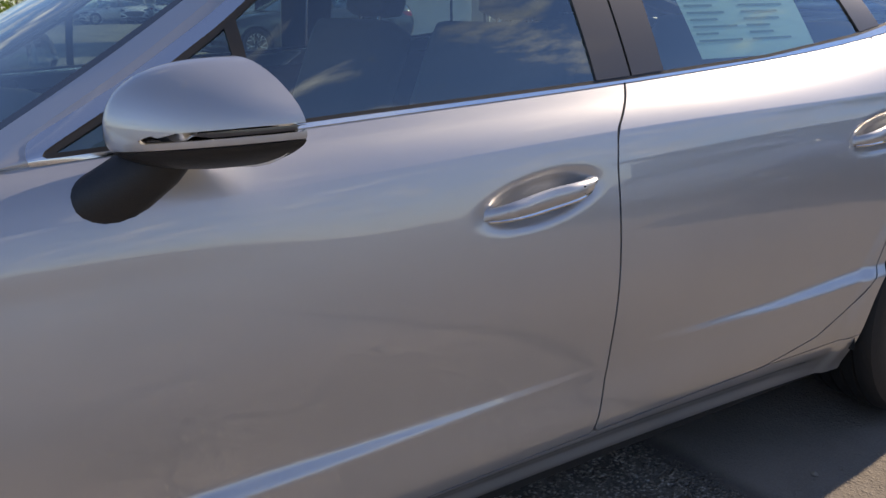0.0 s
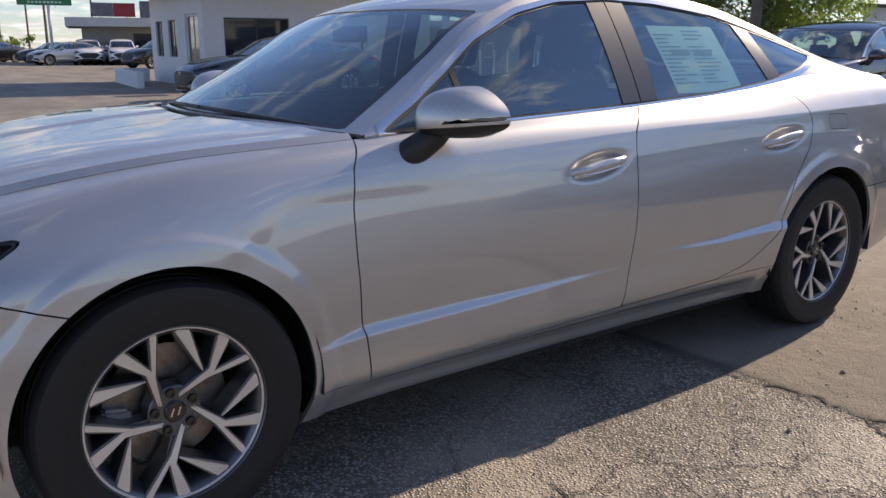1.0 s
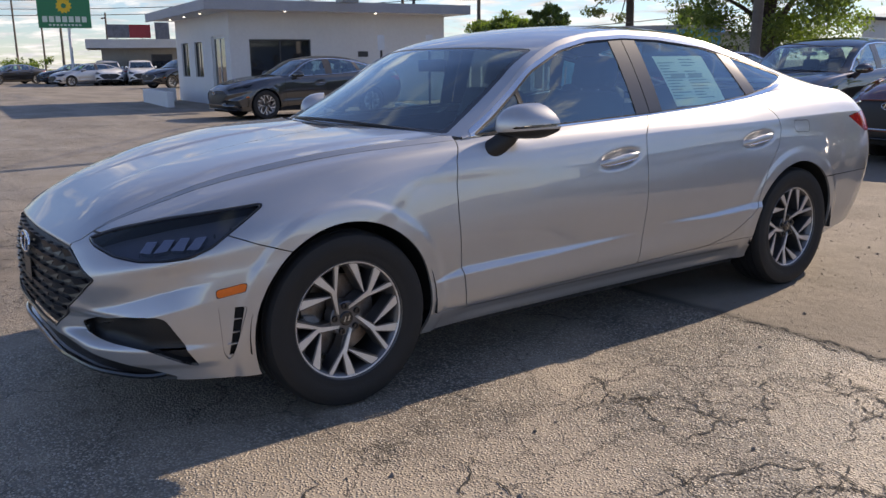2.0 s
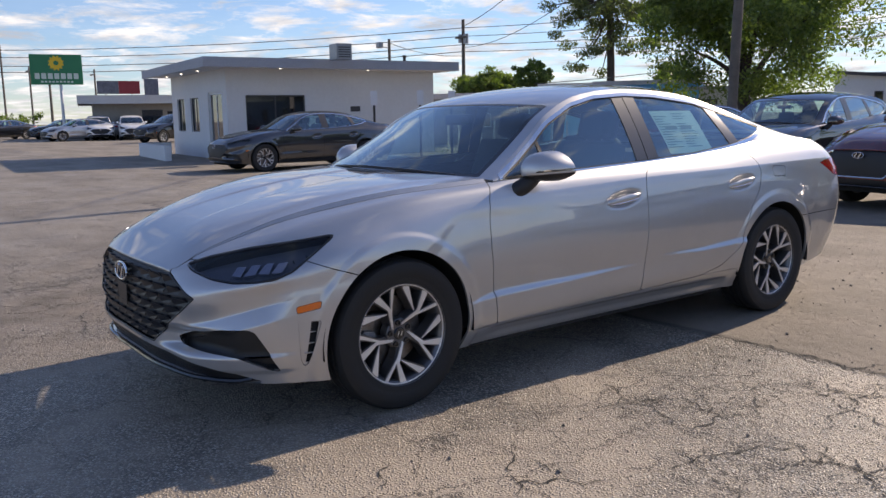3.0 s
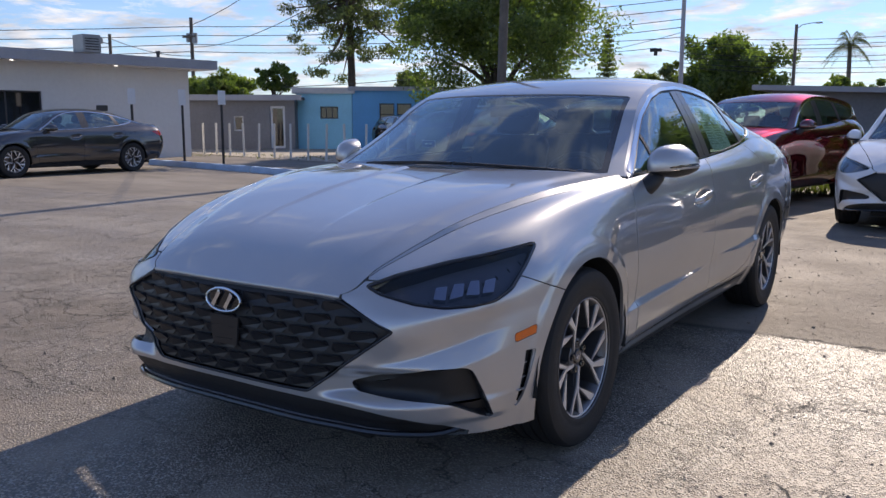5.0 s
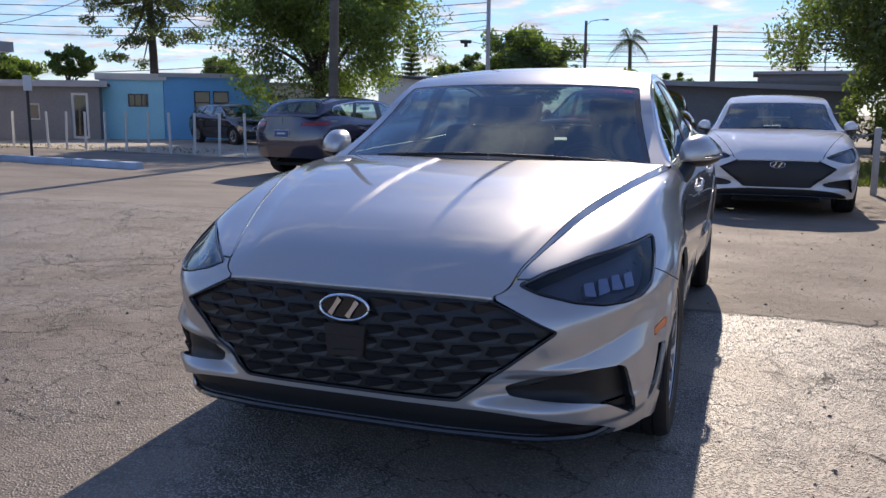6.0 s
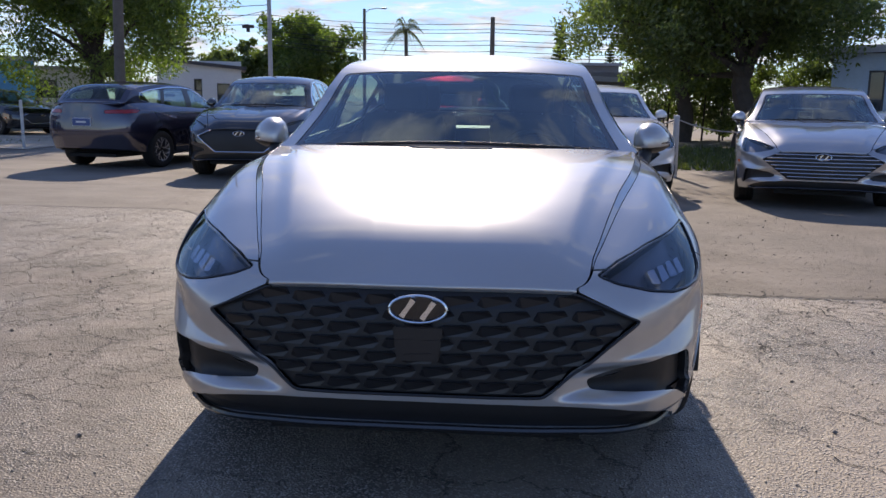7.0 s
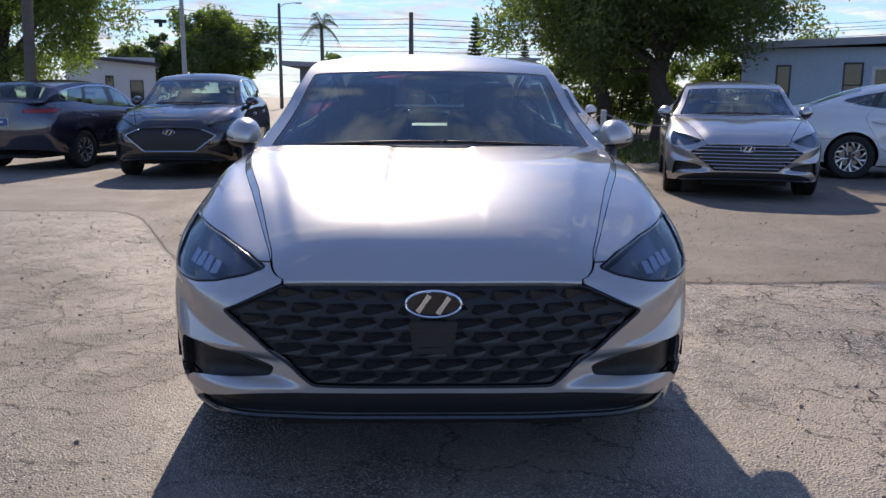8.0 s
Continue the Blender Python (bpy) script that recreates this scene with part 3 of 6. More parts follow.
def build_wheel(R, fine, M):
    """One wheel round the x axis, its face towards +x: tyre, rim, spokes, disc and nuts."""
    wheel = new("wheel")
    k = R / .334
    tread = [(.222, -.10), (.245, -.103), (.290, -.112), (.315, -.110), (.327, -.098), (.333, -.080), (.334, -.068), (.326, -.066), (.326, -.060), (.334, -.058),
             (.334, -.028), (.326, -.026), (.326, -.018), (.334, -.016), (.334, .016), (.326, .018), (.326, .026), (.334, .028), (.334, .058), (.326, .060), (.326, .066),
             (.334, .068), (.333, .080), (.328, .097), (.320, .108), (.302, .1130), (.288, .1140), (.272, .1130), (.258, .1100), (.245, .106), (.238, .1070), (.228, .103), (.222, .10)]
    part("tyre", lathe([(r * k, a) for r, a in tread], 72 if fine else 40, True), M["rubber"], wheel, "black rubber tyre", True, 30)
    rim = part("rim", lathe([(.222 * k, -.10), (.205, -.09), (.196, -.03), (.196, .045), (.203, .078), (.210, .088), (.2155, .0935), (.221, .0945), (.226, .097), (.2275, .102), (.225, .1045), (.222, .101)],
                            72 if fine else 40), M["dark_alloy"], wheel, "dark grey alloy rim", True, 40)
    part("rim_lip", lathe([(.2150, .0925), (.2175, .0960), (.2215, .0965), (.2225, .0945)], 72 if fine else 40), M["machined"], wheel, "machined silver rim lip", True, 40)
    dish = lambda y, z: -.028 * max(0, 1 - (math.hypot(y, z) / .21))**1.4
    faces = {"spoke": [], "spoke_web": [], "spoke_branch": [], "spoke_blade": []}
    for g in range(5):
        a = 97 + g * 72
        stem = [polar(.040, a + 46), polar(.110, a + 16), polar(.217, a + 2)]
        kink = [polar(.046, a + 48), polar(.130, a + 17), polar(.217, a + 26)]
        free = [polar(.118, a - 47), polar(.217, a - 16)]
        faces["spoke_web"].append(([polar(.030, a + 62), polar(.030, a + 20), polar(.085, a + 12), polar(.140, a + 9), polar(.140, a + 15), polar(.085, a + 30)], "dark_alloy", .030, .080))
        faces["spoke_web"].append((arm(stem, [.012, .016, .026]), "dark_alloy", .022, .0885))
        faces["spoke_web"].append((arm(kink, [.012, .022, .042]), "dark_alloy", .022, .0885))
        faces["spoke_web"].append((arm(free, [.008, .046]), "dark_alloy", .022, .0865))
        faces["spoke"].append((arm(stem, [.004, .008, .016]), "machined", .06, .093))
        faces["spoke_branch"].append((arm(kink, [.003, .015, .031]), "machined", .06, .0934))
        faces["spoke_blade"].append((arm(free, [.002, .033]), "machined", .045, .091))
    for name, made in faces.items():
        for outline, mat, x0, x1 in made:
            bm = bmesh.new()
            slab(bm, outline, x0, x1, dish)
            part(name, bm, M[mat], wheel)
    part("hub", lathe([(0.0005, .066), (.031, .066), (.040, .0665), (.062, .0690), (.066, .066), (.068, .02)], 40), M["dark_alloy"], wheel, "dark grey hub", True)
    part("hub_cap", lathe([(0.0005, .074), (.024, .0735), (.0275, .070), (.0275, .06)], 32), M["black_gloss"], wheel, "black centre cap with a silver mark", True)
    bm = bmesh.new()
    slab(bm, arm([(-.013, -.010), (-.004, .010)], [.004, .004]), .0738, .0752)
    slab(bm, arm([(.004, -.010), (.013, .010)], [.004, .004]), .0738, .0752)
    part("cap_mark", bm, M["chrome"], wheel)
    nut = lathe([(0.0005, .072), (.006, .072), (.007, .077), (.0115, .077), (.0130, .072), (.0130, .05)], 14)
    nut_me = None
    for g in range(5):
        y, z = polar(.050, 97 + g * 72)
        if nut_me is None:
            ob = part("lug_nut", nut, M["black_gloss"], wheel, "dark lug nut")
            nut_me = ob.data
        else:
            ob = new("lug_nut", nut_me)
            ob.parent = wheel
        ob.location = (0, y, z)
    part("brake_disc", lathe([(.06, .0), (.155, .0), (.155, -.022), (.06, -.022)], 48, True), M["disc"], wheel, "bare steel brake disc", True, 30)
    bm = bmesh.new()
    slab(bm, [polar(.16, 168), polar(.16, 180), polar(.16, 195), polar(.16, 210), polar(.095, 210), polar(.095, 190), polar(.095, 168)], -.05, .03)
    bmesh.ops.bevel(bm, geom=list(bm.edges), offset=.008, segments=2, affect="EDGES")
    part("brake_calliper", bm, M["calliper"], wheel, "cast grey brake calliper")
    return wheel


def mirror_shell(side, zf, M, car, paint, dz=0.0):
    """Door mirror: painted cap, black lower shell and foot, lamp strip, glass."""
    mirror = new("door_mirror")
    mirror.parent = car
    a = np.linspace(0, math.pi, 29)[:, None]
    b = np.linspace(-math.pi / 2, math.pi / 2, 33)[None]
    ex, ey, ez = .092, .156, .079
    sg = lambda v, p: np.sign(v) * np.abs(v)**p
    X = -ex * sg(np.cos(a), .9) * np.ones_like(b)
    Yv = -ey * np.sin(a)**.8 * np.cos(b)**.72
    Zv = ez * sg(np.sin(b), .85) * np.sin(a)**.7
    Zv = np.where(Zv > 0, Zv * 1.22, Zv * .62) * (1 - .42 * np.clip(X / ex, 0, 1)**1.6)
    Yv = Yv + .055 * (X / ex)
    P = np.stack([(.918 + X) * side, .885 + Yv, 1.000 + Zv + dz], 2)
    patch = Patch.grid(P, np.zeros_like(X), np.zeros_like(X), flip=side < 0)
    if (patch.V[len(patch.V) // 2, 4]) > 0:
        patch.V[:, 3:6] *= -1
        patch.F = patch.F[:, ::-1].copy()
    low, cap = patch.take(lambda V: V[:, 2] - (.984 + dz) - (np.abs(V[:, 0]) - .92) * .10, .001)
    strip, cap = cap.take(inside([(.935, .996 + dz), (1.06, 1.010 + dz), (1.06, 1.020 + dz), (.95, 1.006 + dz)], AX, Z), .0012)
    cap.place("mirror_cap", paint, mirror, "", .006)
    low.place("mirror_base", M["black_plastic"], mirror, "matt black lower mirror shell", .006)
    if len(strip.F):
        strip.moved(-.001).place("turn_lamp", M["lamp_strip"], mirror, "thin clear turn lamp", .003)
    back = [(X_, .877 + .055 * X_ / ex, Z_) for X_, Z_ in ((ex * .96 * math.cos(t), ez * .9 * math.sin(t)) for t in np.linspace(0, math.tau, 24, endpoint=False))]
    bm = bmesh.new()
    bm.faces.new([bm.verts.new(((.918 + x) * side, y, 1.006 + z * .8 + dz)) for x, y, z in back])
    part("mirror_glass", bm, M["mirror"], mirror, "silvered mirror glass")
    foot = tube([(.80 * side, .685, .885 + dz), (.842 * side, .705, .905 + dz), (.868 * side, .745, .935 + dz), (.880 * side, .78, .960 + dz), (.886 * side, .80, .98 + dz)], .047, 24, taper=.036)
    for v in foot.verts:
        v.co.x = (v.co.x - .85 * side) * .8 + .85 * side
    part("mirror_foot", foot, M["black_plastic"], mirror, "matt black mirror foot", True)
    return mirror


def seat(M, car, x, y, name="seat"):
    s = new(name)
    s.parent = car
    def cushion(nm, dims, tilt, at, bev):
        bm = boxes(dims, bevel=bev)
        bmesh.ops.rotate(bm, verts=bm.verts, cent=(0, 0, 0), matrix=Matrix.Rotation(radians(tilt), 3, "X"))
        bmesh.ops.translate(bm, verts=bm.verts, vec=at)
        part(nm, bm, M["seat"], s, "", True, 60)
    cushion("seat_cushion", (-.25, .25, -.25, .27, -.08, .08), 8, (x, y, .52), .06)
    cushion("seat_back", (-.24, .24, -.07, .07, 0, .62), -22, (x, y + .25, .53), .06)
    cushion("headrest", (-.13, .13, -.05, .05, 0, .17), -14, (x, y + .515, 1.115), .045)
    for dx in (-.06, .06):
        part("headrest_post", tube([(x + dx, y + .49, 1.06), (x + dx, y + .52, 1.15)], .007, 6), M["chrome"], s)


def handle_bar(side, yc, zc, xc, M, door):
    pts = [(xc - .004, yc - .132, zc - .018), (xc + .020, yc - .10, zc - .012), (xc + .026, yc, zc), (xc + .020, yc + .10, zc + .012), (xc - .002, yc + .130, zc + .016)]
    fine = curve(pts, np.linspace(0, 1, 15))
    bm = tube([(p[0] * side, p[1], p[2]) for p in fine], .0165, 12)
    for v in bm.verts:
        k = min(1, abs(v.co.y - yc) / .13)
        c = fine[np.argmin(np.abs(fine[:, 1] - v.co.y))]
        v.co.z = c[2] + (v.co.z - c[2]) * (1.15 - .55 * k**2)
        v.co.x = side * (c[0] + (abs(v.co.x) - c[0]) * .62)
    part("handle", bm, M["paint_handle"], door, "silver pull handle with a chrome edge", True)
    bm = tube([(p[0] * side + .004 * side, p[1], p[2] - .016 * (1 - (abs(p[1] - yc) / .13)**2 * .5)) for p in fine[1:-1]], .0042, 8)
    part("handle_chrome", bm, M["chrome"], door, "thin chrome strip", True)
    if yc < 2:
        bm = boxes((-.002, .0035, -.008, .008, -.008, .008), bevel=.002)
        bmesh.ops.translate(bm, verts=bm.verts, vec=((xc + .033) * side, yc + .072, zc + .0095))
        part("handle_button", bm, M["black_gloss"], door, "small black lock button")


def build_car(S, paint, name, label, M, m=520, n=140, fine=True, grille_style="scales", sticker=False):
    car = tagged(new(name), label, "car")
    M = dict(M, paint=paint, paint_handle=paint)
    sz = S is SUV
    up = lambda z: z * 1.09 + .035 if sz else z
    P, T, W = car_band(S, m, n)
    P = sculpt(P, S, not sz)
    band = Patch.grid(P, T, W)
    probe = np.argmin(np.abs(P[..., 0] - .9) + np.abs(P[..., 1] - 1.2) + np.abs(P[..., 2] - .6))
    if band.V[probe, 3] < 0:
        band = Patch.grid(P, T, W, True)
    for c in S["axles"]:
        band = band.split(lambda V: np.hypot(V[:, 1] - c, V[:, 2] - S["wheel_r"]) - S["arch"])[1]
    # inner shell, dark, so that no joint gapes
    step = 6 if fine else 3
    Q = P[::step, ::3].copy()
    shell = Patch.grid(Q, np.zeros(Q.shape[:2]), np.zeros(Q.shape[:2]))
    if shell.V[np.argmin(np.abs(Q[..., 0] - .9) + np.abs(Q[..., 1] - 1.2) + np.abs(Q[..., 2] - .6)), 3] < 0:
        shell.V[:, 3:6] *= -1
    shell.V[:, :3] -= shell.V[:, 3:6] * .055
    for c in S["axles"]:
        shell = shell.split(lambda V: np.hypot(V[:, 1] - c, V[:, 2] - S["wheel_r"]) - S["arch"] - .02)[1]
    shell.place("body_shell", M["black_matt"], car, "black inner body shell", 0)

    pz = lambda poly: [(a, up(b)) for a, b in poly]
    front = lambda V: V[:, 1] + .35
    # ---- nose
    grille_shape = pz(round_poly([(-.3, .70), (.449, .70), (.452, .652), (.634, .566), (.357, .353), (-.3, .350)], .004))
    rim_shape = pz(round_poly([(-.3, .653), (.446, .646), (.634, .566), (.357, .353), (-.3, .350)], .012))
    intake_shape = pz(round_poly([(-.250, .392), (-.16, .424), (-.02, .446), (.09, .447), (.118, .434), (.155, .365), (.200, .266), (.186, .262), (.05, .328), (-.02, .341), (-.235, .362)], .010))
    chin_shape = pz([(-.75, .334), (-.45, .333), (-.343, .328), (-.2, .313), (-.09, .290), (.03, .257), (.12, .224), (.10, .19), (-.1, .19), (-.35, .19), (-.75, .19)])
    lamp_shape = pz(round_poly([(-.200, .690), (-.10, .721), (.067, .754), (.215, .774), (.375, .795), (.388, .789), (.345, .745), (.305, .708), (.262, .668), (.20, .640), (.12, .631), (.03, .630), (-.06, .642), (-.16, .668)], .012))
    grille, band = band.take(both(inside(grille_shape, AX, Z), front), .002)
    intake, band = band.take(both(inside(intake_shape, SLANT, Z), front), .0)
    chin, band = band.take(both(inside(chin_shape, SLANT, Z), front), .0)
    lamp, band = band.take(both(inside(lamp_shape, SLANT, Z), lambda V: V[:, 1] + .15), .003)
    marker, band = band.take(both(inside(pz(round_poly([(-.492, .526), (-.390, .543), (-.398, .512), (-.49, .497)], .006)), Y, Z), lambda V: .6 - AX(V)), .001)
    vent, band = band.take(both(inside(pz(round_poly([(-.488, .468), (-.395, .462), (-.444, .285), (-.458, .270), (-.474, .30)], .012)), Y, Z), lambda V: .6 - AX(V)), .0006)
    slot, vent = vent.take(inside(pz([(-.434, .461), (-.404, .461), (-.438, .288), (-.456, .288)]), Y, Z), 0)
    tail, band = band.take(both(inside(pz([(3.42, .925), (3.60, .830), (4.3, .805), (4.3, .945), (3.66, .950)]), Y, Z), lambda V: 3.3 - V[:, 1]) if not sz else
                           both(inside([(3.16, 1.085), (3.28, 1.035), (4.1, 1.0), (4.1, 1.055), (3.3, 1.105)], Y, Z), lambda V: np.maximum(3.0 - V[:, 1], .42 - AX(V))), .002)
    seam = lambda V: np.maximum(V[:, 2] - np.interp(V[:, 1], [-.80, -.79, -.43, -.343, -.233, -.2], [9, up(.704), up(.704), up(.669), up(.632), up(.62)]), V[:, 1] + .2)
    bumper, band = band.take(seam)
    rear, band = band.take(lambda V: np.maximum(V[:, 2] - up(.60), S["axles"][1] + .25 - V[:, 1]))
    B = bumper.place("front_bumper", paint, car)
    rear.place("rear_bumper", paint, car)
    for nm, sel in (("left", LEFT), ("right", RIGHT)):
        marker.split(sel)[0].moved(.0005).place("side_marker", M["amber"], B, "amber side marker lamp")
        vent.split(sel)[0].moved(-.004).place("bumper_vent", paint, B, "", .006)
        slot.split(sel)[0].moved(-.022).place("vent_slot", M["black_matt"], B, "black vent opening", 0)
    if fine:
        for sx in (-1, 1):
            for zz in (.415, .37, .33):
                yy = np.interp(zz, [.292, .455], [-.4505, -.416])
                part("vent_fin", boxes((sx * .868 - .008, sx * .868 + .008, yy - .018, yy + .016, zz - .0015, zz + .0015)), paint, B)
    intake_parts = intake.split(LEFT)
    for piece in intake_parts:
        piece.moved(-.035).place("intake", M["black_plastic"], B, "black corner air intake", 0)
    chin.moved(-.016).place("chin_spoiler", M["black_plastic"], B, "black lower chin panel", 0)
    for piece, d in ((intake_parts[0], .038), (intake_parts[1], .038), (chin, .018)):       # the walls of the recesses
        V, F = [], []
        once = {}
        for f in piece.F:
            f = [int(v) for v in f if v >= 0]
            for k, v in enumerate(f):
                w = f[(k + 1) % len(f)]
                once.setdefault((min(v, w), max(v, w)), []).append((v, w))
        for e in once.values():
            if len(e) == 1:
                v, w = e[0]
                b = len(V)
                V += [piece.V[v, :3], piece.V[w, :3], piece.V[w, :3] - piece.V[w, 3:6] * d, piece.V[v, :3] - piece.V[v, 3:6] * d]
                F.append((b, b + 1, b + 2, b + 3))
        mesh_object("chin_edge" if d < .02 else "intake_wall", V, F, paint if d < .02 else M["black_plastic"], B, smooth=False)
    lip = [(x, y + .012, up(z) - .003) for x, y, z in curve([(0, -.905, .253), (.40, -.885, .250), (.62, -.805, .236), (.745, -.665, .232), (.79, -.60, .262)], np.linspace(0, 1, 24))]
    bm = tube([(-x, y, z) for x, y, z in lip[:0:-1]] + lip, .011, 8)
    part("chin_lip", bm, M["black_gloss"], B, "glossy black lip", True)
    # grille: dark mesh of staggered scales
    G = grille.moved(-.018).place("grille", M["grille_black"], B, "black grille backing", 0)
    gv = grille.V
    if True:
        scale_me = None
        rows = (7 if fine else 0) if grille_style == "scales" else 7 if grille_style == "bars" else 0
        for r in range(rows):
            z0 = up(.640) - r * (.290 * (1.09 if sz else 1) / rows) - .012
            if grille_style == "bars":
                band_v = gv[np.abs(gv[:, 2] - z0) < .012]
                if not len(band_v):
                    continue
                hx = np.abs(band_v[:, 0]).max() - .015
                xs = np.linspace(-hx, hx, 25)
                ys = [gv[np.argmin(np.abs(gv[:, 0] - x) + np.abs(gv[:, 2] - z0)), 1] for x in xs]
                ob = part("grille_bar", tube([(x, y + .004, z0) for x, y in zip(xs, ys)], .0075, 6), M["chrome"], B, "bright chrome grille bar", True)
                continue
            for c in range(-8, 9):
                x0 = (c + .5 * (r % 2)) * .108
                i = np.argmin(np.abs(gv[:, 0] - x0) + np.abs(gv[:, 2] - z0))
                if abs(gv[i, 0] - x0) + abs(gv[i, 2] - z0) > .016 or inside(grille_shape, AX, Z)(np.array([[x0, 0, z0, 0, 0, 0, 0, 0]]))[0] > -.010:
                    continue
                if scale_me is None:
                    bm = bmesh.new()
                    pts = [(-.051, -.010, -.006), (-.030, -.018, -.002), (.034, -.018, -.002), (.050, .000, -.006), (.036, .017, .010), (-.038, .014, .010)]
                    lo = [bm.verts.new((x, y, -.012)) for x, y, _ in pts]
                    hi = [bm.verts.new(p) for p in pts]
                    bm.faces.new(hi)
                    for k in range(6):
                        bm.faces.new((lo[k], lo[(k + 1) % 6], hi[(k + 1) % 6], hi[k]))
                    ob = part("grille_scale", bm, M["dark_chrome"], B)
                    scale_me = ob.data
                else:
                    ob = new("grille_scale", scale_me)
                    ob.parent = B
                nrm = Vector(gv[i, 3:6])
                nrm.z *= .5
                nrm.normalize()
                tx = Vector((0, 0, 1)).cross(nrm).normalized()
                ob.matrix_basis = Matrix.Translation(Vector((x0, gv[i, 1], z0)) - nrm * .012) @ Matrix((tx, nrm.cross(tx), nrm)).transposed().to_4x4()
        rim_pts = [(x, z) for x, z in rim_shape if x > 0] + [(-x, z) for x, z in reversed(rim_shape) if x > 0]
        edge = []
        for (xa, za), (xb, zb) in zip(rim_pts, rim_pts[1:]):
            for q in np.linspace(0, 1, max(2, int(math.hypot(xb - xa, zb - za) / .02)), endpoint=False):
                x, z = xa + (xb - xa) * q, za + (zb - za) * q
                i = np.argmin(np.abs(gv[:, 0] - x) + np.abs(gv[:, 2] - z))
                edge.append((x, gv[i, 1] + .002, z))
        part("grille_surround", tube(edge, .0045 if not sz else .012, 6), M["chrome" if sz else "dark_chrome"], B, "bright chrome grille surround" if sz else "dark chrome grille surround", True)
    if fine:
        bm = bmesh.new()
        o = [(-.072, up(.555)), (.072, up(.555)), (.060, up(.455)), (-.060, up(.455))]
        slab(bm, o, -.006, .006)
        for v in bm.verts:
            v.co = (v.co.y, -.912 + v.co.x * .6, v.co.z)
        bmesh.ops.bevel(bm, geom=list(bm.edges), offset=.003, segments=2, affect="EDGES")
        part("sensor_cover", bm, M["dark_chrome"], B, "smooth black sensor cover")
    # the round badge
    badge = new("badge")
    badge.parent = car
    yb = -.915
    zb = up(.607)
    ring = [(.081 * math.cos(t), yb + .003 * math.sin(t), zb + .038 * math.sin(t)) for t in np.linspace(0, math.tau, 40, endpoint=False)]
    part("badge_ring", tube(ring, .0045, 8, True), M["chrome"], badge, "chrome oval ring", True)
    bm = bmesh.new()
    for a, b, w in (((-.046, -.022), (-.012, .028), .016), ((.012, -.028), (.046, .022), .016)):
        o = arm([a, ((a[0] + b[0]) / 2, (a[1] + b[1]) / 2), b], [w, w * .8, w])
        lo = [bm.verts.new((x, yb - .001, zb + z)) for x, z in o]
        hi = [bm.verts.new((x, yb - .007, zb + z)) for x, z in o]
        bm.faces.new(hi)
        for k in range(len(o)):
            bm.faces.new((lo[k], lo[(k + 1) % len(o)], hi[(k + 1) % len(o)], hi[k]))
    part("badge_mark", bm, M["chrome"], badge)
    bm = bmesh.new()
    vs = [bm.verts.new((.079 * math.cos(t), yb + .004, zb + .036 * math.sin(t))) for t in np.linspace(0, math.tau, 40, endpoint=False)]
    bm.faces.new(vs)
    part("badge_plate", bm, M["black_gloss"], badge, "black badge plate")
    # headlights
    for sx, piece in zip((1, -1), lamp.split(LEFT)):
        H = piece.moved(-.004).place("headlight", M["lamp_glass"], car, "dark tinted headlight with bright reflector blocks", .01)
        piece.moved(-.055).place("lamp_housing", M["lamp_bowl"], H, "dark grey lamp housing", 0)
        if fine:
            lv = piece.V
            for k in range(4):
                a0 = .005 + k * .056
                c = [(lv[i, 0], lv[i, 1], lv[i, 2], *lv[i, 3:6]) for i in
                     [np.argmin(np.abs(SLANT(lv) - aa) + np.abs(lv[:, 2] - zz)) for aa, zz in ((a0, .668 + k * .004), (a0 + .040, .670 + k * .004), (a0 + .055, .706 + k * .004), (a0 + .018, .704 + k * .004))]]
                bm = bmesh.new()
                hi = [bm.verts.new((p[0] - p[3] * .030, p[1] - p[4] * .030, p[2] - p[5] * .030)) for p in c]
                lo = [bm.verts.new((p[0] - p[3] * .052, p[1] - p[4] * .052, p[2] - p[5] * .052)) for p in c]
                bm.faces.new(hi)
                for j in range(4):
                    bm.faces.new((lo[j], lo[(j + 1) % 4], hi[(j + 1) % 4], hi[j]))
                part("lamp_reflector", bm, M["reflector"], H, "bright silver reflector block")
            o = [piece.V[np.argmin(np.abs(SLANT(piece.V) - a) + np.abs(piece.V[:, 2] - z))] for a, z in lamp_shape]
            part("lamp_rim", tube([tuple(v[:3] - v[3:6] * .002) for v in o], .0045, 6, True), M["black_gloss"], H, "black lamp surround", True)
    for piece in tail.split(LEFT):
        piece.moved(.001).place("tail_light", M["tail_red"], car, "red rear light", .01)
    # ---- sides
    se = S["seams"]
    low_end, mid = se["low"][1], se["mid"]
    fdoor = inside(round_poly([se["low"][0], low_end] + mid + [(mid[-1][0], 1.4), (se["front"], 1.4)] + se["edge"], .01), Y, Z)
    rdoor = inside(round_poly([low_end] + mid + [(mid[-1][0], 1.4), (se["rear"][0][0], 1.4)] + se["rear"], .02), Y, Z)
    sill_f = inside([(se["front"] - .25, 0), (se["front"] - .25, se["low"][0][1]), se["low"][0], low_end, se["rear"][-1], (se["axles"][1] if "axles" in se else S["axles"][1] - .2, se["rear"][-1][1] + .006), (S["axles"][1] - .2, 0)], Y, Z)
    fd, band = band.take(fdoor)
    rd, band = band.take(rdoor)
    sill, band = band.take(lambda V: np.maximum(sill_f(V), .5 - AX(V)), .0015)
    fenders, quarters = band.split(lambda V: V[:, 1] - (se["front"] + .5))
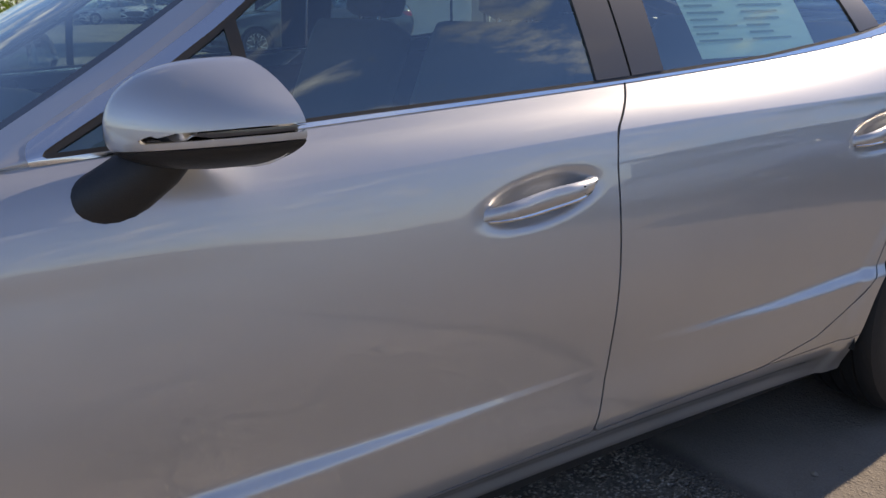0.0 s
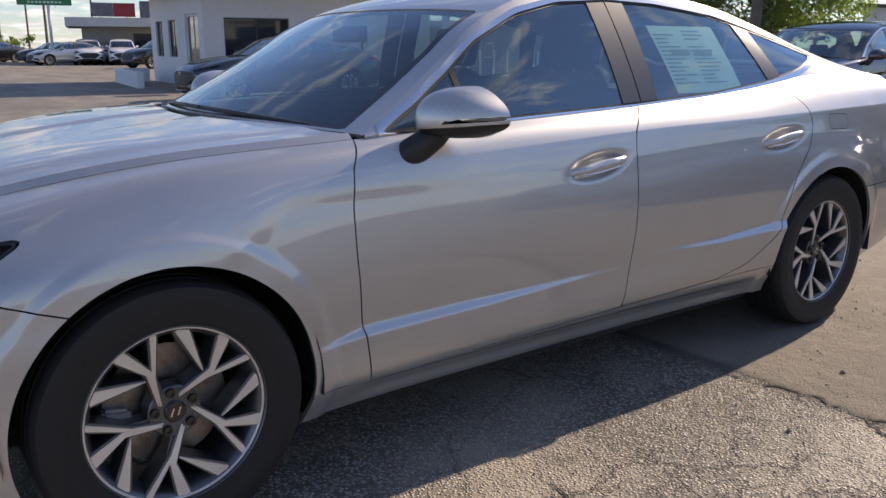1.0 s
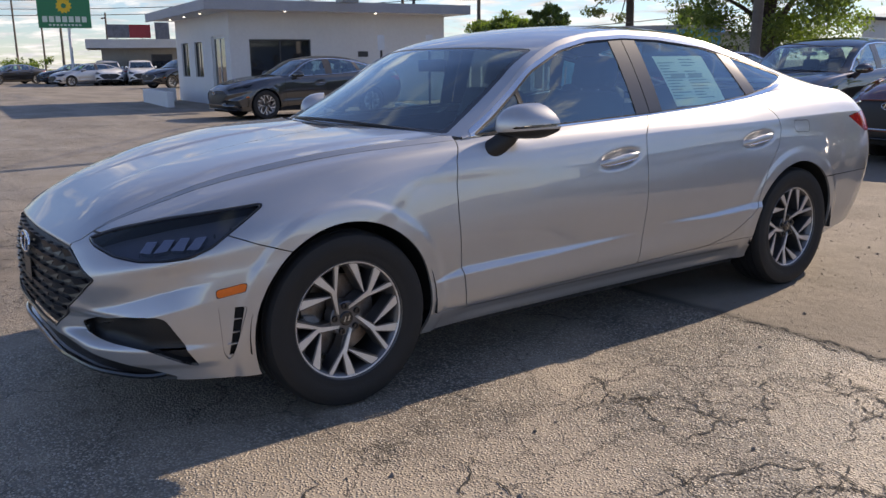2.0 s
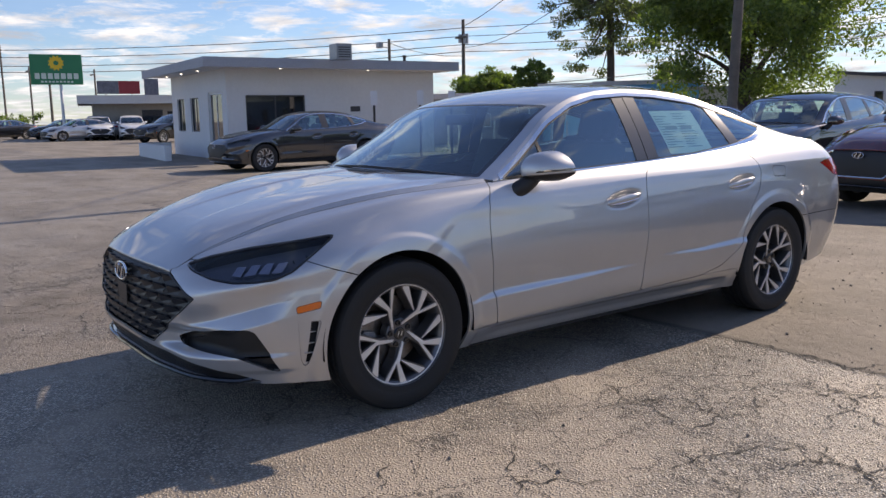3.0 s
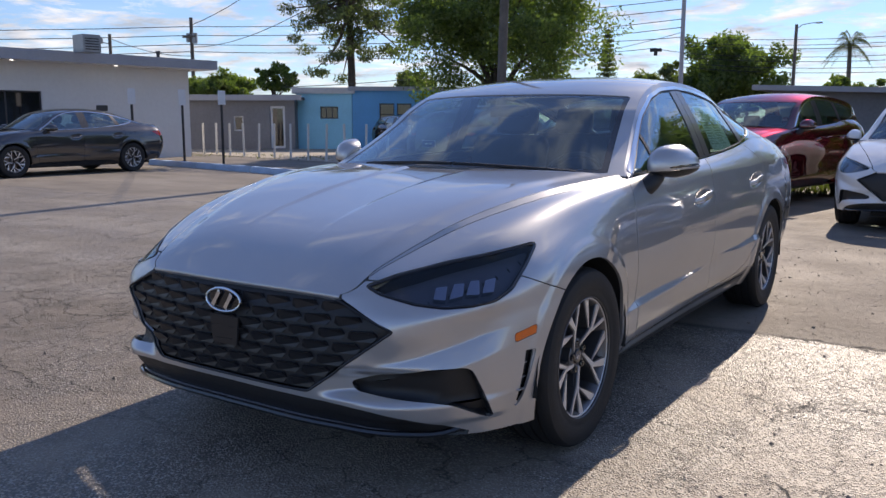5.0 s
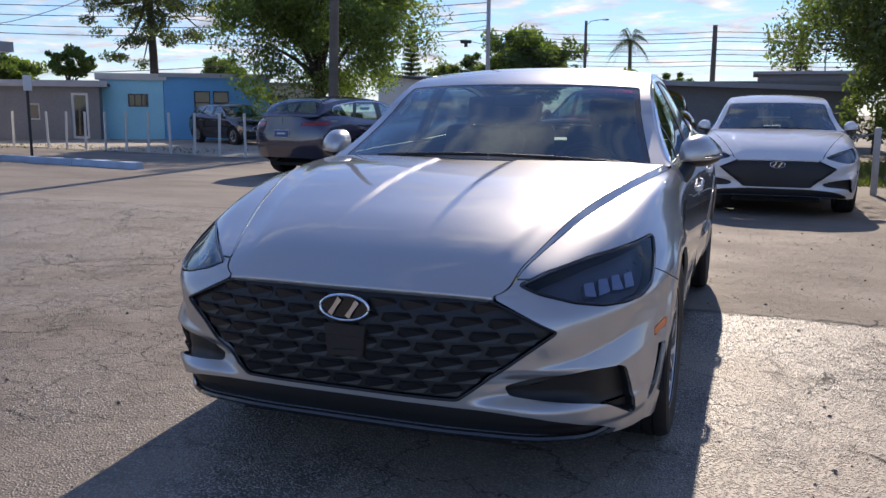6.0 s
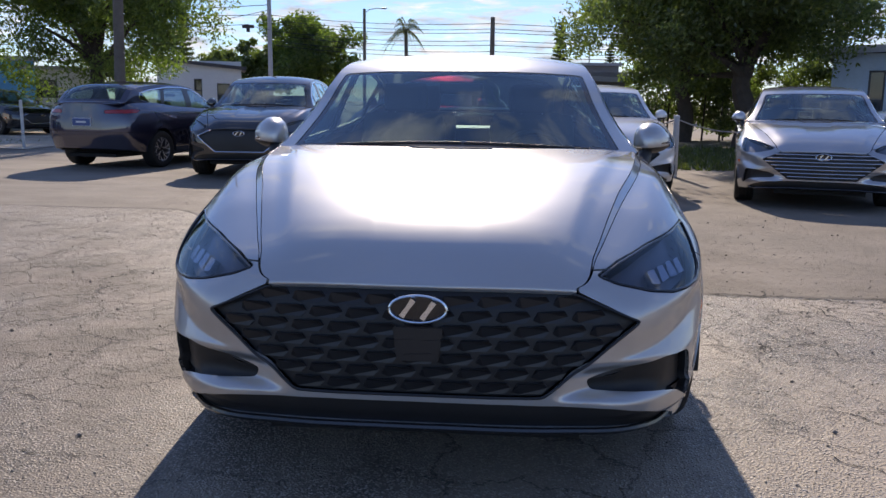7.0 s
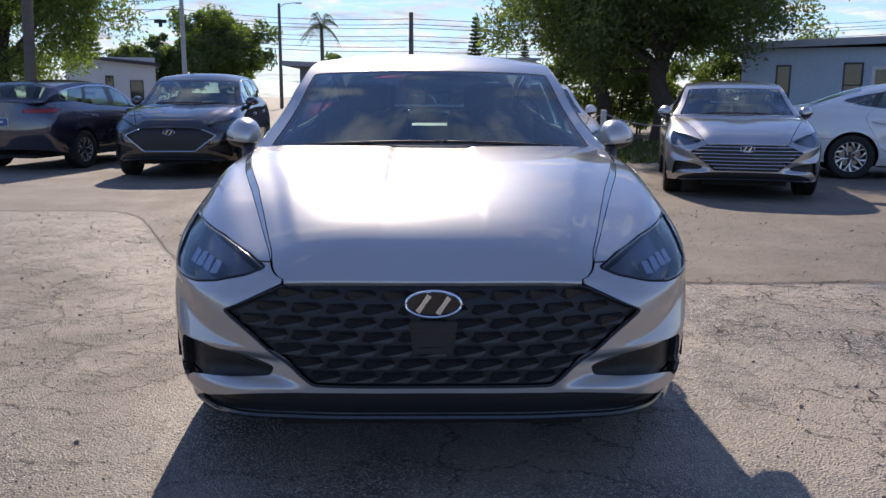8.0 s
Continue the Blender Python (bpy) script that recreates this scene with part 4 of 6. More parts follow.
    fuel, quarters = quarters.take(both(inside(pz(round_poly([(2.80, .868), (2.94, .862), (2.95, .925), (2.80, .93)] if not sz else [(2.6, .9), (2.72, .9), (2.72, 1.0), (2.6, 1.0)], .02)), Y, Z), lambda V: .3 - V[:, 0]), .0012)
    fuel.place("fuel_flap", paint, car)
    doors = {}
    for side, sel in ((1, LEFT), (-1, RIGHT)):
        fenders.split(sel)[0].place("front_fender", paint, car)
        quarters.split(sel)[0].place("rear_quarter_panel", paint, car)
        sill.split(sel)[0].place("door_sill", paint, car)
        a = fd.split(sel)[0].place("front_door", paint, car)
        b = rd.split(sel)[0].place("rear_door", paint, car)
        doors[side] = (a, b)
        for ob, yc, zc in ((a, 1.430, .824), (b, 2.472, .850)):
            if sz:
                yc, zc = yc * .94 - .02, up(zc)
            i = np.argmin(np.abs(P[..., 0] - .9) * .1 + np.abs(P[..., 1] - yc) + np.abs(P[..., 2] - zc - .062))
            handle_bar(side, yc, zc, abs(P.reshape(-1, 3)[i][0]) - .002, M, ob)
    # ---- hood, cowl, roof, glass
    knots = np.r_[0, np.cumsum(np.linalg.norm(np.diff(np.array(S["middle"], float), axis=0), axis=1))]
    edge_t, edge_p = T[m - 1:, -1], P[m - 1:, -1]

    def top_line(u):
        """The upper edge of the body's side at knot u."""
        t = np.interp(u, np.arange(15), knots)
        return np.stack([np.interp(t, edge_t, edge_p[:, k]) for k in range(3)], 1)

    E = top_line(np.linspace(1.0, 5.96, 112 if fine else 50))
    C = hermite(np.arange(7), np.array(S["hood"], float), np.linspace(0, 6, len(E)))
    E[:, 0] -= np.interp(E[:, 1], [-.84, -.70, -.3, .5], [.0045, .012, .026, .026]) if fine else .008
    rise = (lambda y: np.interp(y, [-.84, -.72, -.45, -.2, .5], [0, .004, .013, .018, .018])) if fine else (lambda y: 0 * y)
    E[:, 2] += rise(E[:, 1])
    Ph, Wh = lay(E, C, len(E), 97 if fine else 41, 4.0, 2.0)
    ax_, yy = np.abs(Ph[..., 0]), Ph[..., 1]
    fade = smoothstep(-.75, -.2, yy)
    Ph[..., 2] += -.006 * smoothstep(.176, .160, ax_) * fade + .006 * smoothstep(.93, .83, np.abs(Wh)) * smoothstep(-.84, -.6, yy)
    lip_rows = [Ph[0] + np.array(o) for o in ((0, -.001, -.022), (0, -.006, -.014), (0, -.007, -.008), (0, -.004, -.003))]
    Ph = np.concatenate([np.array(lip_rows), Ph])
    Wh = np.concatenate([Wh[:4], Wh])
    hood = Patch.grid(Ph, Wh, Wh)
    if hood.V[len(hood.V) // 2, 5] < 0:
        hood = Patch.grid(Ph, Wh, Wh, True)
    hood.place("hood", paint, car, "", .014)
    E2 = top_line(np.linspace(5.97, 6.07, 6))
    E2[:, 0] -= .010
    C2 = np.array([(0, y, z) for y, z in zip(np.linspace(.362, .44, 6), np.linspace(S["hood"][-1][2] - .004, S["spine"][0][2] - .004, 6))])
    E2[:, 2] -= .012
    Pc, Wc = lay(E2, C2, 6, 41, 4, 2)
    Pc[..., 2] -= .012
    cowl = Patch.grid(Pc, Wc, Wc)
    if cowl.V[len(cowl.V) // 2, 5] < 0:
        cowl = Patch.grid(Pc, Wc, Wc, True)
    cowl.place("cowl", M["black_plastic"], car, "black plastic cowl", .03)
    ui = np.linspace(0, 12, 150 if fine else 70)
    E = hermite(np.arange(13), np.array(S["rail"], float), ui)
    C = hermite(np.arange(13), np.array(S["spine"], float), ui)
    Pr, Wr = lay(E, C, len(ui), 81 if fine else 41, 2.7, 2.0)
    Ur = np.repeat(ui[:, None], Pr.shape[1], 1)
    roof = Patch.grid(Pr, Ur, Wr)
    if roof.V[len(roof.V) // 2, 5] < 0:
        roof = Patch.grid(Pr, Ur, Wr, True)
    us, ws = S["screen"]
    screen, roof = roof.take(lambda V: np.max([V[:, 6] - us + .16 * np.abs(V[:, 7])**3, (np.abs(V[:, 7]) - ws) * 3, .05 - V[:, 6]], axis=0), .004)
    r0, r1, rw = S["rear_screen"]
    back, roof = roof.take(lambda V: np.max([r0 - V[:, 6], V[:, 6] - r1, (np.abs(V[:, 7]) - rw) * 3], axis=0), .004)
    roof.place("roof", paint, car)
    glass, frit = screen.moved(-.003).split(lambda V: np.max([V[:, 6] - us + .10 + .16 * np.abs(V[:, 7])**3, (np.abs(V[:, 7]) - ws + .035) * 3, .16 - V[:, 6]], axis=0))
    ws_ob = glass.place("windshield", M["screen_glass"], car, "dark tinted windshield", 0)
    frit.place("windshield_border", M["black_gloss"], ws_ob, "black glass border", .004)
    back.moved(-.003).place("rear_window", M["dark_glass"], car, "dark rear window", 0)
    E = hermite(np.arange(4), np.array(S["deck_edge"], float), np.linspace(0, 3, 24))
    C = hermite(np.arange(4), np.array(S["deck"], float), np.linspace(0, 3, 24))
    Pd, Wd = lay(E, C, 24, 41, 3, 2)
    deck = Patch.grid(Pd, Wd, Wd)
    if deck.V[len(deck.V) // 2, 5] < 0:
        deck = Patch.grid(Pd, Wd, Wd, True)
    deck.place("trunk_lid", paint, car)
    # side windows
    ys = np.linspace(S["rail"][0][1], S["rail"][-1][1], 170 if fine else 80)
    E = curve(S["rail"], ys, 1)
    Ft = curve(S["top"][5:13], ys, 1)
    v = np.linspace(0, 1, 30 if fine else 16)[None, :, None]
    Ps = Ft[:, None] * (1 - v) + E[:, None] * v
    Ps[..., 0] += .014 * 4 * v[..., 0] * (1 - v[..., 0])
    shape = inside(round_poly(S["glass"], .03), Y, Z)
    p0, p1 = S["pillar"]
    q0, q1 = S["back_pillar"]
    for side in (1, -1):
        Pp = Ps * np.array([side, 1, 1])
        zz = np.zeros(Pp.shape[:2])
        skin = Patch.grid(Pp, zz, zz)
        if skin.V[len(skin.V) // 2, 3] * side < 0:
            skin = Patch.grid(Pp, zz, zz, True)
        win, rest = skin.split(shape)
        trim, rest = rest.split(lambda V: shape(V) - .017)
        rest.place("roof_side_rail", paint, car)
        trim.moved(.002).place("window_trim", M["chrome"], car, "bright chrome window trim", .008)
        black, inner = win.split(lambda V: -shape(V) - .007)
        pil, inner = inner.split(lambda V: np.abs(V[:, 1] - (p0 + p1) / 2 - (1.15 - V[:, 2]) * .10) - (p1 - p0) / 2)
        cpil, inner = inner.split(lambda V: np.abs(V[:, 1] - (q0 + q1) / 2 + (V[:, 2] - up(1.12)) * .48) - (q1 - q0) / 2)
        bar, inner = inner.split(lambda V: np.abs(V[:, 1] - (.945 if not sz else 1.0)) - .011)
        a, b = doors[side]
        black.moved(-.002).place("window_seal", M["black_plastic"], car, "black window seal", .006)
        pa, pb = pil.take(lambda V: V[:, 1] - (p0 + p1) / 2 - (1.15 - V[:, 2]) * .10, .003)
        pa.moved(-.001).place("pillar_cover", M["pillar"], a, "black door pillar cover", .006)
        pb.moved(-.001).place("pillar_cover", M["pillar"], b, "black door pillar cover", .006)
        cpil.moved(-.001).place("pillar_cover", M["pillar"], b, "black door pillar cover", .006)
        bar.moved(-.001).place("window_divider", M["black_plastic"], a, "", .006)
        f, r = inner.split(lambda V: V[:, 1] - (p0 + p1) / 2)
        f0, f1 = f.split(lambda V: V[:, 1] - .945)
        r0_, r1_ = r.split(lambda V: V[:, 1] - (q0 + q1) / 2 + (V[:, 2] - up(1.12)) * .48)
        for ob, piece in ((a, f0), (a, f1), (b, r0_), (b, r1_)):
            if len(piece.F):
                piece.moved(-.005).place("side_window", M["side_glass"], ob, "tinted side window", 0)
        if side == 1 and sticker:
            paper(r0_, M, b)
    # chrome line from the lamp along the hood to the window
    for side in (1, -1):
        line = top_line(np.linspace(1.7, 6.0, 90))
        if fine:
            wide = np.interp(line[:, 1], [-.84, -.70, -.3, .5], [.003, .012, .026, .026])
            rowp = np.stack([line + np.stack([-.0025 - (wide - .0055) * q, 0 * wide, .0010 + (rise(line[:, 1]) - .002) * q], 1) for q in np.linspace(0, 1, 4)], 1)
            rowp[..., 0] *= side
            strip_p = Patch.grid(rowp, np.zeros(rowp.shape[:2]), np.zeros(rowp.shape[:2]))
            if strip_p.V[len(strip_p.V) // 2, 5] < 0:
                strip_p = Patch.grid(rowp, np.zeros(rowp.shape[:2]), np.zeros(rowp.shape[:2]), True)
            strip_p.place("hood_trim", paint, car, "flat silver strip between two dark joints along the hood", .010)
    for side in (1, -1):
        mirror_shell(side, 0, M, car, paint, up(1.0) - 1.0 if sz else 0)
    # wipers
    for x0, x1 in ((-.52, .04), (.05, .60)):
        zc = S["spine"][0][2]
        pts = [(x0 + (x1 - x0) * q, .395 + .16 * abs(x0 + (x1 - x0) * q)**2 / .5 + .02, zc + .020 - .035 * (abs(x0 + (x1 - x0) * q) / .7)**2) for q in np.linspace(0, 1, 9)]
        part("wiper", tube(pts, .008, 6), M["black_plastic"], car, "black wiper blade", True)
    # underbody and wheel housings
    zb0 = up(.20)
    part("underbody", boxes((-.48, .48, -.74, S["axles"][1] + .75, zb0 - .03, zb0 + .03), (-.80, .80, S["arch"] + .02, S["axles"][1] - S["arch"] - .02, zb0 - .02, zb0 + .03)), M["black_matt"], car, "black underbody")
    for c in S["axles"]:
        for side in (1, -1):
            bm = bmesh.new()
            aa = np.linspace(-.12, math.pi + .12, 25)
            R_ = S["arch"] + .018
            o = [[bm.verts.new((side * x, c + R_ * math.cos(t), S["wheel_r"] + R_ * math.sin(t))) for t in aa] for x in (.58, .905)]
            for k in range(24):
                bm.faces.new((o[0][k], o[0][k + 1], o[1][k + 1], o[1][k]))
            bm.faces.new(o[0])
            part("wheel_housing", bm, M["black_matt"], car, "black wheel arch liner", True)
    wheel = build_wheel(S["wheel_r"], fine, M)
    spots = [(s, c) for c in S["axles"] for s in (1, -1)]
    first = True
    for s, c in spots:
        turn = pose(s * (.800 if not sz else .795), c, S["wheel_r"], random.uniform(0, 72) if not first else 0, 0, 0 if s > 0 else 180)
        if s > 0 and c == 0:
            turn = pose(.800, c, S["wheel_r"], 3, 0, 0)
        w = wheel if first else copy_thing(wheel, turn)
        w.matrix_basis = turn
        w.parent = car
        first = False
    # cabin
    part("cabin_floor", boxes((-.74, .74, .45, 2.95, .26, .32)), M["black_matt"], car, "dark cabin floor")
    dz = up(1.0) - 1.0 if sz else 0
    dash = [(.40, .90), (.46, .955), (.62, .962), (.82, .93), (.90, .88), (.92, .80), (.86, .62), (.45, .5)]
    bm = bmesh.new()
    slab(bm, [(y, z + dz) for y, z in dash], -.70, .70)
    bmesh.ops.bevel(bm, geom=list(bm.edges), offset=.02, segments=2, affect="EDGES")
    part("dashboard", bm, M["dash"], car, "dark grey dashboard", True)
    rimw = [(.36 + .185 * math.cos(t), 1.02 + .07 * math.sin(t), .86 + dz + .17 * math.sin(t)) for t in np.linspace(0, math.tau, 28, endpoint=False)]
    part("steering_wheel", tube(rimw, .016, 8, True), M["dash"], car, "black steering wheel", True)
    part("parcel_shelf", boxes((-.60, .60, 2.72, 3.25, .98 + dz, 1.0 + dz)), M["dash"], car)
    part("rear_wall", boxes((-.64, .64, 2.60, 2.70, .3, 1.0 + dz)), M["dash"], car)
    for x in (-.37, .37):
        seat(M, car, x, 1.25)
    seat(M, car, -.36, 2.05, "rear_seat")
    seat(M, car, .36, 2.05, "rear_seat")
    part("inner_mirror", boxes((-.11, .11, 1.0, 1.03, 1.215 + dz, 1.275 + dz), bevel=.012), M["black_plastic"], car, "black inner mirror")
    return car


def paper(piece, M, door):
    """The price sheet taped inside the rear window."""
    V = piece.V
    y0, y1, z0, z1 = 1.945, 2.345, 1.035, 1.278
    terms = lambda y, z: np.stack([np.ones_like(y), y, z, y * z, y * y, z * z], -1)
    lie = np.linalg.lstsq(terms(V[:, 1], V[:, 2]), V[:, 0], rcond=None)[0]
    def at(y, z, d):
        return (float(terms(np.array(y), np.array(z)) @ lie) - .011 + d, y, z)
    def sheet(name, ya, yb, za, zb, d, mat, lean=0.0, label=""):
        bm = bmesh.new()
        n = 6
        g = [[bm.verts.new(at(ya + (yb - ya) * i / n - lean * (j / n) * (zb - za), za + (zb - za) * j / n, d)) for j in range(n + 1)] for i in range(n + 1)]
        for i in range(n):
            for j in range(n):
                bm.faces.new((g[i][j], g[i + 1][j], g[i + 1][j + 1], g[i][j + 1]))
        return part(name, bm, mat, door, label, True)
    sheet("price_sheet", y0, y1, z0, z1, 0, M["paper"], .30, "white price sheet with rows of unreadable print")
    for k in range(14):
        zz = z1 - .02 - k * .0145
        for ya, yb in ((.012, .155), (.185, .35)):
            if random.random() < .85:
                sheet("print_bar", y0 + ya - .30 * (zz - z0), y0 + ya + (yb - ya) * random.uniform(.45, 1) - .30 * (zz - z0), zz, zz + .0045, .0012, M["print"])
    for ya, za in ((.06, .135), (.20, .135)):
        sheet("print_block", y0 + ya - .30 * za, y0 + ya + .11 - .30 * za, z0 + za, z0 + za + .022, .0016, M["print"])

# ---------------------------------------------------------------- ground
def ground_material():
    """Old parking-lot asphalt: worn aggregate, smoother sandy overlay beyond a ragged edge, cracks and stains."""
    m = bpy.data.materials.new("parking_asphalt")
    m.use_nodes = True
    t = m.node_tree
    L = t.links.new
    b = t.nodes["Principled BSDF"]
    pos = t.nodes.new("ShaderNodeNewGeometry").outputs["Position"]

    def noise_of(scale, detail=5.0, rough=.55, vec=pos):
        n = node(t, "ShaderNodeTexNoise", Scale=scale, Detail=detail, Roughness=rough)
        L(vec, n.inputs["Vector"])
        return n

    def math_of(op, a, c, clamp=False):
        n = t.nodes.new("ShaderNodeMath")
        n.operation = op
        n.use_clamp = clamp
        for i, v in enumerate((a, c)):
            if isinstance(v, (int, float)):
                n.inputs[i].default_value = v
            else:
                L(v, n.inputs[i])
        return n.outputs[0]

    def ramp_of(v, lo, hi, a=0.0, c=1.0):
        n = t.nodes.new("ShaderNodeMapRange")
        n.interpolation_type = "SMOOTHSTEP"
        n.inputs["From Min"].default_value, n.inputs["From Max"].default_value = lo, hi
        n.inputs["To Min"].default_value, n.inputs["To Max"].default_value = a, c
        L(v, n.inputs["Value"])
        return n.outputs[0]

    def mix_of(f, a, c):
        n = t.nodes.new("ShaderNodeMix")
        n.data_type = "RGBA"
        for key, v in (("Factor", f), ("A", a), ("B", c)):
            if isinstance(v, tuple):
                n.inputs[key].default_value = (*v, 1)
            elif isinstance(v, (int, float)):
                n.inputs[key].default_value = v
            else:
                L(v, n.inputs[key])
        return n.outputs["Result"]

    sep = t.nodes.new("ShaderNodeSeparateXYZ")
    L(pos, sep.inputs[0])
    wob = noise_of(1.1, 5).outputs["Fac"]
    wide = noise_of(.35, 3).outputs["Fac"]
    # the overlay lies behind a ragged edge across the lot, nearer on this side of the car than on the other
    left = ramp_of(sep.outputs["X"], -3.4, -1.2, 3.4, 0.0)
    edge = math_of("SUBTRACT", sep.outputs["Y"], math_of("ADD", left, math_of("MULTIPLY", wob, .22)))
    over = ramp_of(edge, 1.92, 1.96)
    lip = math_of("MULTIPLY", ramp_of(edge, 1.86, 1.93), ramp_of(edge, 2.02, 1.95))
    # aggregate
    stones = node(t, "ShaderNodeTexVoronoi", Scale=100.0, Randomness=1.0)
    L(pos, stones.inputs["Vector"])
    sc = t.nodes.new("ShaderNodeSeparateColor")
    L(stones.outputs["Color"], sc.inputs[0])
    stone = mix_of(ramp_of(sc.outputs[0], 0, 1), (.165, .143, .118), (.54, .47, .38))
    pale = mix_of(ramp_of(sc.outputs[1], .84, .90), stone, (.66, .62, .55))
    tar = ramp_of(stones.outputs["Distance"], .38, .62)
    coarse = mix_of(math_of("MULTIPLY", tar, .88), pale, (.060, .055, .049))
    patch = noise_of(.9, 7, .62).outputs["Fac"]
    coarse = mix_of(ramp_of(patch, .40, .62, .05, .70), coarse, (.43, .362, .284))
    coarse = mix_of(ramp_of(noise_of(3.1, 6, .65).outputs["Fac"], .56, .74, 0, .7), coarse, (.090, .079, .067))
    sand = mix_of(ramp_of(noise_of(1.6, 7, .6).outputs["Fac"], .3, .7), (.175, .148, .118), (.245, .210, .170))
    sand = mix_of(ramp_of(noise_of(160, 3).outputs["Fac"], .35, .75, 0, .45), sand, (.29, .265, .23))
    sand = mix_of(ramp_of(noise_of(.25, 5).outputs["Fac"], .45, .7, 0, .5), sand, (.125, .112, .098))
    dust = ramp_of(sep.outputs["X"], -.2, -1.5)
    fines = mix_of(ramp_of(noise_of(2.3, 7, .62).outputs["Fac"], .34, .66), (.115, .098, .079), (.21, .178, .143))
    fines = mix_of(ramp_of(noise_of(120, 3).outputs["Fac"], .40, .70, 0, .4), fines, (.12, .105, .09))
    coarse = mix_of(math_of("MULTIPLY", dust, ramp_of(patch, .30, .60, .35, .95)), coarse, fines)
    col = mix_of(over, coarse, sand)
    col = mix_of(math_of("MULTIPLY", lip, .6), col, (.055, .050, .045))
    # far side of the lot: paler, swept, with long stains
    far = ramp_of(sep.outputs["X"], -2.0, -6.0)
    stain = node(t, "ShaderNodeTexNoise", Scale=.5, Detail=7.0, Roughness=.65)
    sm = t.nodes.new("ShaderNodeMapping")
    sm.inputs["Scale"].default_value = (.6, 1.8, 1)
    sm.inputs["Rotation"].default_value = (0, 0, .5)
    L(pos, sm.inputs["Vector"])
    L(sm.outputs[0], stain.inputs["Vector"])
    pale2 = mix_of(ramp_of(stain.outputs["Fac"], .35, .68), (.19, .170, .148), (.32, .290, .250))
    col = mix_of(math_of("MULTIPLY", far, .7), col, pale2)
    # hairline cracks
    warp = t.nodes.new("ShaderNodeVectorMath")
    warp.operation = "MULTIPLY_ADD"
    wn = noise_of(1.7, 6, .7)
    L(wn.outputs["Color"], warp.inputs[0])
    warp.inputs[1].default_value = (.75, .75, 0)
    L(pos, warp.inputs[2])
    cr = t.nodes.new("ShaderNodeTexVoronoi")
    cr.feature = "DISTANCE_TO_EDGE"
    cr.inputs["Scale"].default_value = 1.5
    L(warp.outputs[0], cr.inputs["Vector"])
    some = ramp_of(noise_of(.8, 4).outputs["Fac"], .42, .54)
    crack = math_of("MULTIPLY", ramp_of(cr.outputs["Distance"], .012, .003), some)
    net = t.nodes.new("ShaderNodeTexVoronoi")
    net.feature = "DISTANCE_TO_EDGE"
    net.inputs["Scale"].default_value = 5.2
    L(warp.outputs[0], net.inputs["Vector"])
    near = math_of("MULTIPLY", ramp_of(math_of("ABSOLUTE", math_of("SUBTRACT", sep.outputs["X"], 2.3), 0.0), 1.6, .7), ramp_of(sep.outputs["Y"], -.4, .3))
    away = math_of("MULTIPLY", ramp_of(sep.outputs["X"], -.6, -1.6), ramp_of(sep.outputs["X"], -6.0, -3.0))
    nets = math_of("MULTIPLY", ramp_of(noise_of(1.3, 4).outputs["Fac"], .42, .52), math_of("MAXIMUM", near, math_of("MULTIPLY", away, .6)))
    crack = math_of("MAXIMUM", crack, math_of("MULTIPLY", ramp_of(net.outputs["Distance"], .030, .006), nets))
    crack = math_of("MULTIPLY", crack, math_of("SUBTRACT", 1.0, math_of("MULTIPLY", over, .85)))
    col = mix_of(math_of("MULTIPLY", crack, .62), col, (.035, .032, .030))
    L(col, b.inputs["Base Color"])
    L(math_of("ADD", ramp_of(patch, .3, .7, .44, .62), math_of("MULTIPLY", math_of("MAXIMUM", over, math_of("MULTIPLY", dust, .5)), .24)), b.inputs["Roughness"])
    L(math_of("SUBTRACT", .42, math_of("MULTIPLY", math_of("MAXIMUM", over, math_of("MULTIPLY", dust, .5)), .28)), b.inputs["Specular IOR Level"])
    # relief
    hs = math_of("MULTIPLY", math_of("SUBTRACT", 1.0, ramp_of(stones.outputs["Distance"], .05, .60)), math_of("SUBTRACT", 1.0, math_of("MULTIPLY", over, .82)))
    h = math_of("ADD", math_of("MULTIPLY", math_of("MULTIPLY", hs, .0078), math_of("SUBTRACT", 1.0, math_of("MULTIPLY", dust, .55))), math_of("MULTIPLY", noise_of(11, 6).outputs["Fac"], .010))
    h = math_of("ADD", h, math_of("MULTIPLY", noise_of(170, 2).outputs["Fac"], .0022))
    h = math_of("SUBTRACT", h, math_of("MULTIPLY", crack, .008))
    h = math_of("ADD", h, math_of("MULTIPLY", over, .006))
    bp = node(t, "ShaderNodeBump", Strength=1.0, Distance=1.0)
    L(h, bp.inputs["Height"])
    L(bp.outputs[0], b.inputs["Normal"])
    return m


def make_ground():
    bm = bmesh.new()
    xs = [-400, -120, -60, -30, -15, -6, 0, 6, 15, 30, 60, 120, 400]
    ys = [-300, -60, -15, -5, 0, 5, 12, 25, 50, 100, 200, 500]
    g = [[bm.verts.new((x, y, 0)) for y in ys] for x in xs]
    for i in range(len(xs) - 1):
        for j in range(len(ys) - 1):
            bm.faces.new((g[i][j], g[i + 1][j], g[i + 1][j + 1], g[i][j + 1]))
    tagged(part("ground", bm, ground_material(), None), "cracked grey parking-lot asphalt with worn stones and sandy patches", "ground", kind="structure")


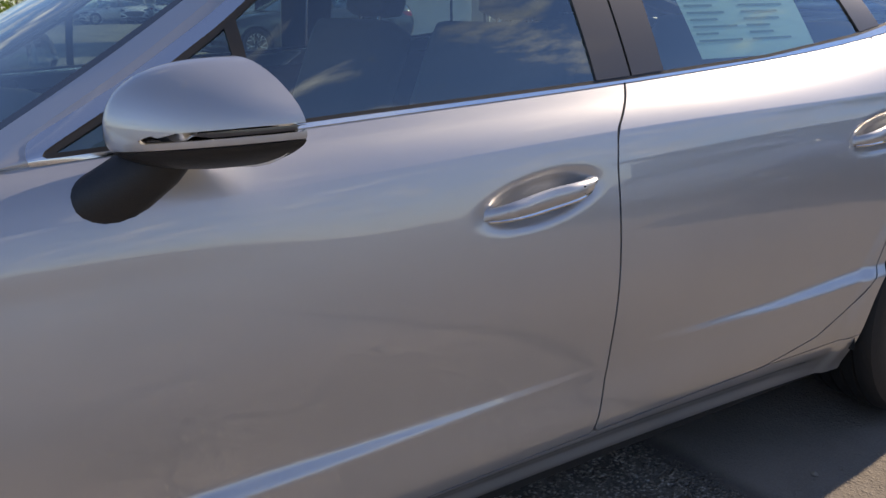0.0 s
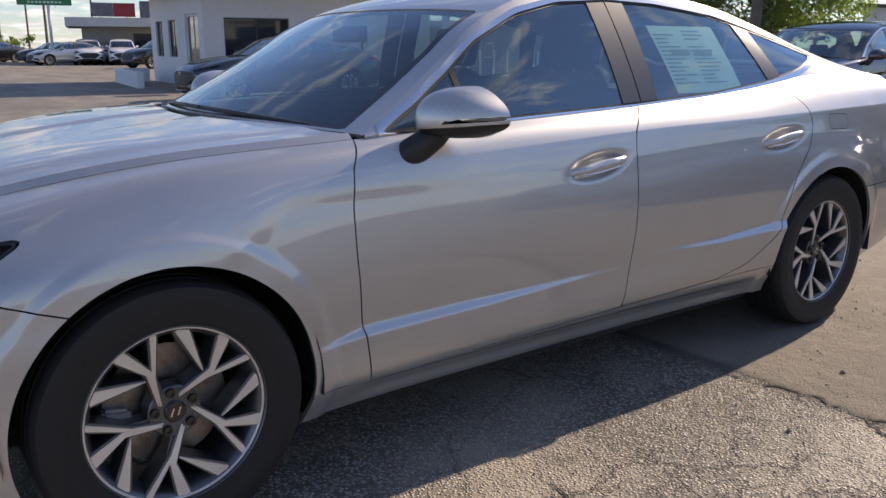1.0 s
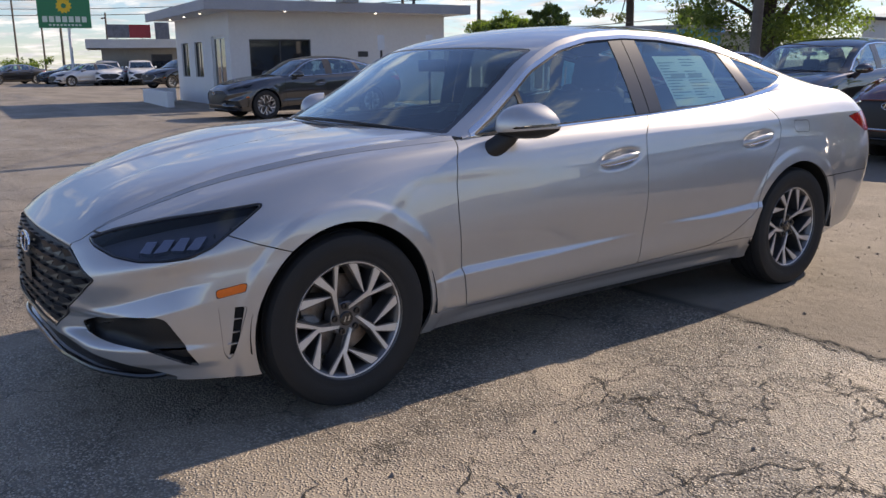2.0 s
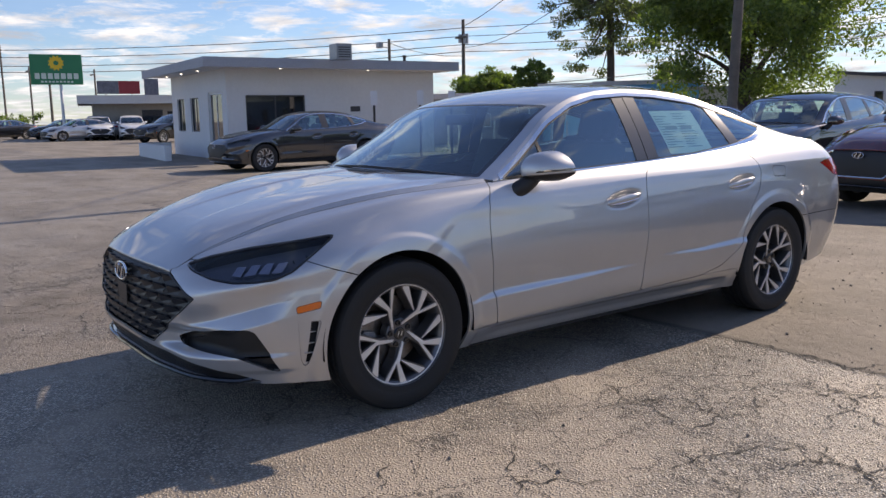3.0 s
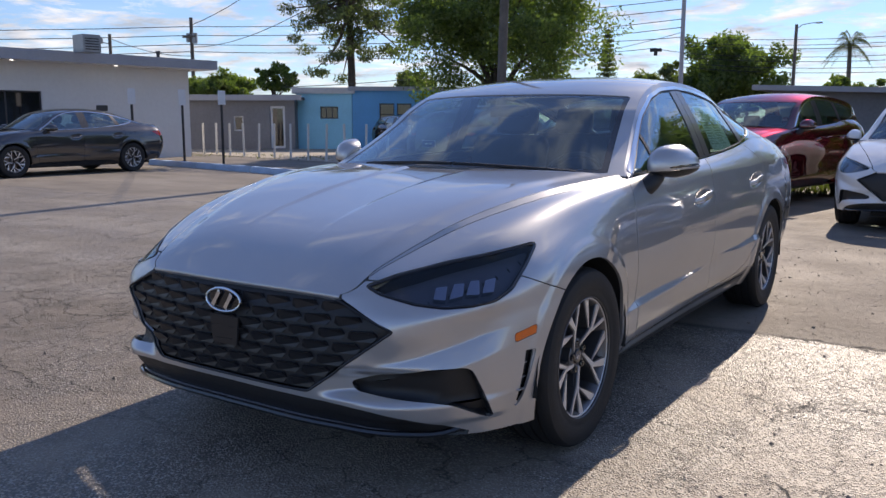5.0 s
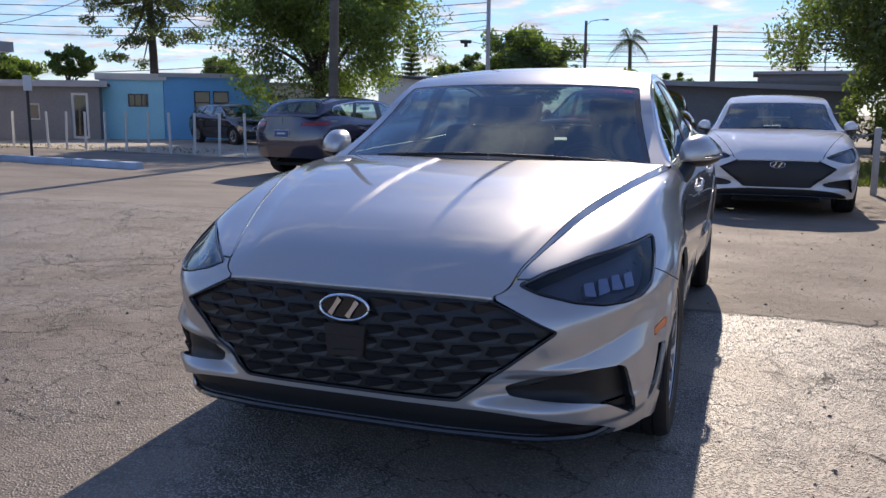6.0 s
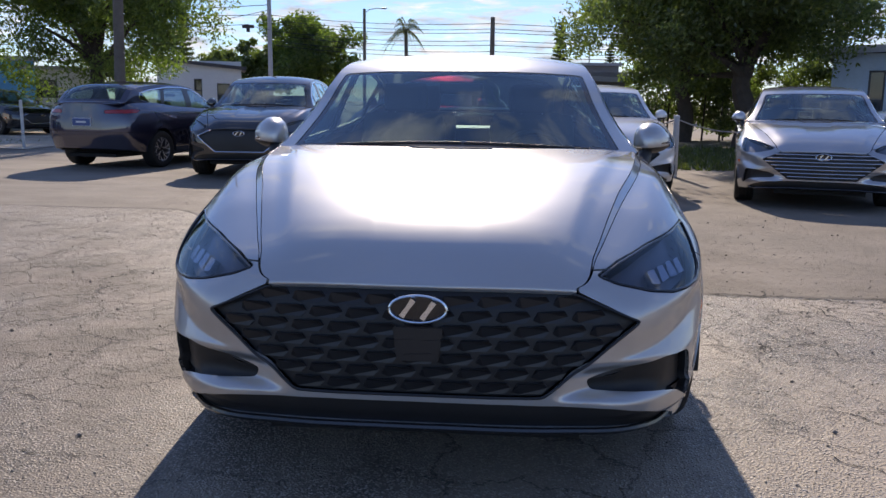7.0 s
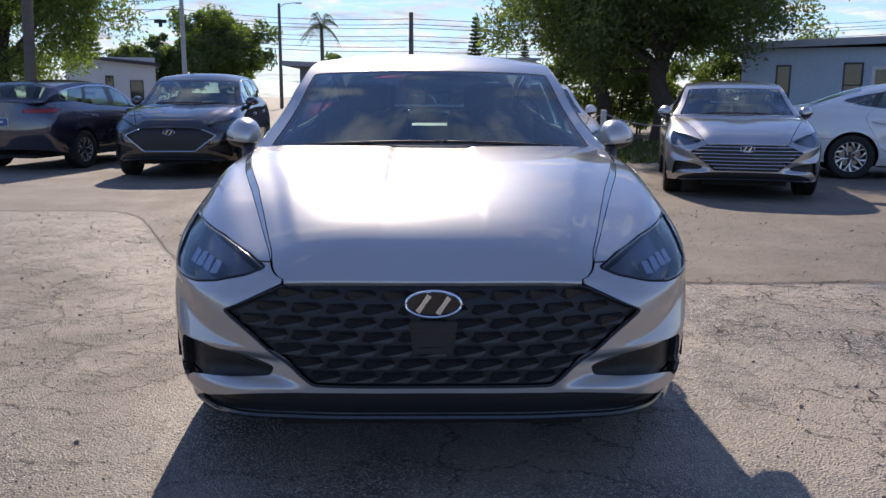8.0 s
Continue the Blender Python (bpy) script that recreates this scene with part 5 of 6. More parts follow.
make_ground()
MAT = dict(
    white_wall=material("white_stucco", (.70, .70, .70), .8, spots=.07, scale=.7, bump=.35, bump_scale=60),
    grey_wall=material("grey_wall", (.22, .22, .235), .85, spots=.18, scale=.8, bump=.2, bump_scale=40),
    blue_wall=material("blue_wall", (.12, .40, .72), .75, spots=.12, scale=1.0, bump=.2, bump_scale=40),
    cyan_wall=material("cyan_wall", (.30, .66, .82), .75, spots=.10, scale=1.0, bump=.2, bump_scale=40),
    pale_blue=material("pale_blue_wall", (.44, .55, .66), .8, spots=.14, scale=.8, bump=.2, bump_scale=40),
    tan_wall=material("tan_wall", (.34, .30, .25), .85, spots=.15, scale=.4),
    roof_edge=material("roof_edge", (.36, .37, .40), .6, spots=.12, scale=1.2),
    roof_dark=material("roof_dark", (.075, .072, .075), .8, spots=.25, scale=.8, bump=.3, bump_scale=30),
    roof_pale=material("roof_pale", (.55, .54, .52), .7, spots=.15, scale=.9),
    pane=material("window_pane", (.012, .013, .016), .05, coat=.5),
    frame_w=material("white_frame", (.68, .69, .70), .5, spots=.08, scale=4),
    frame_d=material("dark_frame", (.05, .05, .055), .45, spots=.15, scale=6),
    concrete=material("concrete", (.42, .41, .39), .85, spots=.2, scale=2.0, bump=.4, bump_scale=50),
    stop_blue=material("blue_concrete", (.40, .52, .66), .8, spots=.22, scale=3.0, bump=.4, bump_scale=60),
    post=material("white_post", (.62, .61, .58), .7, spots=.2, scale=5, bump=.3, bump_scale=70),
    black_post=material("black_post", (.02, .02, .022), .5, spots=.2, scale=5),
    wood=material("weathered_pole", (.150, .128, .108), .85, spots=.35, scale=3.0, bump=.5, bump_scale=45),
    steel=material("galvanised_steel", (.33, .34, .35), .45, .7, spots=.15, scale=8),
    wire=material("black_cable", (.03, .03, .032), .6),
    bark=material("bark", (.075, .058, .045), .9, spots=.4, scale=5, bump=.8, bump_scale=25),
    palm_bark=material("palm_bark", (.16, .14, .115), .9, spots=.35, scale=6, bump=.6, bump_scale=25),
    chain=material("chain", (.36, .35, .33), .5, .6, spots=.2, scale=30),
    sign_green=material("sign_green", (.01, .20, .085), .45, spots=.05, scale=2),
    sign_yellow=material("sign_yellow", (.80, .52, .03), .5, spots=.05, scale=3),
    sign_red=material("poster_red", (.34, .035, .045), .5, spots=.15, scale=2),
    sign_pale=material("sign_white", (.62, .72, .62), .5, spots=.05, scale=3),
    poster=material("poster_grey", (.16, .17, .20), .6, spots=.5, scale=2.5),
    dirt=material("sandy_dirt", (.42, .37, .30), .9, spots=.25, scale=.9, bump=.4, bump_scale=20),
    crack=material("crack_tar", (.022, .021, .020), .9, spots=.3, scale=30),
    plate=material("dealer_plate", (.05, .10, .26), .4, spots=.2, scale=20),
)


def leaf_material(name, color, glow):
    m = bpy.data.materials.new(name)
    m.use_nodes = True
    t = m.node_tree
    L = t.links.new
    t.nodes.clear()
    geo = t.nodes.new("ShaderNodeNewGeometry")
    hue = t.nodes.new("ShaderNodeMix")
    hue.data_type = "RGBA"
    L(geo.outputs["Random Per Island"], hue.inputs["Factor"])
    hue.inputs["A"].default_value = (*[c * .62 for c in color], 1)
    hue.inputs["B"].default_value = (color[0] * 1.5, color[1] * 1.32, color[2] * 1.1, 1)
    d = t.nodes.new("ShaderNodeBsdfDiffuse")
    tr = t.nodes.new("ShaderNodeBsdfTranslucent")
    gl = t.nodes.new("ShaderNodeBsdfGlossy")
    gl.inputs["Roughness"].default_value = .38
    gl.inputs["Color"].default_value = (.5, .5, .5, 1)
    up = t.nodes.new("ShaderNodeMix")
    up.data_type = "RGBA"
    up.blend_type = "MULTIPLY"
    up.inputs["Factor"].default_value = 1
    up.inputs["B"].default_value = (1.75, 2.15, .80, 1)
    L(hue.outputs["Result"], d.inputs[0])
    L(hue.outputs["Result"], up.inputs["A"])
    L(up.outputs["Result"], tr.inputs[0])
    mx = t.nodes.new("ShaderNodeMixShader")
    mx.inputs[0].default_value = glow
    L(d.outputs[0], mx.inputs[1])
    L(tr.outputs[0], mx.inputs[2])
    m2 = t.nodes.new("ShaderNodeMixShader")
    m2.inputs[0].default_value = .06
    L(mx.outputs[0], m2.inputs[1])
    L(gl.outputs[0], m2.inputs[2])
    out = t.nodes.new("ShaderNodeOutputMaterial")
    L(m2.outputs[0], out.inputs["Surface"])
    return m


MAT["leaf"] = leaf_material("green_leaves", (.105, .150, .055), .48)
MAT["leaf_dark"] = leaf_material("dark_leaves", (.105, .138, .070), .50)
MAT["leaf_pine"] = leaf_material("pine_needles", (.075, .098, .055), .40)
MAT["leaf_palm"] = leaf_material("palm_leaves", (.085, .100, .045), .30)
MAT["grass"] = leaf_material("grass_blades", (.085, .105, .035), .30)

# ---------------------------------------------------------------- buildings
def wall(bm, length, height, thick, holes):
    """A wall along x from 0, its face at y = 0 and its back at y = thick, with openings (x0, x1, z0, z1)."""
    xs = sorted({0, length, *[h[0] for h in holes], *[h[1] for h in holes]})
    zs = sorted({0, height, *[h[2] for h in holes], *[h[3] for h in holes]})
    solid = lambda x, z: not any(h[0] < x < h[1] and h[2] < z < h[3] for h in holes)
    for i in range(len(xs) - 1):
        for j in range(len(zs) - 1):
            if solid((xs[i] + xs[i + 1]) / 2, (zs[j] + zs[j + 1]) / 2):
                for y, order in ((0, 1), (thick, -1)):
                    q = [(xs[i], y, zs[j]), (xs[i + 1], y, zs[j]), (xs[i + 1], y, zs[j + 1]), (xs[i], y, zs[j + 1])][::order]
                    bm.faces.new([bm.verts.new(p) for p in q])
    for x0, x1, z0, z1 in [(0, length, 0, height), *holes]:
        for a, c in (((x0, z0), (x1, z0)), ((x1, z0), (x1, z1)), ((x1, z1), (x0, z1)), ((x0, z1), (x0, z0))):
            bm.faces.new([bm.verts.new(p) for p in ((a[0], 0, a[1]), (c[0], 0, c[1]), (c[0], thick, c[1]), (a[0], thick, a[1]))])
    bmesh.ops.remove_doubles(bm, verts=bm.verts, dist=.0005)


def put(ob, parent, m):
    ob.parent = parent
    ob.matrix_basis = m
    return ob


def window(parent, x0, x1, z0, z1, m, bar_mat, bars=(), name="window", y=.06, w=.05, pane=None):
    """A window in a wall's opening: frame with bars, and a pane behind."""
    win = put(new(name), parent, m)
    dims = [(x0, x1, y, y + .05, z0, z0 + w), (x0, x1, y, y + .05, z1 - w, z1), (x0, x0 + w, y, y + .05, z0 + w, z1 - w), (x1 - w, x1, y, y + .05, z0 + w, z1 - w)]
    for kind, q in bars:
        dims.append((x0 + q * (x1 - x0) - .02, x0 + q * (x1 - x0) + .02, y + .004, y + .046, z0 + w, z1 - w) if kind == "v" else
                    (x0 + w, x1 - w, y + .006, y + .044, z0 + q * (z1 - z0) - .02, z0 + q * (z1 - z0) + .02))
    part("window_frame", boxes(*dims), bar_mat, win)
    part("pane", boxes((x0 + w * .5, x1 - w * .5, y + .02, y + .03, z0 + w * .5, z1 - w * .5)), pane or MAT["pane"], win, "dark reflecting pane")
    return win


def house(name, label, at, turn, length, depth, height, front, wall_mat, side=(), eave=.4, slab=.16, roof_mat=None, edge_mat=None, slope=0.0, bar_mat=None, category="building"):
    """A flat-roofed building; its front lies along local x. Openings: (x0, x1, z0, z1, bars, kind)."""
    h = tagged(new(name), label, category)
    h.matrix_basis = pose(at[0], at[1], 0, 0, 0, turn)
    runs = [("front", length, Matrix(), front), ("side", depth - .4, pose(0, depth - .2, 0, 0, 0, -90), side),
            ("back", length, pose(length, depth, 0, 0, 0, 180), ()), ("far_side", depth - .4, pose(length, .2, 0, 0, 0, 90), ())]
    for nm, ln, m, holes in runs:
        bm = bmesh.new()
        wall(bm, ln, height, .2, [o[:4] for o in holes])
        w = put(part("wall", bm, wall_mat, None), h, m)
        for x0, x1, z0, z1, bars, kind in holes:
            if kind == "door":
                window(w, x0, x1, z0, z1, Matrix(), bar_mat or MAT["frame_w"], bars, "door", w=.09)
            else:
                window(w, x0, x1, z0, z1, Matrix(), bar_mat or MAT["frame_d"], bars)
                if kind == "sill":
                    part("window_sill", boxes((x0 - .05, x1 + .05, -.05, .06, z0 - .05, z0 - .002)), wall_mat, w)
    bm = boxes((-eave, length + eave, -eave, depth + eave, height, height + slab * .55))
    for v in bm.verts:
        v.co.z += slope * (v.co.x / length)
    part("roof", bm, roof_mat or MAT["roof_dark"], h)
    for dims in ((-eave - .04, length + eave + .04, -eave - .04, -eave - .002, height - .03, height + slab), (-eave - .04, -eave - .002, -eave, depth + eave, height - .03, height + slab)):
        bm = boxes(dims)
        for v in bm.verts:
            v.co.z += slope * (v.co.x / length)
        part("fascia", bm, edge_mat or MAT["roof_edge"], h)
    part("floor_slab", boxes((.2, length - .2, .2, depth - .2, .0, .06)), MAT["concrete"], h)
    return h


# the white office: its long face looks over the lot
def make_office():
    h = tagged(new("office_building"), "white stucco office with flat grey-edged roof and dark window", "building")
    h.matrix_basis = pose(-20.79, 8.24, 0, 0, 0, 84.5)
    LN, DP, HT = 7.36, 6.75, 2.83
    def run(length, m, holes):
        bm = bmesh.new()
        wall(bm, length, HT, .2, [o[:4] for o in holes])
        w = put(part("wall", bm, MAT["white_wall"], None), h, m)
        for x0, x1, z0, z1, bars, kind in holes:
            window(w, x0, x1, z0, z1, Matrix(), MAT["frame_w"] if kind == "door" else MAT["frame_d"], bars, "door" if kind == "door" else "window", w=.08 if kind == "door" else .04)
        return w
    run(LN, Matrix(), [(.60, 2.56, .84, 1.99, (("v", .5),), "")])
    # the end face runs back from the near corner; its local x goes from the far end to the corner
    run(DP - .4, pose(0, DP - .2, 0, 0, 0, -90), [(4.55, 6.05, .04, 2.12, (("v", .5),), "door"), (2.35, 3.40, .85, 2.0, (("v", .5),), ""), (.55, 1.55, .85, 2.0, (("v", .5),), "")])
    run(LN, pose(LN, DP, 0, 0, 0, 180), [])
    run(DP - .4, pose(LN, .2, 0, 0, 0, 90), [])
    part("roof", boxes((-.85, LN + .45, -.85, DP + .6, HT, HT + .14), bevel=.01), MAT["roof_pale"], h)
    for dims in ((-.90, LN + .50, -.90, -.852, HT - .05, HT + .24), (-.90, -.852, -.85, DP + .6, HT - .05, HT + .24), (LN + .452, LN + .50, -.85, DP + .6, HT - .05, HT + .24)):
        part("fascia", boxes(dims), MAT["roof_edge"], h, "grey metal roof edge")
    part("soffit", boxes((-.85, LN + .45, -.85, -.002, HT - .04, HT - .004), (-.85, -.002, -.0, DP, HT - .04, HT - .004)), MAT["white_wall"], h)
    part("floor_slab", boxes((.2, LN - .2, .2, DP - .2, 0, .06)), MAT["concrete"], h)
    for x, y in ((1.6, -.45), (4.6, -.45), (-.45, 1.4), (-.45, 3.4), (-.45, 5.4)):
        part("soffit_lamp", lathe_z([(.001, HT - .045), (.04, HT - .05), (.045, HT - .062), (.001, HT - .066)], 12, (x, y)), MAT["lamp_white"], h, "small white lamp under the eave")
    part("wall_plaque", boxes((4.15, 4.5, -.02, -.002, 1.45, 1.62)), MAT["frame_d"], h, "small dark plaque")
    part("wall_plaque", boxes((4.15, 4.5, -.02, -.002, 1.30, 1.42)), MAT["frame_w"], h, "small pale plaque")
    ac = tagged(new("roof_unit"), "grey metal air-conditioning unit on the flat roof", "air conditioner")
    ac.matrix_basis = pose(-18.9, 11.2, HT + .144, 0, 0, 82.5)
    part("casing", boxes((-.25, .25, -.30, .30, .02, .50), bevel=.015), MAT["steel"], ac)
    for k in range(5):
        part("louvre", boxes((-.19, .19, -.312, -.302, .09 + k * .07, .12 + k * .07)), MAT["frame_d"], ac)
    pl = tagged(new("planter_wall"), "low white-painted masonry planter beside the office", "planter")
    pl.matrix_basis = pose(-24.3, 7.1, 0, 0, 0, -8)
    part("planter_side", boxes((-2.6, 2.2, -.1, .1, 0, .46), bevel=.012), MAT["white_wall"], pl)
    part("planter_side", boxes((-2.6, -2.4, .1, 1.0, 0, .46), bevel=.012), MAT["white_wall"], pl)
    vent = tagged(new("roof_vent"), "short dark vent pipe on the flat roof", "vent")
    part("pipe", tube([(-19.4, 13.9, HT + .13), (-19.4, 13.9, HT + .38)], .05, 10), MAT["frame_d"], vent, smooth=True)
    part("cap", tube([(-19.4, 13.9, HT + .36), (-19.4, 13.9, HT + .42)], .075, 10), MAT["frame_d"], vent, smooth=True)
    mast = tagged(new("floodlight_pole"), "thin wooden pole with a small floodlight behind the office", "pole")
    part("mast", tube([(-44.7, 29.95, -.2), (-44.7, 29.95, 6.45)], .10, 8), MAT["wood"], mast)
    part("floodlight", boxes((-45.2, -44.8, 29.2, 29.55, 5.85, 6.25), bevel=.04), MAT["steel"], mast)
    part("bracket", tube([(-45.0, 29.5, 5.95), (-44.7, 29.95, 5.85)], .03, 6), MAT["steel"], mast)


def lathe_z(profile, steps, at=(0, 0)):
    bm = lathe([(r, z) for r, z in profile], steps)
    for v in bm.verts:
        x, y, z = v.co
        v.co = (at[0] + y, at[1] + z, x)
    return bm


MAT["lamp_white"] = material("lamp_white", (.85, .85, .82), .4)
MAT["lamp_white"].node_tree.nodes["Principled BSDF"].inputs["Emission Color"].default_value = (1, .97, .9, 1)
MAT["lamp_white"].node_tree.nodes["Principled BSDF"].inputs["Emission Strength"].default_value = 1.6
make_office()

house("grey_house", "low grey house with a long flat roof behind the posts", (-26.2, 19.6), 33, 5.1, 5, 2.0,
      [(2.6, 3.0, .75, 1.35, (), "sill"), (4.1, 4.7, .05, 1.75, (), "door")], MAT["grey_wall"], eave=.3, slab=.2, edge_mat=MAT["roof_edge"], bar_mat=MAT["frame_w"])
house("blue_house", "bright blue house with a pale roof edge and white-framed windows", (-20.4, 24.2), 33, 4.05, 5, 2.42,
      [(1.12, 1.74, .98, 1.88, (("h", .5),), "sill"), (1.84, 2.45, .98, 1.88, (("h", .5),), "sill")], MAT["blue_wall"], eave=.12, slab=.14, roof_mat=MAT["roof_pale"], edge_mat=MAT["roof_edge"])
house("cyan_annex", "pale cyan house end with a small shuttered window", (-22.36, 22.92), 33, 2.32, 3.5, 2.30,
      [(1.0, 1.75, 1.25, 1.75, (("v", .33), ("v", .66)), "sill")], MAT["cyan_wall"], eave=.10, slab=.22, roof_mat=MAT["roof_pale"], edge_mat=MAT["roof_pale"])
house("white_annex", "plain white house end with steps beside the blue house", (-17.42, 26.25), 33, 2.6, 4, 2.15,
      [(.35, 1.15, 1.1, 1.75, (("v", .5),), "sill")], MAT["white_wall"], eave=.12, slab=.10, roof_mat=MAT["roof_pale"])
def steps_up(at, turn, n):
    """Concrete steps before a door."""
    s = tagged(new("door_steps"), "three pale concrete steps at the white house end", "steps")
    s.matrix_basis = pose(at[0], at[1], 0, 0, 0, turn)
    for k in range(n):
        part("step", boxes((0, 1.3, -.9 + k * .3, -.02, k * .17, k * .17 + .168), bevel=.008), MAT["concrete"], s)


steps_up((-16.2, 27.0), 33, 3)
house("white_cottage", "small weathered white house with a low sloping roof", (-16.3, 35.4), 18, 3.85, 5, 2.88,
      [(1.65, 2.02, .95, 2.05, (("h", .5),), "sill"), (2.7, 3.3, .9, 1.85, (), "sill")], MAT["white_wall"], eave=.2, slab=.12, slope=-.35, edge_mat=MAT["roof_dark"])
house("low_shed", "long low grey shed with a dark sloping roof", (-4.6, 27.6), 0, 9.0, 5, 2.25,
      [(5.4, 5.9, .8, 1.5, (("h", .5),), "sill"), (7.3, 7.9, .8, 1.5, (("h", .5),), "sill")], MAT["grey_wall"], eave=.5, slab=.14, slope=-.35)
house("grey_block", "plain grey flat-roofed building behind the parked cars", (1.5, 50.5), 0, 5.4, 5, 3.45, [], MAT["grey_wall"], eave=.25, slab=.14, edge_mat=MAT["roof_edge"])
house("pale_blue_house", "pale blue house with white trim behind the parked cars", (8.9, 20.6), -24, 9.0, 6, 2.55,
      [(.9, 1.3, 1.0, 2.1, (), "sill"), (2.6, 3.1, .95, 2.15, (("h", .5),), "sill"), (3.3, 4.1, .05, 2.05, (), "door"), (5.6, 6.3, .95, 1.9, (("h", .5),), "sill")], MAT["pale_blue"], eave=.35, slab=.16, edge_mat=MAT["roof_edge"], slope=.25)
house("tan_shop", "far tan shop building with a flat roof", (-57.2, 13.6), 76, 6.6, 8, 2.45,
      [(3.2, 4.6, .5, 2.0, (), ""), (4.9, 6.3, .9, 1.9, (("v", .5),), "")], MAT["tan_wall"], eave=.9, slab=.55, edge_mat=MAT["roof_pale"])


def billboard(name, label, at, turn, w, h, z, mats):
    b = tagged(new(name), label, "billboard")
    b.matrix_basis = pose(at[0], at[1], 0, 0, 0, turn)
    n = len(mats)
    for k, mt in enumerate(mats):
        part("board", boxes((-w / 2 + k * w / n, -w / 2 + (k + 1) * w / n - .02, -.06, .06, z, z + h)), MAT[mt], b)
    for x in (-w * .3, w * .3):
        part("post", tube([(x, .12, 0), (x, .12, z + h * .8)], .07, 8), MAT["steel"], b)


billboard("billboard", "far roadside billboard with dark and red posters", (-78, 21.4), 82, 3.8, 1.2, 3.75, ("poster", "sign_red"))
billboard("billboard", "far grey-blue roadside panel", (-77.2, 24.2), 82, 1.3, 1.6, 3.55, ("poster",))


def make_sign():
    s = tagged(new("pole_sign"), "green roadside pole sign with a yellow sun and pale lettering", "sign")
    s.matrix_basis = pose(-57.9, 11.65, 0, 0, 0, 80)
    part("board", boxes((-1.62, 1.62, -.12, .12, 3.75, 5.75), bevel=.02), MAT["sign_green"], s)
    bm = bmesh.new()
    vs = []
    for k in range(24):
        r = .52 if k % 2 else .40
        vs.append(bm.verts.new((r * math.cos(k * math.tau / 24), -.126, 5.18 + r * math.sin(k * math.tau / 24))))
    bm.faces.new(vs)
    part("sun_mark", bm, MAT["sign_yellow"], s)
    bm = bmesh.new()
    bm.faces.new([bm.verts.new((.16 * math.cos(k * math.tau / 16), -.131, 5.18 + .16 * math.sin(k * math.tau / 16))) for k in range(16)])
    part("sun_centre", bm, MAT["sign_green"], s)
    for k in range(7):
        part("name_bar", boxes((-1.36 + k * .40, -1.36 + k * .40 + .30, -.13, -.122, 4.12, 4.50)), MAT["sign_pale"], s)
    for k in range(9):
        part("small_bar", boxes((-1.0 + k * .23, -1.0 + k * .23 + .15, -.13, -.122, 3.88, 3.99)), MAT["sign_pale"], s)
    part("post", tube([(.2, .0, 0), (.2, .0, 3.75)], .10, 12), MAT["frame_w"], s)


make_sign()

# ---------------------------------------------------------------- kerbs, posts, chains
def parking_stop(a, b, label):
    A, B = Vector((*a, 0)), Vector((*b, 0))
    L_ = (B - A).length
    bm = bmesh.new()
    prof = [(-.09, 0), (-.075, .11), (-.055, .135), (.055, .135), (.075, .11), (.09, 0)]
    xs = np.linspace(0, L_, 14)
    rings = [[bm.verts.new((x, y + .012 * math.sin(x * 3.1), z + .008 * math.sin(x * 7 + y * 30) * (z > 0))) for y, z in prof] for x in xs]
    for p, q in zip(rings, rings[1:]):
        for k in range(len(prof) - 1):
            bm.faces.new((p[k], p[k + 1], q[k + 1], q[k]))
    bm.faces.new(rings[0])
    bm.faces.new(rings[-1][::-1])
    ob = tagged(part("parking_stop", bm, MAT["stop_blue"], None, smooth=True), label, "parking stop", "parking stops by the lot's edge")
    ob.matrix_basis = Matrix.Translation(A) @ Matrix.Rotation(math.atan2((B - A).y, (B - A).x), 4, "Z")


parking_stop((-17.0, 11.66), (-14.62, 11.26), "pale blue painted concrete parking stop beside the office")
parking_stop((-14.58, 11.25), (-12.30, 10.86), "pale blue painted concrete parking stop beside the office")
parking_stop((-12.22, 10.83), (-10.17, 10.38), "pale blue painted concrete parking stop at the lot's edge")


def posts_row(spots, h, r, group, label, sag=.16):
    first = None
    tops = []
    for x, y in spots:
        if first is None:
            bm = tube([(0, 0, 0), (0, 0, h * .5), (0, 0, h - .03), (0, 0, h)], r, 10, taper=r * .92)
            first = tagged(new("fence_post"), label, "post", group)
            part("post", bm, MAT["post"], first, smooth=True)
            part("cap", lathe_z([(.001, h + .018), (r * .8, h + .012), (r * 1.05, h - .004), (r * 1.05, h - .02)], 10), MAT["post"], first, smooth=True)
            first.matrix_basis = pose(x, y, 0, 0, 0, 0)
        else:
            copy_thing(first, pose(x, y, 0, random.uniform(-2, 2), random.uniform(-2, 2), random.uniform(0, 90)))
        tops.append(Vector((x, y, h - .05)))
    if sag:
        for a, b in zip(tops, tops[1:]):
            pts = [a.lerp(b, q) - Vector((0, 0, sag * 4 * q * (1 - q))) for q in np.linspace(0, 1, 9)]
            tagged(part("fence_chain", tube(pts, .012, 5), MAT["chain"], None), "thin sagging steel chain between the posts", "chain", "chains of the fence")


posts_row([(-21.4 + k * .905, 17.2 - k * .21) for k in range(13)], 1.07, .036, "white posts by the grey house", "white painted post along the lot's edge", 0)
posts_row([(-.2, 12.6), (1.3, 11.7), (2.92, 10.6), (4.9, 10.95), (6.9, 11.3), (8.8, 11.7)], .98, .05, "posts behind the parked cars", "white painted post with a chain behind the cars", .20)


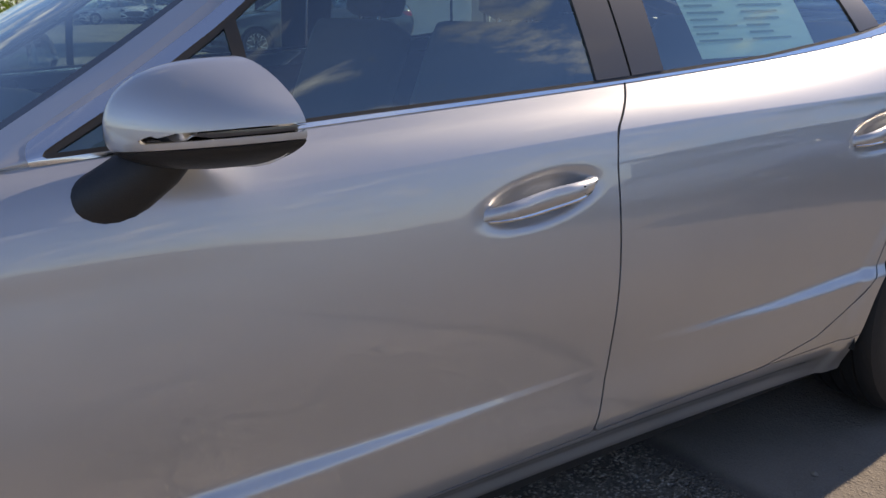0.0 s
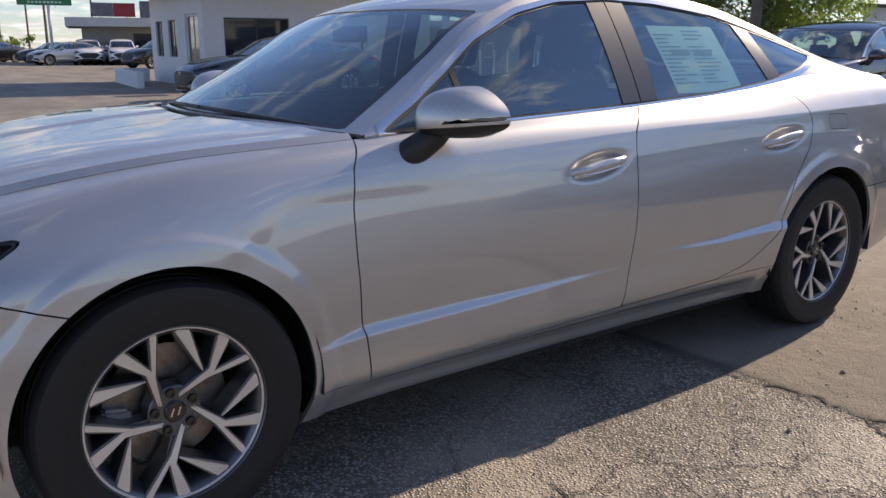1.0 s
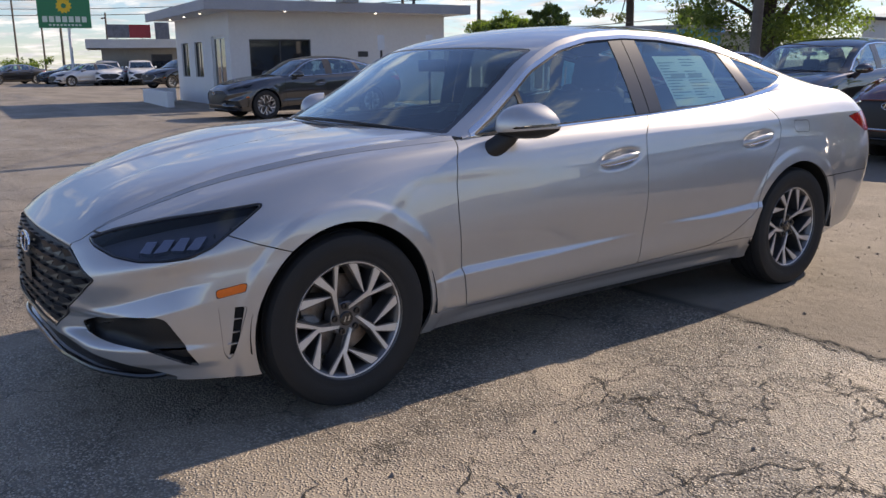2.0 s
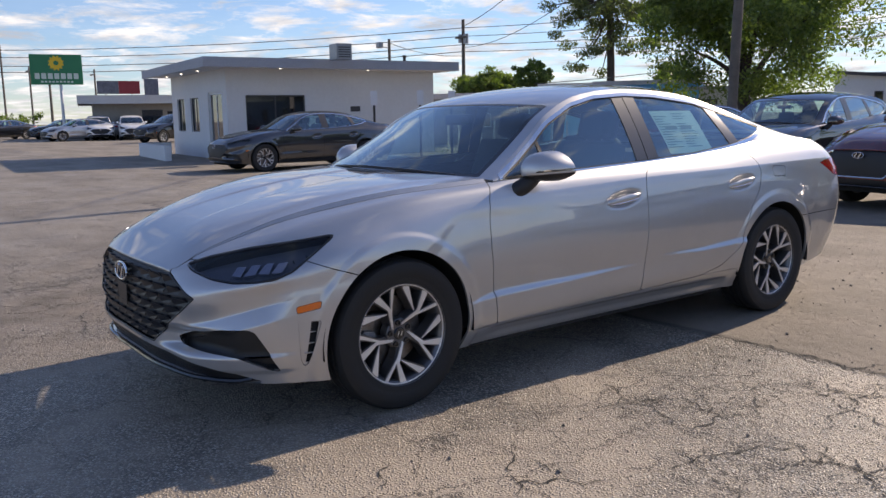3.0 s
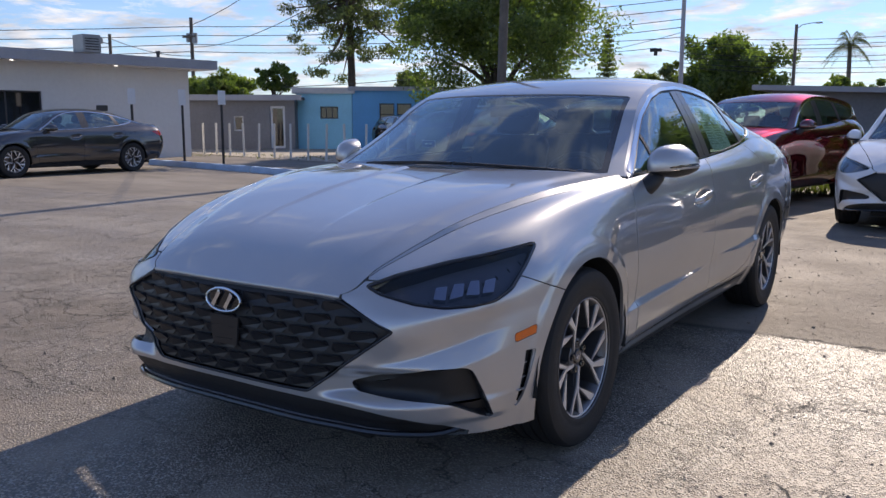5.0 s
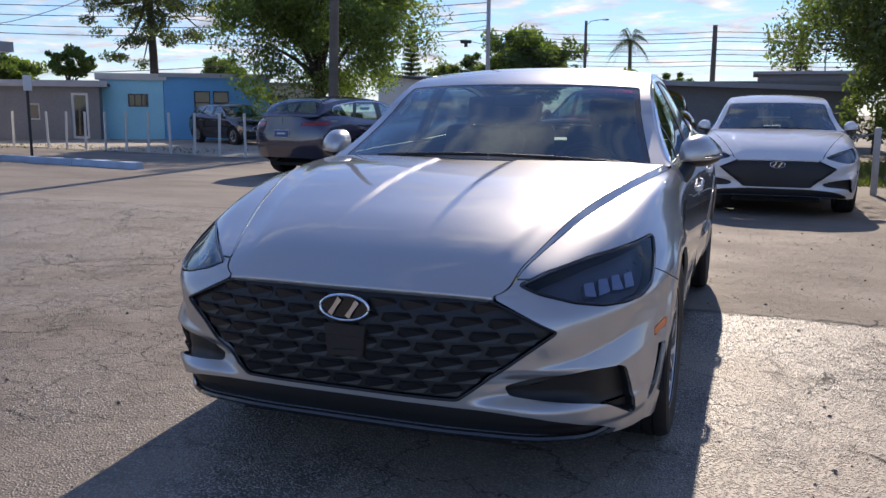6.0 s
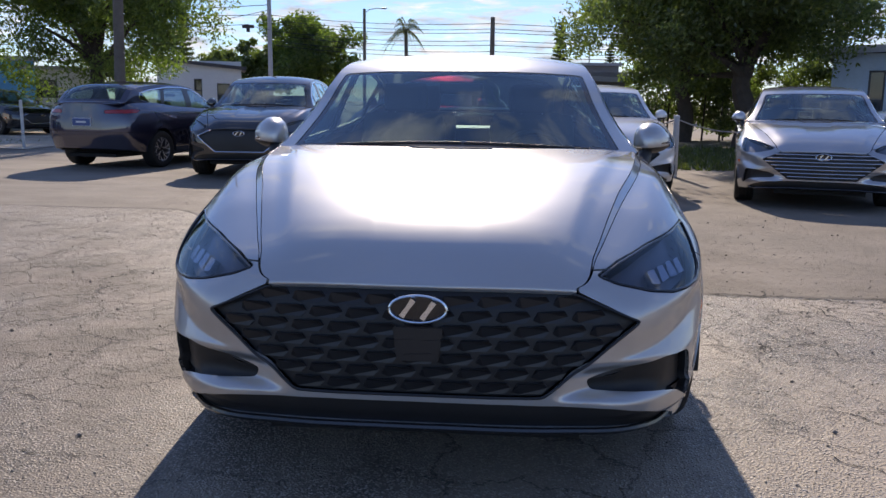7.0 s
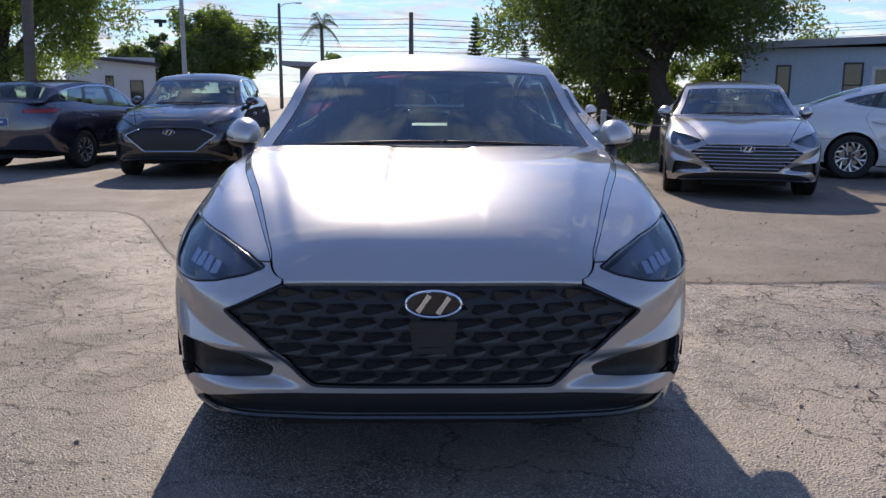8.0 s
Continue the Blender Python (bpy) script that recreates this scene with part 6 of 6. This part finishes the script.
def black_sign_post(x, y, top, plate):
    s = tagged(new("sign_post"), "black steel post with a narrow white sign seen edge-on", "sign post", "black sign posts")
    s.matrix_basis = pose(x, y, 0, 0, 0, 62)
    part("post", tube([(0, 0, 0), (0, 0, top)], .035, 8), MAT["black_post"], s)
    part("sign_plate", boxes((-.10, .10, -.045, -.037, top - .02, top + plate), bevel=.004), MAT["frame_w"], s)


black_sign_post(-17.35, 13.05, 1.62, .42)
black_sign_post(-15.43, 12.79, 1.62, .35)
black_sign_post(-17.3, 11.35, 1.62, .40)

# ---------------------------------------------------------------- poles and wires
def utility_pole(name, x, y, h, r, label, arms=(), lean=0.0, mat="wood", lamp=None, drum=False):
    p = tagged(new(name), label, "pole")
    p.matrix_basis = pose(x, y, 0, 0, lean, 0)
    part("pole", tube([(0, 0, -.2), (0, 0, h * .5), (0, 0, h)], r, 12, taper=r * .72), MAT[mat], p, smooth=True)
    for z, w in arms:
        part("cross_arm", boxes((-w / 2, w / 2, -r - .10, -r - .02, z - .06, z + .06)), MAT["wood"], p)
        for q in (-.45, -.15, .15, .45):
            part("insulator", lathe_z([(.001, z + .16), (.035, z + .15), (.04, z + .10), (.02, z + .06)], 8, (q * w, -r - .06)), MAT["steel"], p)
    if lamp:
        dx, z = lamp
        part("lamp_arm", tube([(0, 0, z - .3), (dx * .3, 0, z + .05), (dx * .8, 0, z + .15), (dx, 0, z + .15)], .035, 6), MAT["steel"], p, smooth=True)
        part("lamp_head", boxes((min(dx, dx * 1.35), max(dx, dx * 1.35), -.12, .12, z + .08, z + .2), bevel=.03), MAT["steel"], p)
    if drum:
        part("transformer", lathe_z([(.001, h - 1.05), (.19, h - 1.05), (.19, h - 1.75), (.001, h - 1.75)], 14, (.32, 0)), MAT["steel"], p, smooth=True)
        part("transformer", lathe_z([(.001, h - 1.05), (.17, h - 1.05), (.17, h - 1.65), (.001, h - 1.65)], 14, (-.32, 0)), MAT["steel"], p, smooth=True)
    return p


utility_pole("utility_pole", -10.06, 18.4, 10.9, .145, "tall weathered wooden pole before the big tree", lean=1.6)
utility_pole("utility_pole", -45.5, 37.0, 8.2, .16, "wooden utility pole with cross arm and grey transformers", ((6.9, 1.3),), drum=True)
utility_pole("utility_pole", -14.9, 49.4, 14.5, .15, "tall pale grey utility pole with cables behind the sheds", mat="roof_edge")
utility_pole("street_lamp", -13.1, 73.5, 9.2, .17, "street lamp with a curved arm above the roofs", lamp=(1.5, 9.1), mat="wood")
utility_pole("utility_pole", -.88, 45.5, 5.85, .17, "short thick dark wooden pole")
utility_pole("utility_pole", 5.2, 52, 5.2, .05, "thin distant steel pole behind the sheds", ((4.9, .6),), mat="steel")
utility_pole("utility_pole", 10.1, 23.6, 5.5, .11, "dark pole with a meter beside the pale blue house")
for _k, (_x, _y, _h) in enumerate(((-92, 8, 9), (-98, 12, 7), (-86, 5, 8), (-104, 16, 10), (-80, 3, 8.5), (-110, 20, 8), (-96, 24, 7))):
    utility_pole("distant_pole", _x, _y, _h, .13, "distant utility pole along the road", ((_h - .6, 2.0),))


def cable(a, b, sag, r=.018):
    A, B = Vector(a), Vector(b)
    pts = [A.lerp(B, q) - Vector((0, 0, sag * 4 * q * (1 - q))) for q in np.linspace(0, 1, 13)]
    tagged(part("overhead_cable", tube(pts, r, 4), MAT["wire"], None), "thin black overhead cable", "cable", "overhead cables")


for _z, _s in ((7.6, .5), (7.0, .5), (6.4, .6), (5.9, .6)):
    cable((-45.5, 37.0, _z), (-100, -12, _z + 1.6), _s + .8, .026)
    cable((-45.5, 37.0, _z), (-14.9, 49.4, _z + 1.0), _s, .022)
cable((-45.5, 37.0, 7.7), (-10.06, 18.4, 10.7), .9, .026)
cable((-45.5, 37.0, 5.6), (-44.7, 29.95, 6.2), .3, .02)
cable((-45.5, 37.0, 6.2), (-10.06, 18.4, 8.0), 1.2, .018)
for _z in (5.2, 5.0, 4.55, 4.3, 3.95, 3.7, 5.5):
    cable((-14.9, 49.4, _z + .8), (-.88, 45.5, _z), .25, .015)
    cable((-.88, 45.5, _z), (36, 60, _z + 1.5), .5, .016)
cable((-14.9, 49.4, 6.3), (-40, 42, 8.0), .8, .02)
cable((-14.9, 49.4, 6.6), (-24, 24, 2.6), .6, .016)
splice = tagged(new("cable_box"), "small black splice box hanging on an overhead cable", "cable box")
part("case", boxes((-14.42, -13.78, 42.43, 42.57, 4.92, 5.10), bevel=.03), MAT["wire"], splice)
part("hanger", boxes((-14.19, -14.01, 42.45, 42.55, 4.72, 4.93), bevel=.02), MAT["wire"], splice)
cable((-14.9, 49.4, 5.4), (-14.1, 42.5, 5.12), .05, .016)
cable((-14.1, 42.5, 5.12), (-24, 30, 4.2), .25, .016)

# ---------------------------------------------------------------- trees
def leaf_cloud(clumps, per, size, spread, flat=1.0):
    """Small leaves, two triangles each, scattered round the clump centres."""
    rng = np.random
    C = np.repeat(np.array(clumps, float), per, axis=0)
    n = len(C)
    off = rng.normal(0, 1, (n, 3))
    off /= np.linalg.norm(off, axis=1, keepdims=True)
    off *= (rng.random(n)**.45)[:, None] * C[:, 3:4] * spread
    off[:, 2] *= flat
    P = C[:, :3] + off
    a = rng.normal(0, 1, (n, 3))
    a /= np.linalg.norm(a, axis=1, keepdims=True)
    b = np.cross(a, rng.normal(0, 1, (n, 3)))
    b /= np.linalg.norm(b, axis=1, keepdims=True)
    s = (size * (.6 + .8 * rng.random(n)))[:, None]
    V = np.stack([P - a * s, P + b * s * .42, P + a * s, P - b * s * .42], 1).reshape(-1, 3)
    F = np.arange(n * 4).reshape(-1, 4)
    return V, F


def tree(name, label, at, trunk_h, trunk_r, crown, clumps, per, size, mat, bark="bark", seed=1, limbs=9, hang=0.0, flat=.8):
    """crown: centre height, radius across, half height. Trunk, limbs out to the clumps, and leaves."""
    random.seed(seed), np.random.seed(seed)
    t = tagged(new(name), label, "tree")
    t.matrix_basis = pose(at[0], at[1], 0)
    zc, R, H = crown
    cl = []
    while len(cl) < clumps:
        v = Vector((random.uniform(-1, 1), random.uniform(-1, 1), random.uniform(-1, 1)))
        q = v.length
        if q > 1 or q < .35:
            continue
        bump = .74 + .62 * noise.noise(v * 2.0 + Vector((seed * 7.1, 0, 0)))
        v = v * bump
        low = hang * R * max(0, v.xy.length - .5)
        cl.append((v.x * R, v.y * R, zc + v.z * H - low, random.uniform(.32, .62) * R * .30))
    V, F = leaf_cloud(cl, per, size, 1.0, flat)
    mesh_object("crown", V, F, mat, t, smooth=False)
    base = [(0, 0, -.1), (trunk_r * .3, 0, trunk_h * .35), (-trunk_r * .4, trunk_r * .3, trunk_h * .7), (0, 0, trunk_h)]
    part("trunk", tube([tuple(p) for p in curve(base, np.linspace(0, 1, 8))], trunk_r, 10, taper=trunk_r * .6), MAT[bark], t, smooth=True)
    for k in range(limbs):
        c = cl[int(k * len(cl) / limbs)]
        z0 = trunk_h * random.uniform(.72, .98)
        m_ = ((c[0]) * .4 + random.uniform(-.2, .2), c[1] * .4, z0 + (c[2] - z0) * .6)
        pts = curve([(0, 0, z0), m_, c[:3]], np.linspace(0, 1, 7))
        part("limb", tube([tuple(p) for p in pts], trunk_r * .42, 6, taper=trunk_r * .08), MAT[bark], t, smooth=True)
    return t


tree("shade_tree", "broad light-green tree behind the parked cars", (-13.6, 24.4), 2.6, .30, (4.7, 5.1, 3.3), 300, 230, .072, MAT["leaf"], seed=3, hang=.15)
tree("pine_tree", "tall open pine with dark clustered needles", (-30.5, 36.2), 9.8, .27, (7.6, 5.0, 4.9), 120, 170, .095, MAT["leaf_pine"], seed=5, limbs=40, flat=.55)
tree("oak_tree", "large dark spreading tree shading the fence", (6.5, 20.0), 2.4, .34, (4.5, 5.3, 3.5), 360, 250, .064, MAT["leaf_dark"], seed=6, limbs=16, hang=.05)
tree("oak_tree", "large dark spreading tree shading the fence", (5.6, 23.5), 2.4, .28, (4.2, 4.0, 3.4), 190, 230, .062, MAT["leaf_dark"], seed=7, limbs=10, hang=.2)
tree("far_tree", "dense rounded green tree behind the sheds", (-20.4, 82), 3.0, .45, (5.6, 6.4, 4.4), 210, 130, .20, MAT["leaf"], seed=8)
tree("far_tree", "dense rounded green tree behind the sheds", (-27.4, 82), 2.4, .40, (3.9, 5.4, 3.2), 130, 120, .20, MAT["leaf_dark"], seed=9)
tree("far_tree", "low green tree behind the office", (-43.0, 37.2), 2.0, .2, (3.3, 3.2, 1.5), 110, 110, .13, MAT["leaf"], seed=10)
tree("far_tree", "small green tree behind the grey house", (-29.2, 28.6), 2.2, .14, (3.2, 1.4, 1.0), 50, 110, .09, MAT["leaf"], seed=11)
tree("far_tree", "dark rounded tree behind the blue house", (-27.5, 38.5), 2.2, .2, (2.9, 2.3, 1.4), 90, 110, .11, MAT["leaf_dark"], seed=12)
tree("far_tree", "low green tree below the palm", (-5.2, 47), 1.5, .15, (2.7, 1.8, 1.0), 60, 110, .10, MAT["leaf"], seed=13)
tree("far_tree", "low green tree below the palm", (-2.9, 48), 1.5, .15, (2.5, 1.5, .9), 50, 110, .10, MAT["leaf"], seed=14)
tree("far_tree", "low green tree beside the sheds", (11, 50), 1.5, .15, (2.9, 2.6, 1.3), 70, 110, .11, MAT["leaf_dark"], seed=15)


def norfolk(at, h, seed):
    random.seed(seed), np.random.seed(seed)
    t = tagged(new("norfolk_pine"), "tall narrow pine with level tiers of branches", "tree")
    t.matrix_basis = pose(at[0], at[1], 0)
    k_ = h / 8
    part("trunk", tube([(0, 0, -.1), (0, 0, h * .5), (0, 0, h)], .13 * k_, 8, taper=.02), MAT["bark"], t, smooth=True)
    cl = []
    z = h * .22
    while z < h * .98:
        r = ((h - z) * .17 + .14) * random.uniform(.8, 1.12)
        for k in range(6):
            a = k * math.tau / 6 + z
            for q in (.3, .55, .8, 1.0):
                cl.append((r * q * math.cos(a), r * q * math.sin(a), z + q * r * .22, .20 * k_))
        z += .36 * k_
    V, F = leaf_cloud(cl, 24, .080 * k_, 1.0, .7)
    mesh_object("crown", V, F, MAT["leaf_pine"], t, smooth=False)


norfolk((8.6, 146.8), 15.4, 21)
norfolk((17.2, 146.0), 11.4, 22)
norfolk((-32.0, 78.4), 10.7, 23)


def palm(at, h, seed, size=1.0):
    random.seed(seed), np.random.seed(seed)
    t = tagged(new("palm_tree"), "palm with drooping feathered fronds above the sheds", "tree")
    t.matrix_basis = pose(at[0], at[1], 0)
    part("trunk", tube([tuple(p) for p in curve([(0, 0, -.1), (.12, 0, h * .4), (.05, 0, h)], np.linspace(0, 1, 9))], .16 * size, 10, taper=.11 * size), MAT["palm_bark"], t, smooth=True)
    for k in range(24):
        a = k * 2.4
        rise = random.uniform(-.4, 1.9)
        L_ = random.uniform(1.5, 2.0) * size
        V, F = [], []
        spine = []
        for q in np.linspace(0, 1, 10):
            d = L_ * (q - .12 * q * q) * math.cos(rise * .6)
            spine.append(Vector((d * math.cos(a), d * math.sin(a), h + L_ * (rise * q * .80 - (.95 + .25 * rise) * q * q * .85))))
        side = Vector((-math.sin(a), math.cos(a), 0))
        for i, p in enumerate(spine):
            n_ = 3 if 0 < i < 9 else 1
            for j in range(n_):
                pp = p.lerp(spine[min(i + 1, 9)], j / n_)
                ln = size * .42 * math.sin(min(1, (i + j / n_) / 9 + .12) * math.pi)**.6 + .05 * size
                for s in (-1, 1):
                    b = len(V)
                    tip = pp + side * s * ln * .75 + Vector((0, 0, -ln * .75)) + Vector((math.cos(a), math.sin(a), 0)) * ln * .35
                    V += [pp + Vector((0, 0, .02)), pp + Vector((math.cos(a), math.sin(a), 0)) * .05, tip]
                    F.append((b, b + 1, b + 2))
        for i in range(9):
            b = len(V)
            V += [spine[i] + side * .018, spine[i] - side * .018, spine[i + 1] - side * .012, spine[i + 1] + side * .012]
            F.append((b, b + 1, b + 2, b + 3))
        mesh_object("frond", V, F, MAT["leaf_palm"], t, smooth=False)


palm((-12.2, 96.1), 9.3, 31, 1.75)
for _k, (_x, _y, _h) in enumerate(((-90, 10.5, 7), (-88, 7, 6.2), (-100, 9, 8), (-95, 19, 7))):
    palm((_x, _y), _h, 40 + _k)
random.seed(5), np.random.seed(5)


def shrubs(name, label, spots, per, size, mat):
    """A loose row of bushes: stems and small leaves."""
    b = tagged(new(name), label, "hedge")
    cl = []
    for x, y, z, r in spots:
        for _ in range(9):
            cl.append((x + random.uniform(-r, r), y + random.uniform(-r, r), max(.15, z * random.uniform(.2, 1.1)), r * .55))
    V, F = leaf_cloud(cl, per, size, 1.0, .9)
    V[:, 2] = np.maximum(V[:, 2], .01)
    mesh_object("foliage", V, F, mat, b, smooth=False)
    for x, y, z, r in spots:
        part("stem", tube([(x, y, -.05), (x + .05, y, z * .6)], .035, 6, taper=.015), MAT["bark"], b)


# added backdrop: these bushes stand in for deep shade below the oak crowns
shrubs("hedge", "dark overgrown hedge in the shade of the trees", [(4.6 + k * .45 + random.uniform(-.2, .2), 24.6 + random.uniform(-.5, .5), random.uniform(1.9, 2.9), .7) for k in range(15)], 190, .075, MAT["leaf_dark"])
shrubs("hedge", "dry pale brush beside the road", [(-78 + random.uniform(-4, 4), 1 + k * 1.4, random.uniform(.8, 1.8), .9) for k in range(10)], 40, .16, MAT["leaf"])


def grass_patch(x0, x1, y0, y1, count, h):
    xs, ys = np.random.uniform(x0, x1, count), np.random.uniform(y0, y1, count)
    V, F = [], []
    for x, y in zip(xs, ys):
        a = random.uniform(0, math.tau)
        hh = h * random.uniform(.4, 1.2)
        dx, dy = math.cos(a) * .02, math.sin(a) * .02
        b = len(V)
        V += [(x - dx, y - dy, 0), (x + dx, y + dy, 0), (x + random.uniform(-.06, .06), y + random.uniform(-.06, .06), hh)]
        F.append((b, b + 1, b + 2))
    tagged(mesh_object("grass", V, F, MAT["grass"], smooth=False), "rough green grass beyond the chain fence", "grass", kind="stuff")


grass_patch(-1, 14, 12.0, 19.5, 16000, .13)
grass_patch(-24, -12, 15.6, 18, 500, .07)


def sandy_strip():
    """The pale swept strip between the post row and the houses."""
    bm = bmesh.new()
    front = [(-27.5, 18.45), (-24.0, 17.72), (-20.5, 16.86), (-17.0, 16.10), (-13.5, 15.22), (-10.4, 14.55)]
    back = [(-26.6, 20.6), (-24.2, 21.6), (-21.2, 23.2), (-18.2, 24.4), (-15.0, 24.8), (-10.9, 22.0)]
    rows = [[bm.verts.new((a[0] + (b[0] - a[0]) * q, a[1] + (b[1] - a[1]) * q + random.uniform(-.06, .06), .012)) for a, b in zip(front, back)] for q in (0, .33, .66, 1)]
    for p, q in zip(rows, rows[1:]):
        for k in range(5):
            bm.faces.new((p[k], p[k + 1], q[k + 1], q[k]))
    tagged(part("pavement", bm, MAT["dirt"], None), "pale sandy strip between the post row and the houses", "pavement", kind="structure")


sandy_strip()


def cracks(paths):
    """Open cracks a few millimetres wide: jagged ribbons with side branches."""
    V, F = [], []

    def run(x, y, a, n, wide, depth):
        prev, way = None, a
        for i in range(n):
            w = wide * random.uniform(.15, 1.5) * min(1, 4 * min(i + 1, n - i) / n)
            s = (math.cos(a + math.pi / 2) * w, math.sin(a + math.pi / 2) * w)
            b = len(V)
            V.extend([(x + s[0], y + s[1], .0035), (x - s[0], y - s[1], .0035)])
            if prev is not None:
                F.append((prev, prev + 1, b + 1, b))
            prev = b
            a = way + random.uniform(-.85, .85)
            way += random.uniform(-.10, .10)
            x += math.cos(a) * .026
            y += math.sin(a) * .026
            if depth and random.random() < .055:
                run(x, y, way + random.choice((-1, 1)) * random.uniform(.6, 1.5), random.randint(5, 16), wide * .7, depth - 1)

    for x, y, a, n in paths:
        run(x, y, a, n, .0034, 1)
    for _ in range(26):                                    # the broken patch beside the overlay's edge
        run(random.uniform(1.5, 3.6), random.uniform(.7, 1.95), random.uniform(0, math.tau), random.randint(12, 40), .0036, 1)
    for _ in range(14):                                    # older breaks across the car
        run(random.uniform(-4.2, -1.3), random.uniform(-1.6, 2.6), random.uniform(-.5, .5), random.randint(16, 46), .0028, 1)
    for k in range(7):                                     # along the edge itself
        run(1.0 + k * .5, 2.04 + random.uniform(-.04, .02), random.uniform(-.1, .1), 22, .0075, 1)
    tagged(mesh_object("asphalt_cracks", V, F, MAT["crack"], smooth=False), "fine open cracks winding over the asphalt", "crack", kind="stuff")


def pebbles(count):
    V, F = [], []
    for _ in range(count):
        x, y = random.uniform(-4.5, 4.2), random.uniform(-2.6, 6)
        r = random.uniform(.002, .0065) if random.random() < .95 else random.uniform(.008, .014)
        b = len(V)
        V += [(x + r, y, r * .3), (x, y + r * .8, r * .35), (x - r, y, r * .3), (x, y - r * .9, r * .35), (x, y, r), (x, y, -.001)]
        F += [(b, b + 1, b + 4), (b + 1, b + 2, b + 4), (b + 2, b + 3, b + 4), (b + 3, b, b + 4), (b + 1, b, b + 5), (b + 2, b + 1, b + 5), (b + 3, b + 2, b + 5), (b, b + 3, b + 5)]
    tagged(mesh_object("loose_grit", V, F, material("grit", (.21, .185, .155), .85, spots=.6, scale=3), smooth=False), "loose grit scattered over the asphalt", "gravel", kind="stuff")


cracks([(1.12, .95, .15, 34), (1.9, .55, -.3, 30), (2.2, 1.3, .2, 26), (1.5, .1, -.8, 22), (1.7, 1.5, .4, 20), (2.6, .7, 1.2, 24), (1.4, .6, 1.3, 18), (2.9, 1.6, 2.6, 30),
        (-1.3, -.7, 3.1, 40), (-2.2, .2, 2.6, 30), (-1.9, 1.1, 3.3, 34), (-3.2, -.2, 2.2, 40), (-4.2, 1.6, .4, 50), (-1.6, -1.4, 2.9, 26), (-2.9, 3.2, .2, 50), (-5, 4.5, .1, 60), (1.3, -.4, -.5, 24), (1.75, -.2, 1.2, 20), (2.4, .1, .2, 26), (-6.5, 2.4, .35, 70)])
pebbles(3800)

# ---------------------------------------------------------------- the cars
hero = build_car(SEDAN, SILVER, "silver_sedan", "silver metallic sedan with black grille and machined alloy wheels", M, sticker=True)

DARK_GREY = car_paint("dark_grey_paint", (.050, .050, .054), .75, .32)
NAVY = car_paint("blue_grey_paint", (.045, .044, .075), .6, .3)
BLACK = car_paint("black_paint", (.016, .016, .019), .5, .28)
MAROON = car_paint("maroon_paint", (.115, .008, .014), .55, .3)
WHITE = car_paint("white_paint", (.78, .78, .78), .0, .4)
PALE = car_paint("pale_silver_paint", (.52, .52, .53), .8, .32)


def repaint(car, old, paint):
    for o in car.children_recursive:
        if o.type == "MESH" and o.data.materials and o.data.materials[0] == old:
            o.material_slots[0].link = "OBJECT"
            o.material_slots[0].material = paint


sedan_low = build_car(SEDAN, DARK_GREY, "parked_sedan", "dark grey sedan parked before the white office", M, 150, 34, False)
sedan_low.matrix_basis = pose(-15.7, 6.66, 0, 0, 0, 0)
sedan_bars = build_car(SEDAN, PALE, "parked_sedan", "pale silver sedan with a bright chrome-barred grille", M, 150, 34, False, "bars")
sedan_bars.matrix_basis = pose(3.97, 7.33, 0, 0, 0, -14.5)
suv_low = build_car(SUV, MAROON, "parked_suv", "maroon sport utility car parked behind the silver sedan", M, 150, 34, False, "none")
suv_low.matrix_basis = pose(-1.28, 9.42, 0, 0, 0, -12)


def parked(src, old, paint, label, at, turn, size=(1, 1, 1)):
    c = copy_thing(src, pose(at[0], at[1], 0, 0, 0, turn) @ Matrix.Diagonal((*size, 1)))
    repaint(c, old, paint)
    tagged(c, label, "car", "cars parked in the lot")
    return c


for _c in (sedan_low, sedan_bars, suv_low):
    _c["group"] = "cars parked in the lot"
parked(sedan_low, DARK_GREY, WHITE, "white sedan with a wide dark grille parked in the lot", (1.46, 8.1), 0)
parked(sedan_low, DARK_GREY, WHITE, "white sedan parked side-on beside the pale blue house", (9.35, 9.15), 72)
parked(suv_low, MAROON, BLACK, "black sport utility car with a chrome-edged grille", (-3.72, 9.62), 3, (1, 1, .965))
utility_car = parked(suv_low, MAROON, NAVY, "dark blue-grey compact utility car parked facing the houses", (-6.0, 13.3), 169, (.96, .95, .89))
_plate = part("dealer_plate", boxes((-.17, .17, 3.640, 3.652, .80, .93), bevel=.006), MAT["plate"], utility_car, "blue plate with a white border")
part("plate_border", boxes((-.18, .18, 3.615, 3.641, .79, .94), bevel=.003), MAT["frame_w"], utility_car, "white plate border")
part("plate_bar", boxes((-.10, .10, 3.650, 3.655, .85, .885)), MAT["frame_w"], utility_car)
parked(suv_low, MAROON, BLACK, "black utility car parked before the blue house", (-14.6, 21.6), 62, (1, 1, .86))
parked(suv_low, MAROON, WHITE, "white utility truck in the far lot", (-54.2, 13.2), 78)
parked(suv_low, MAROON, WHITE, "white utility car in the far lot", (-53.0, 15.0), 78)
parked(suv_low, MAROON, BLACK, "black utility car beside the office", (-44.0, 13.4), 20)
parked(sedan_low, DARK_GREY, PALE, "silver sedan in the far lot", (-54.5, 10.6), 10)
parked(sedan_low, DARK_GREY, BLACK, "black sedan in the far lot", (-63.0, 11.4), 5)
parked(sedan_low, DARK_GREY, DARK_GREY, "dark sedan in the far lot", (-66.0, 8.0), 20)
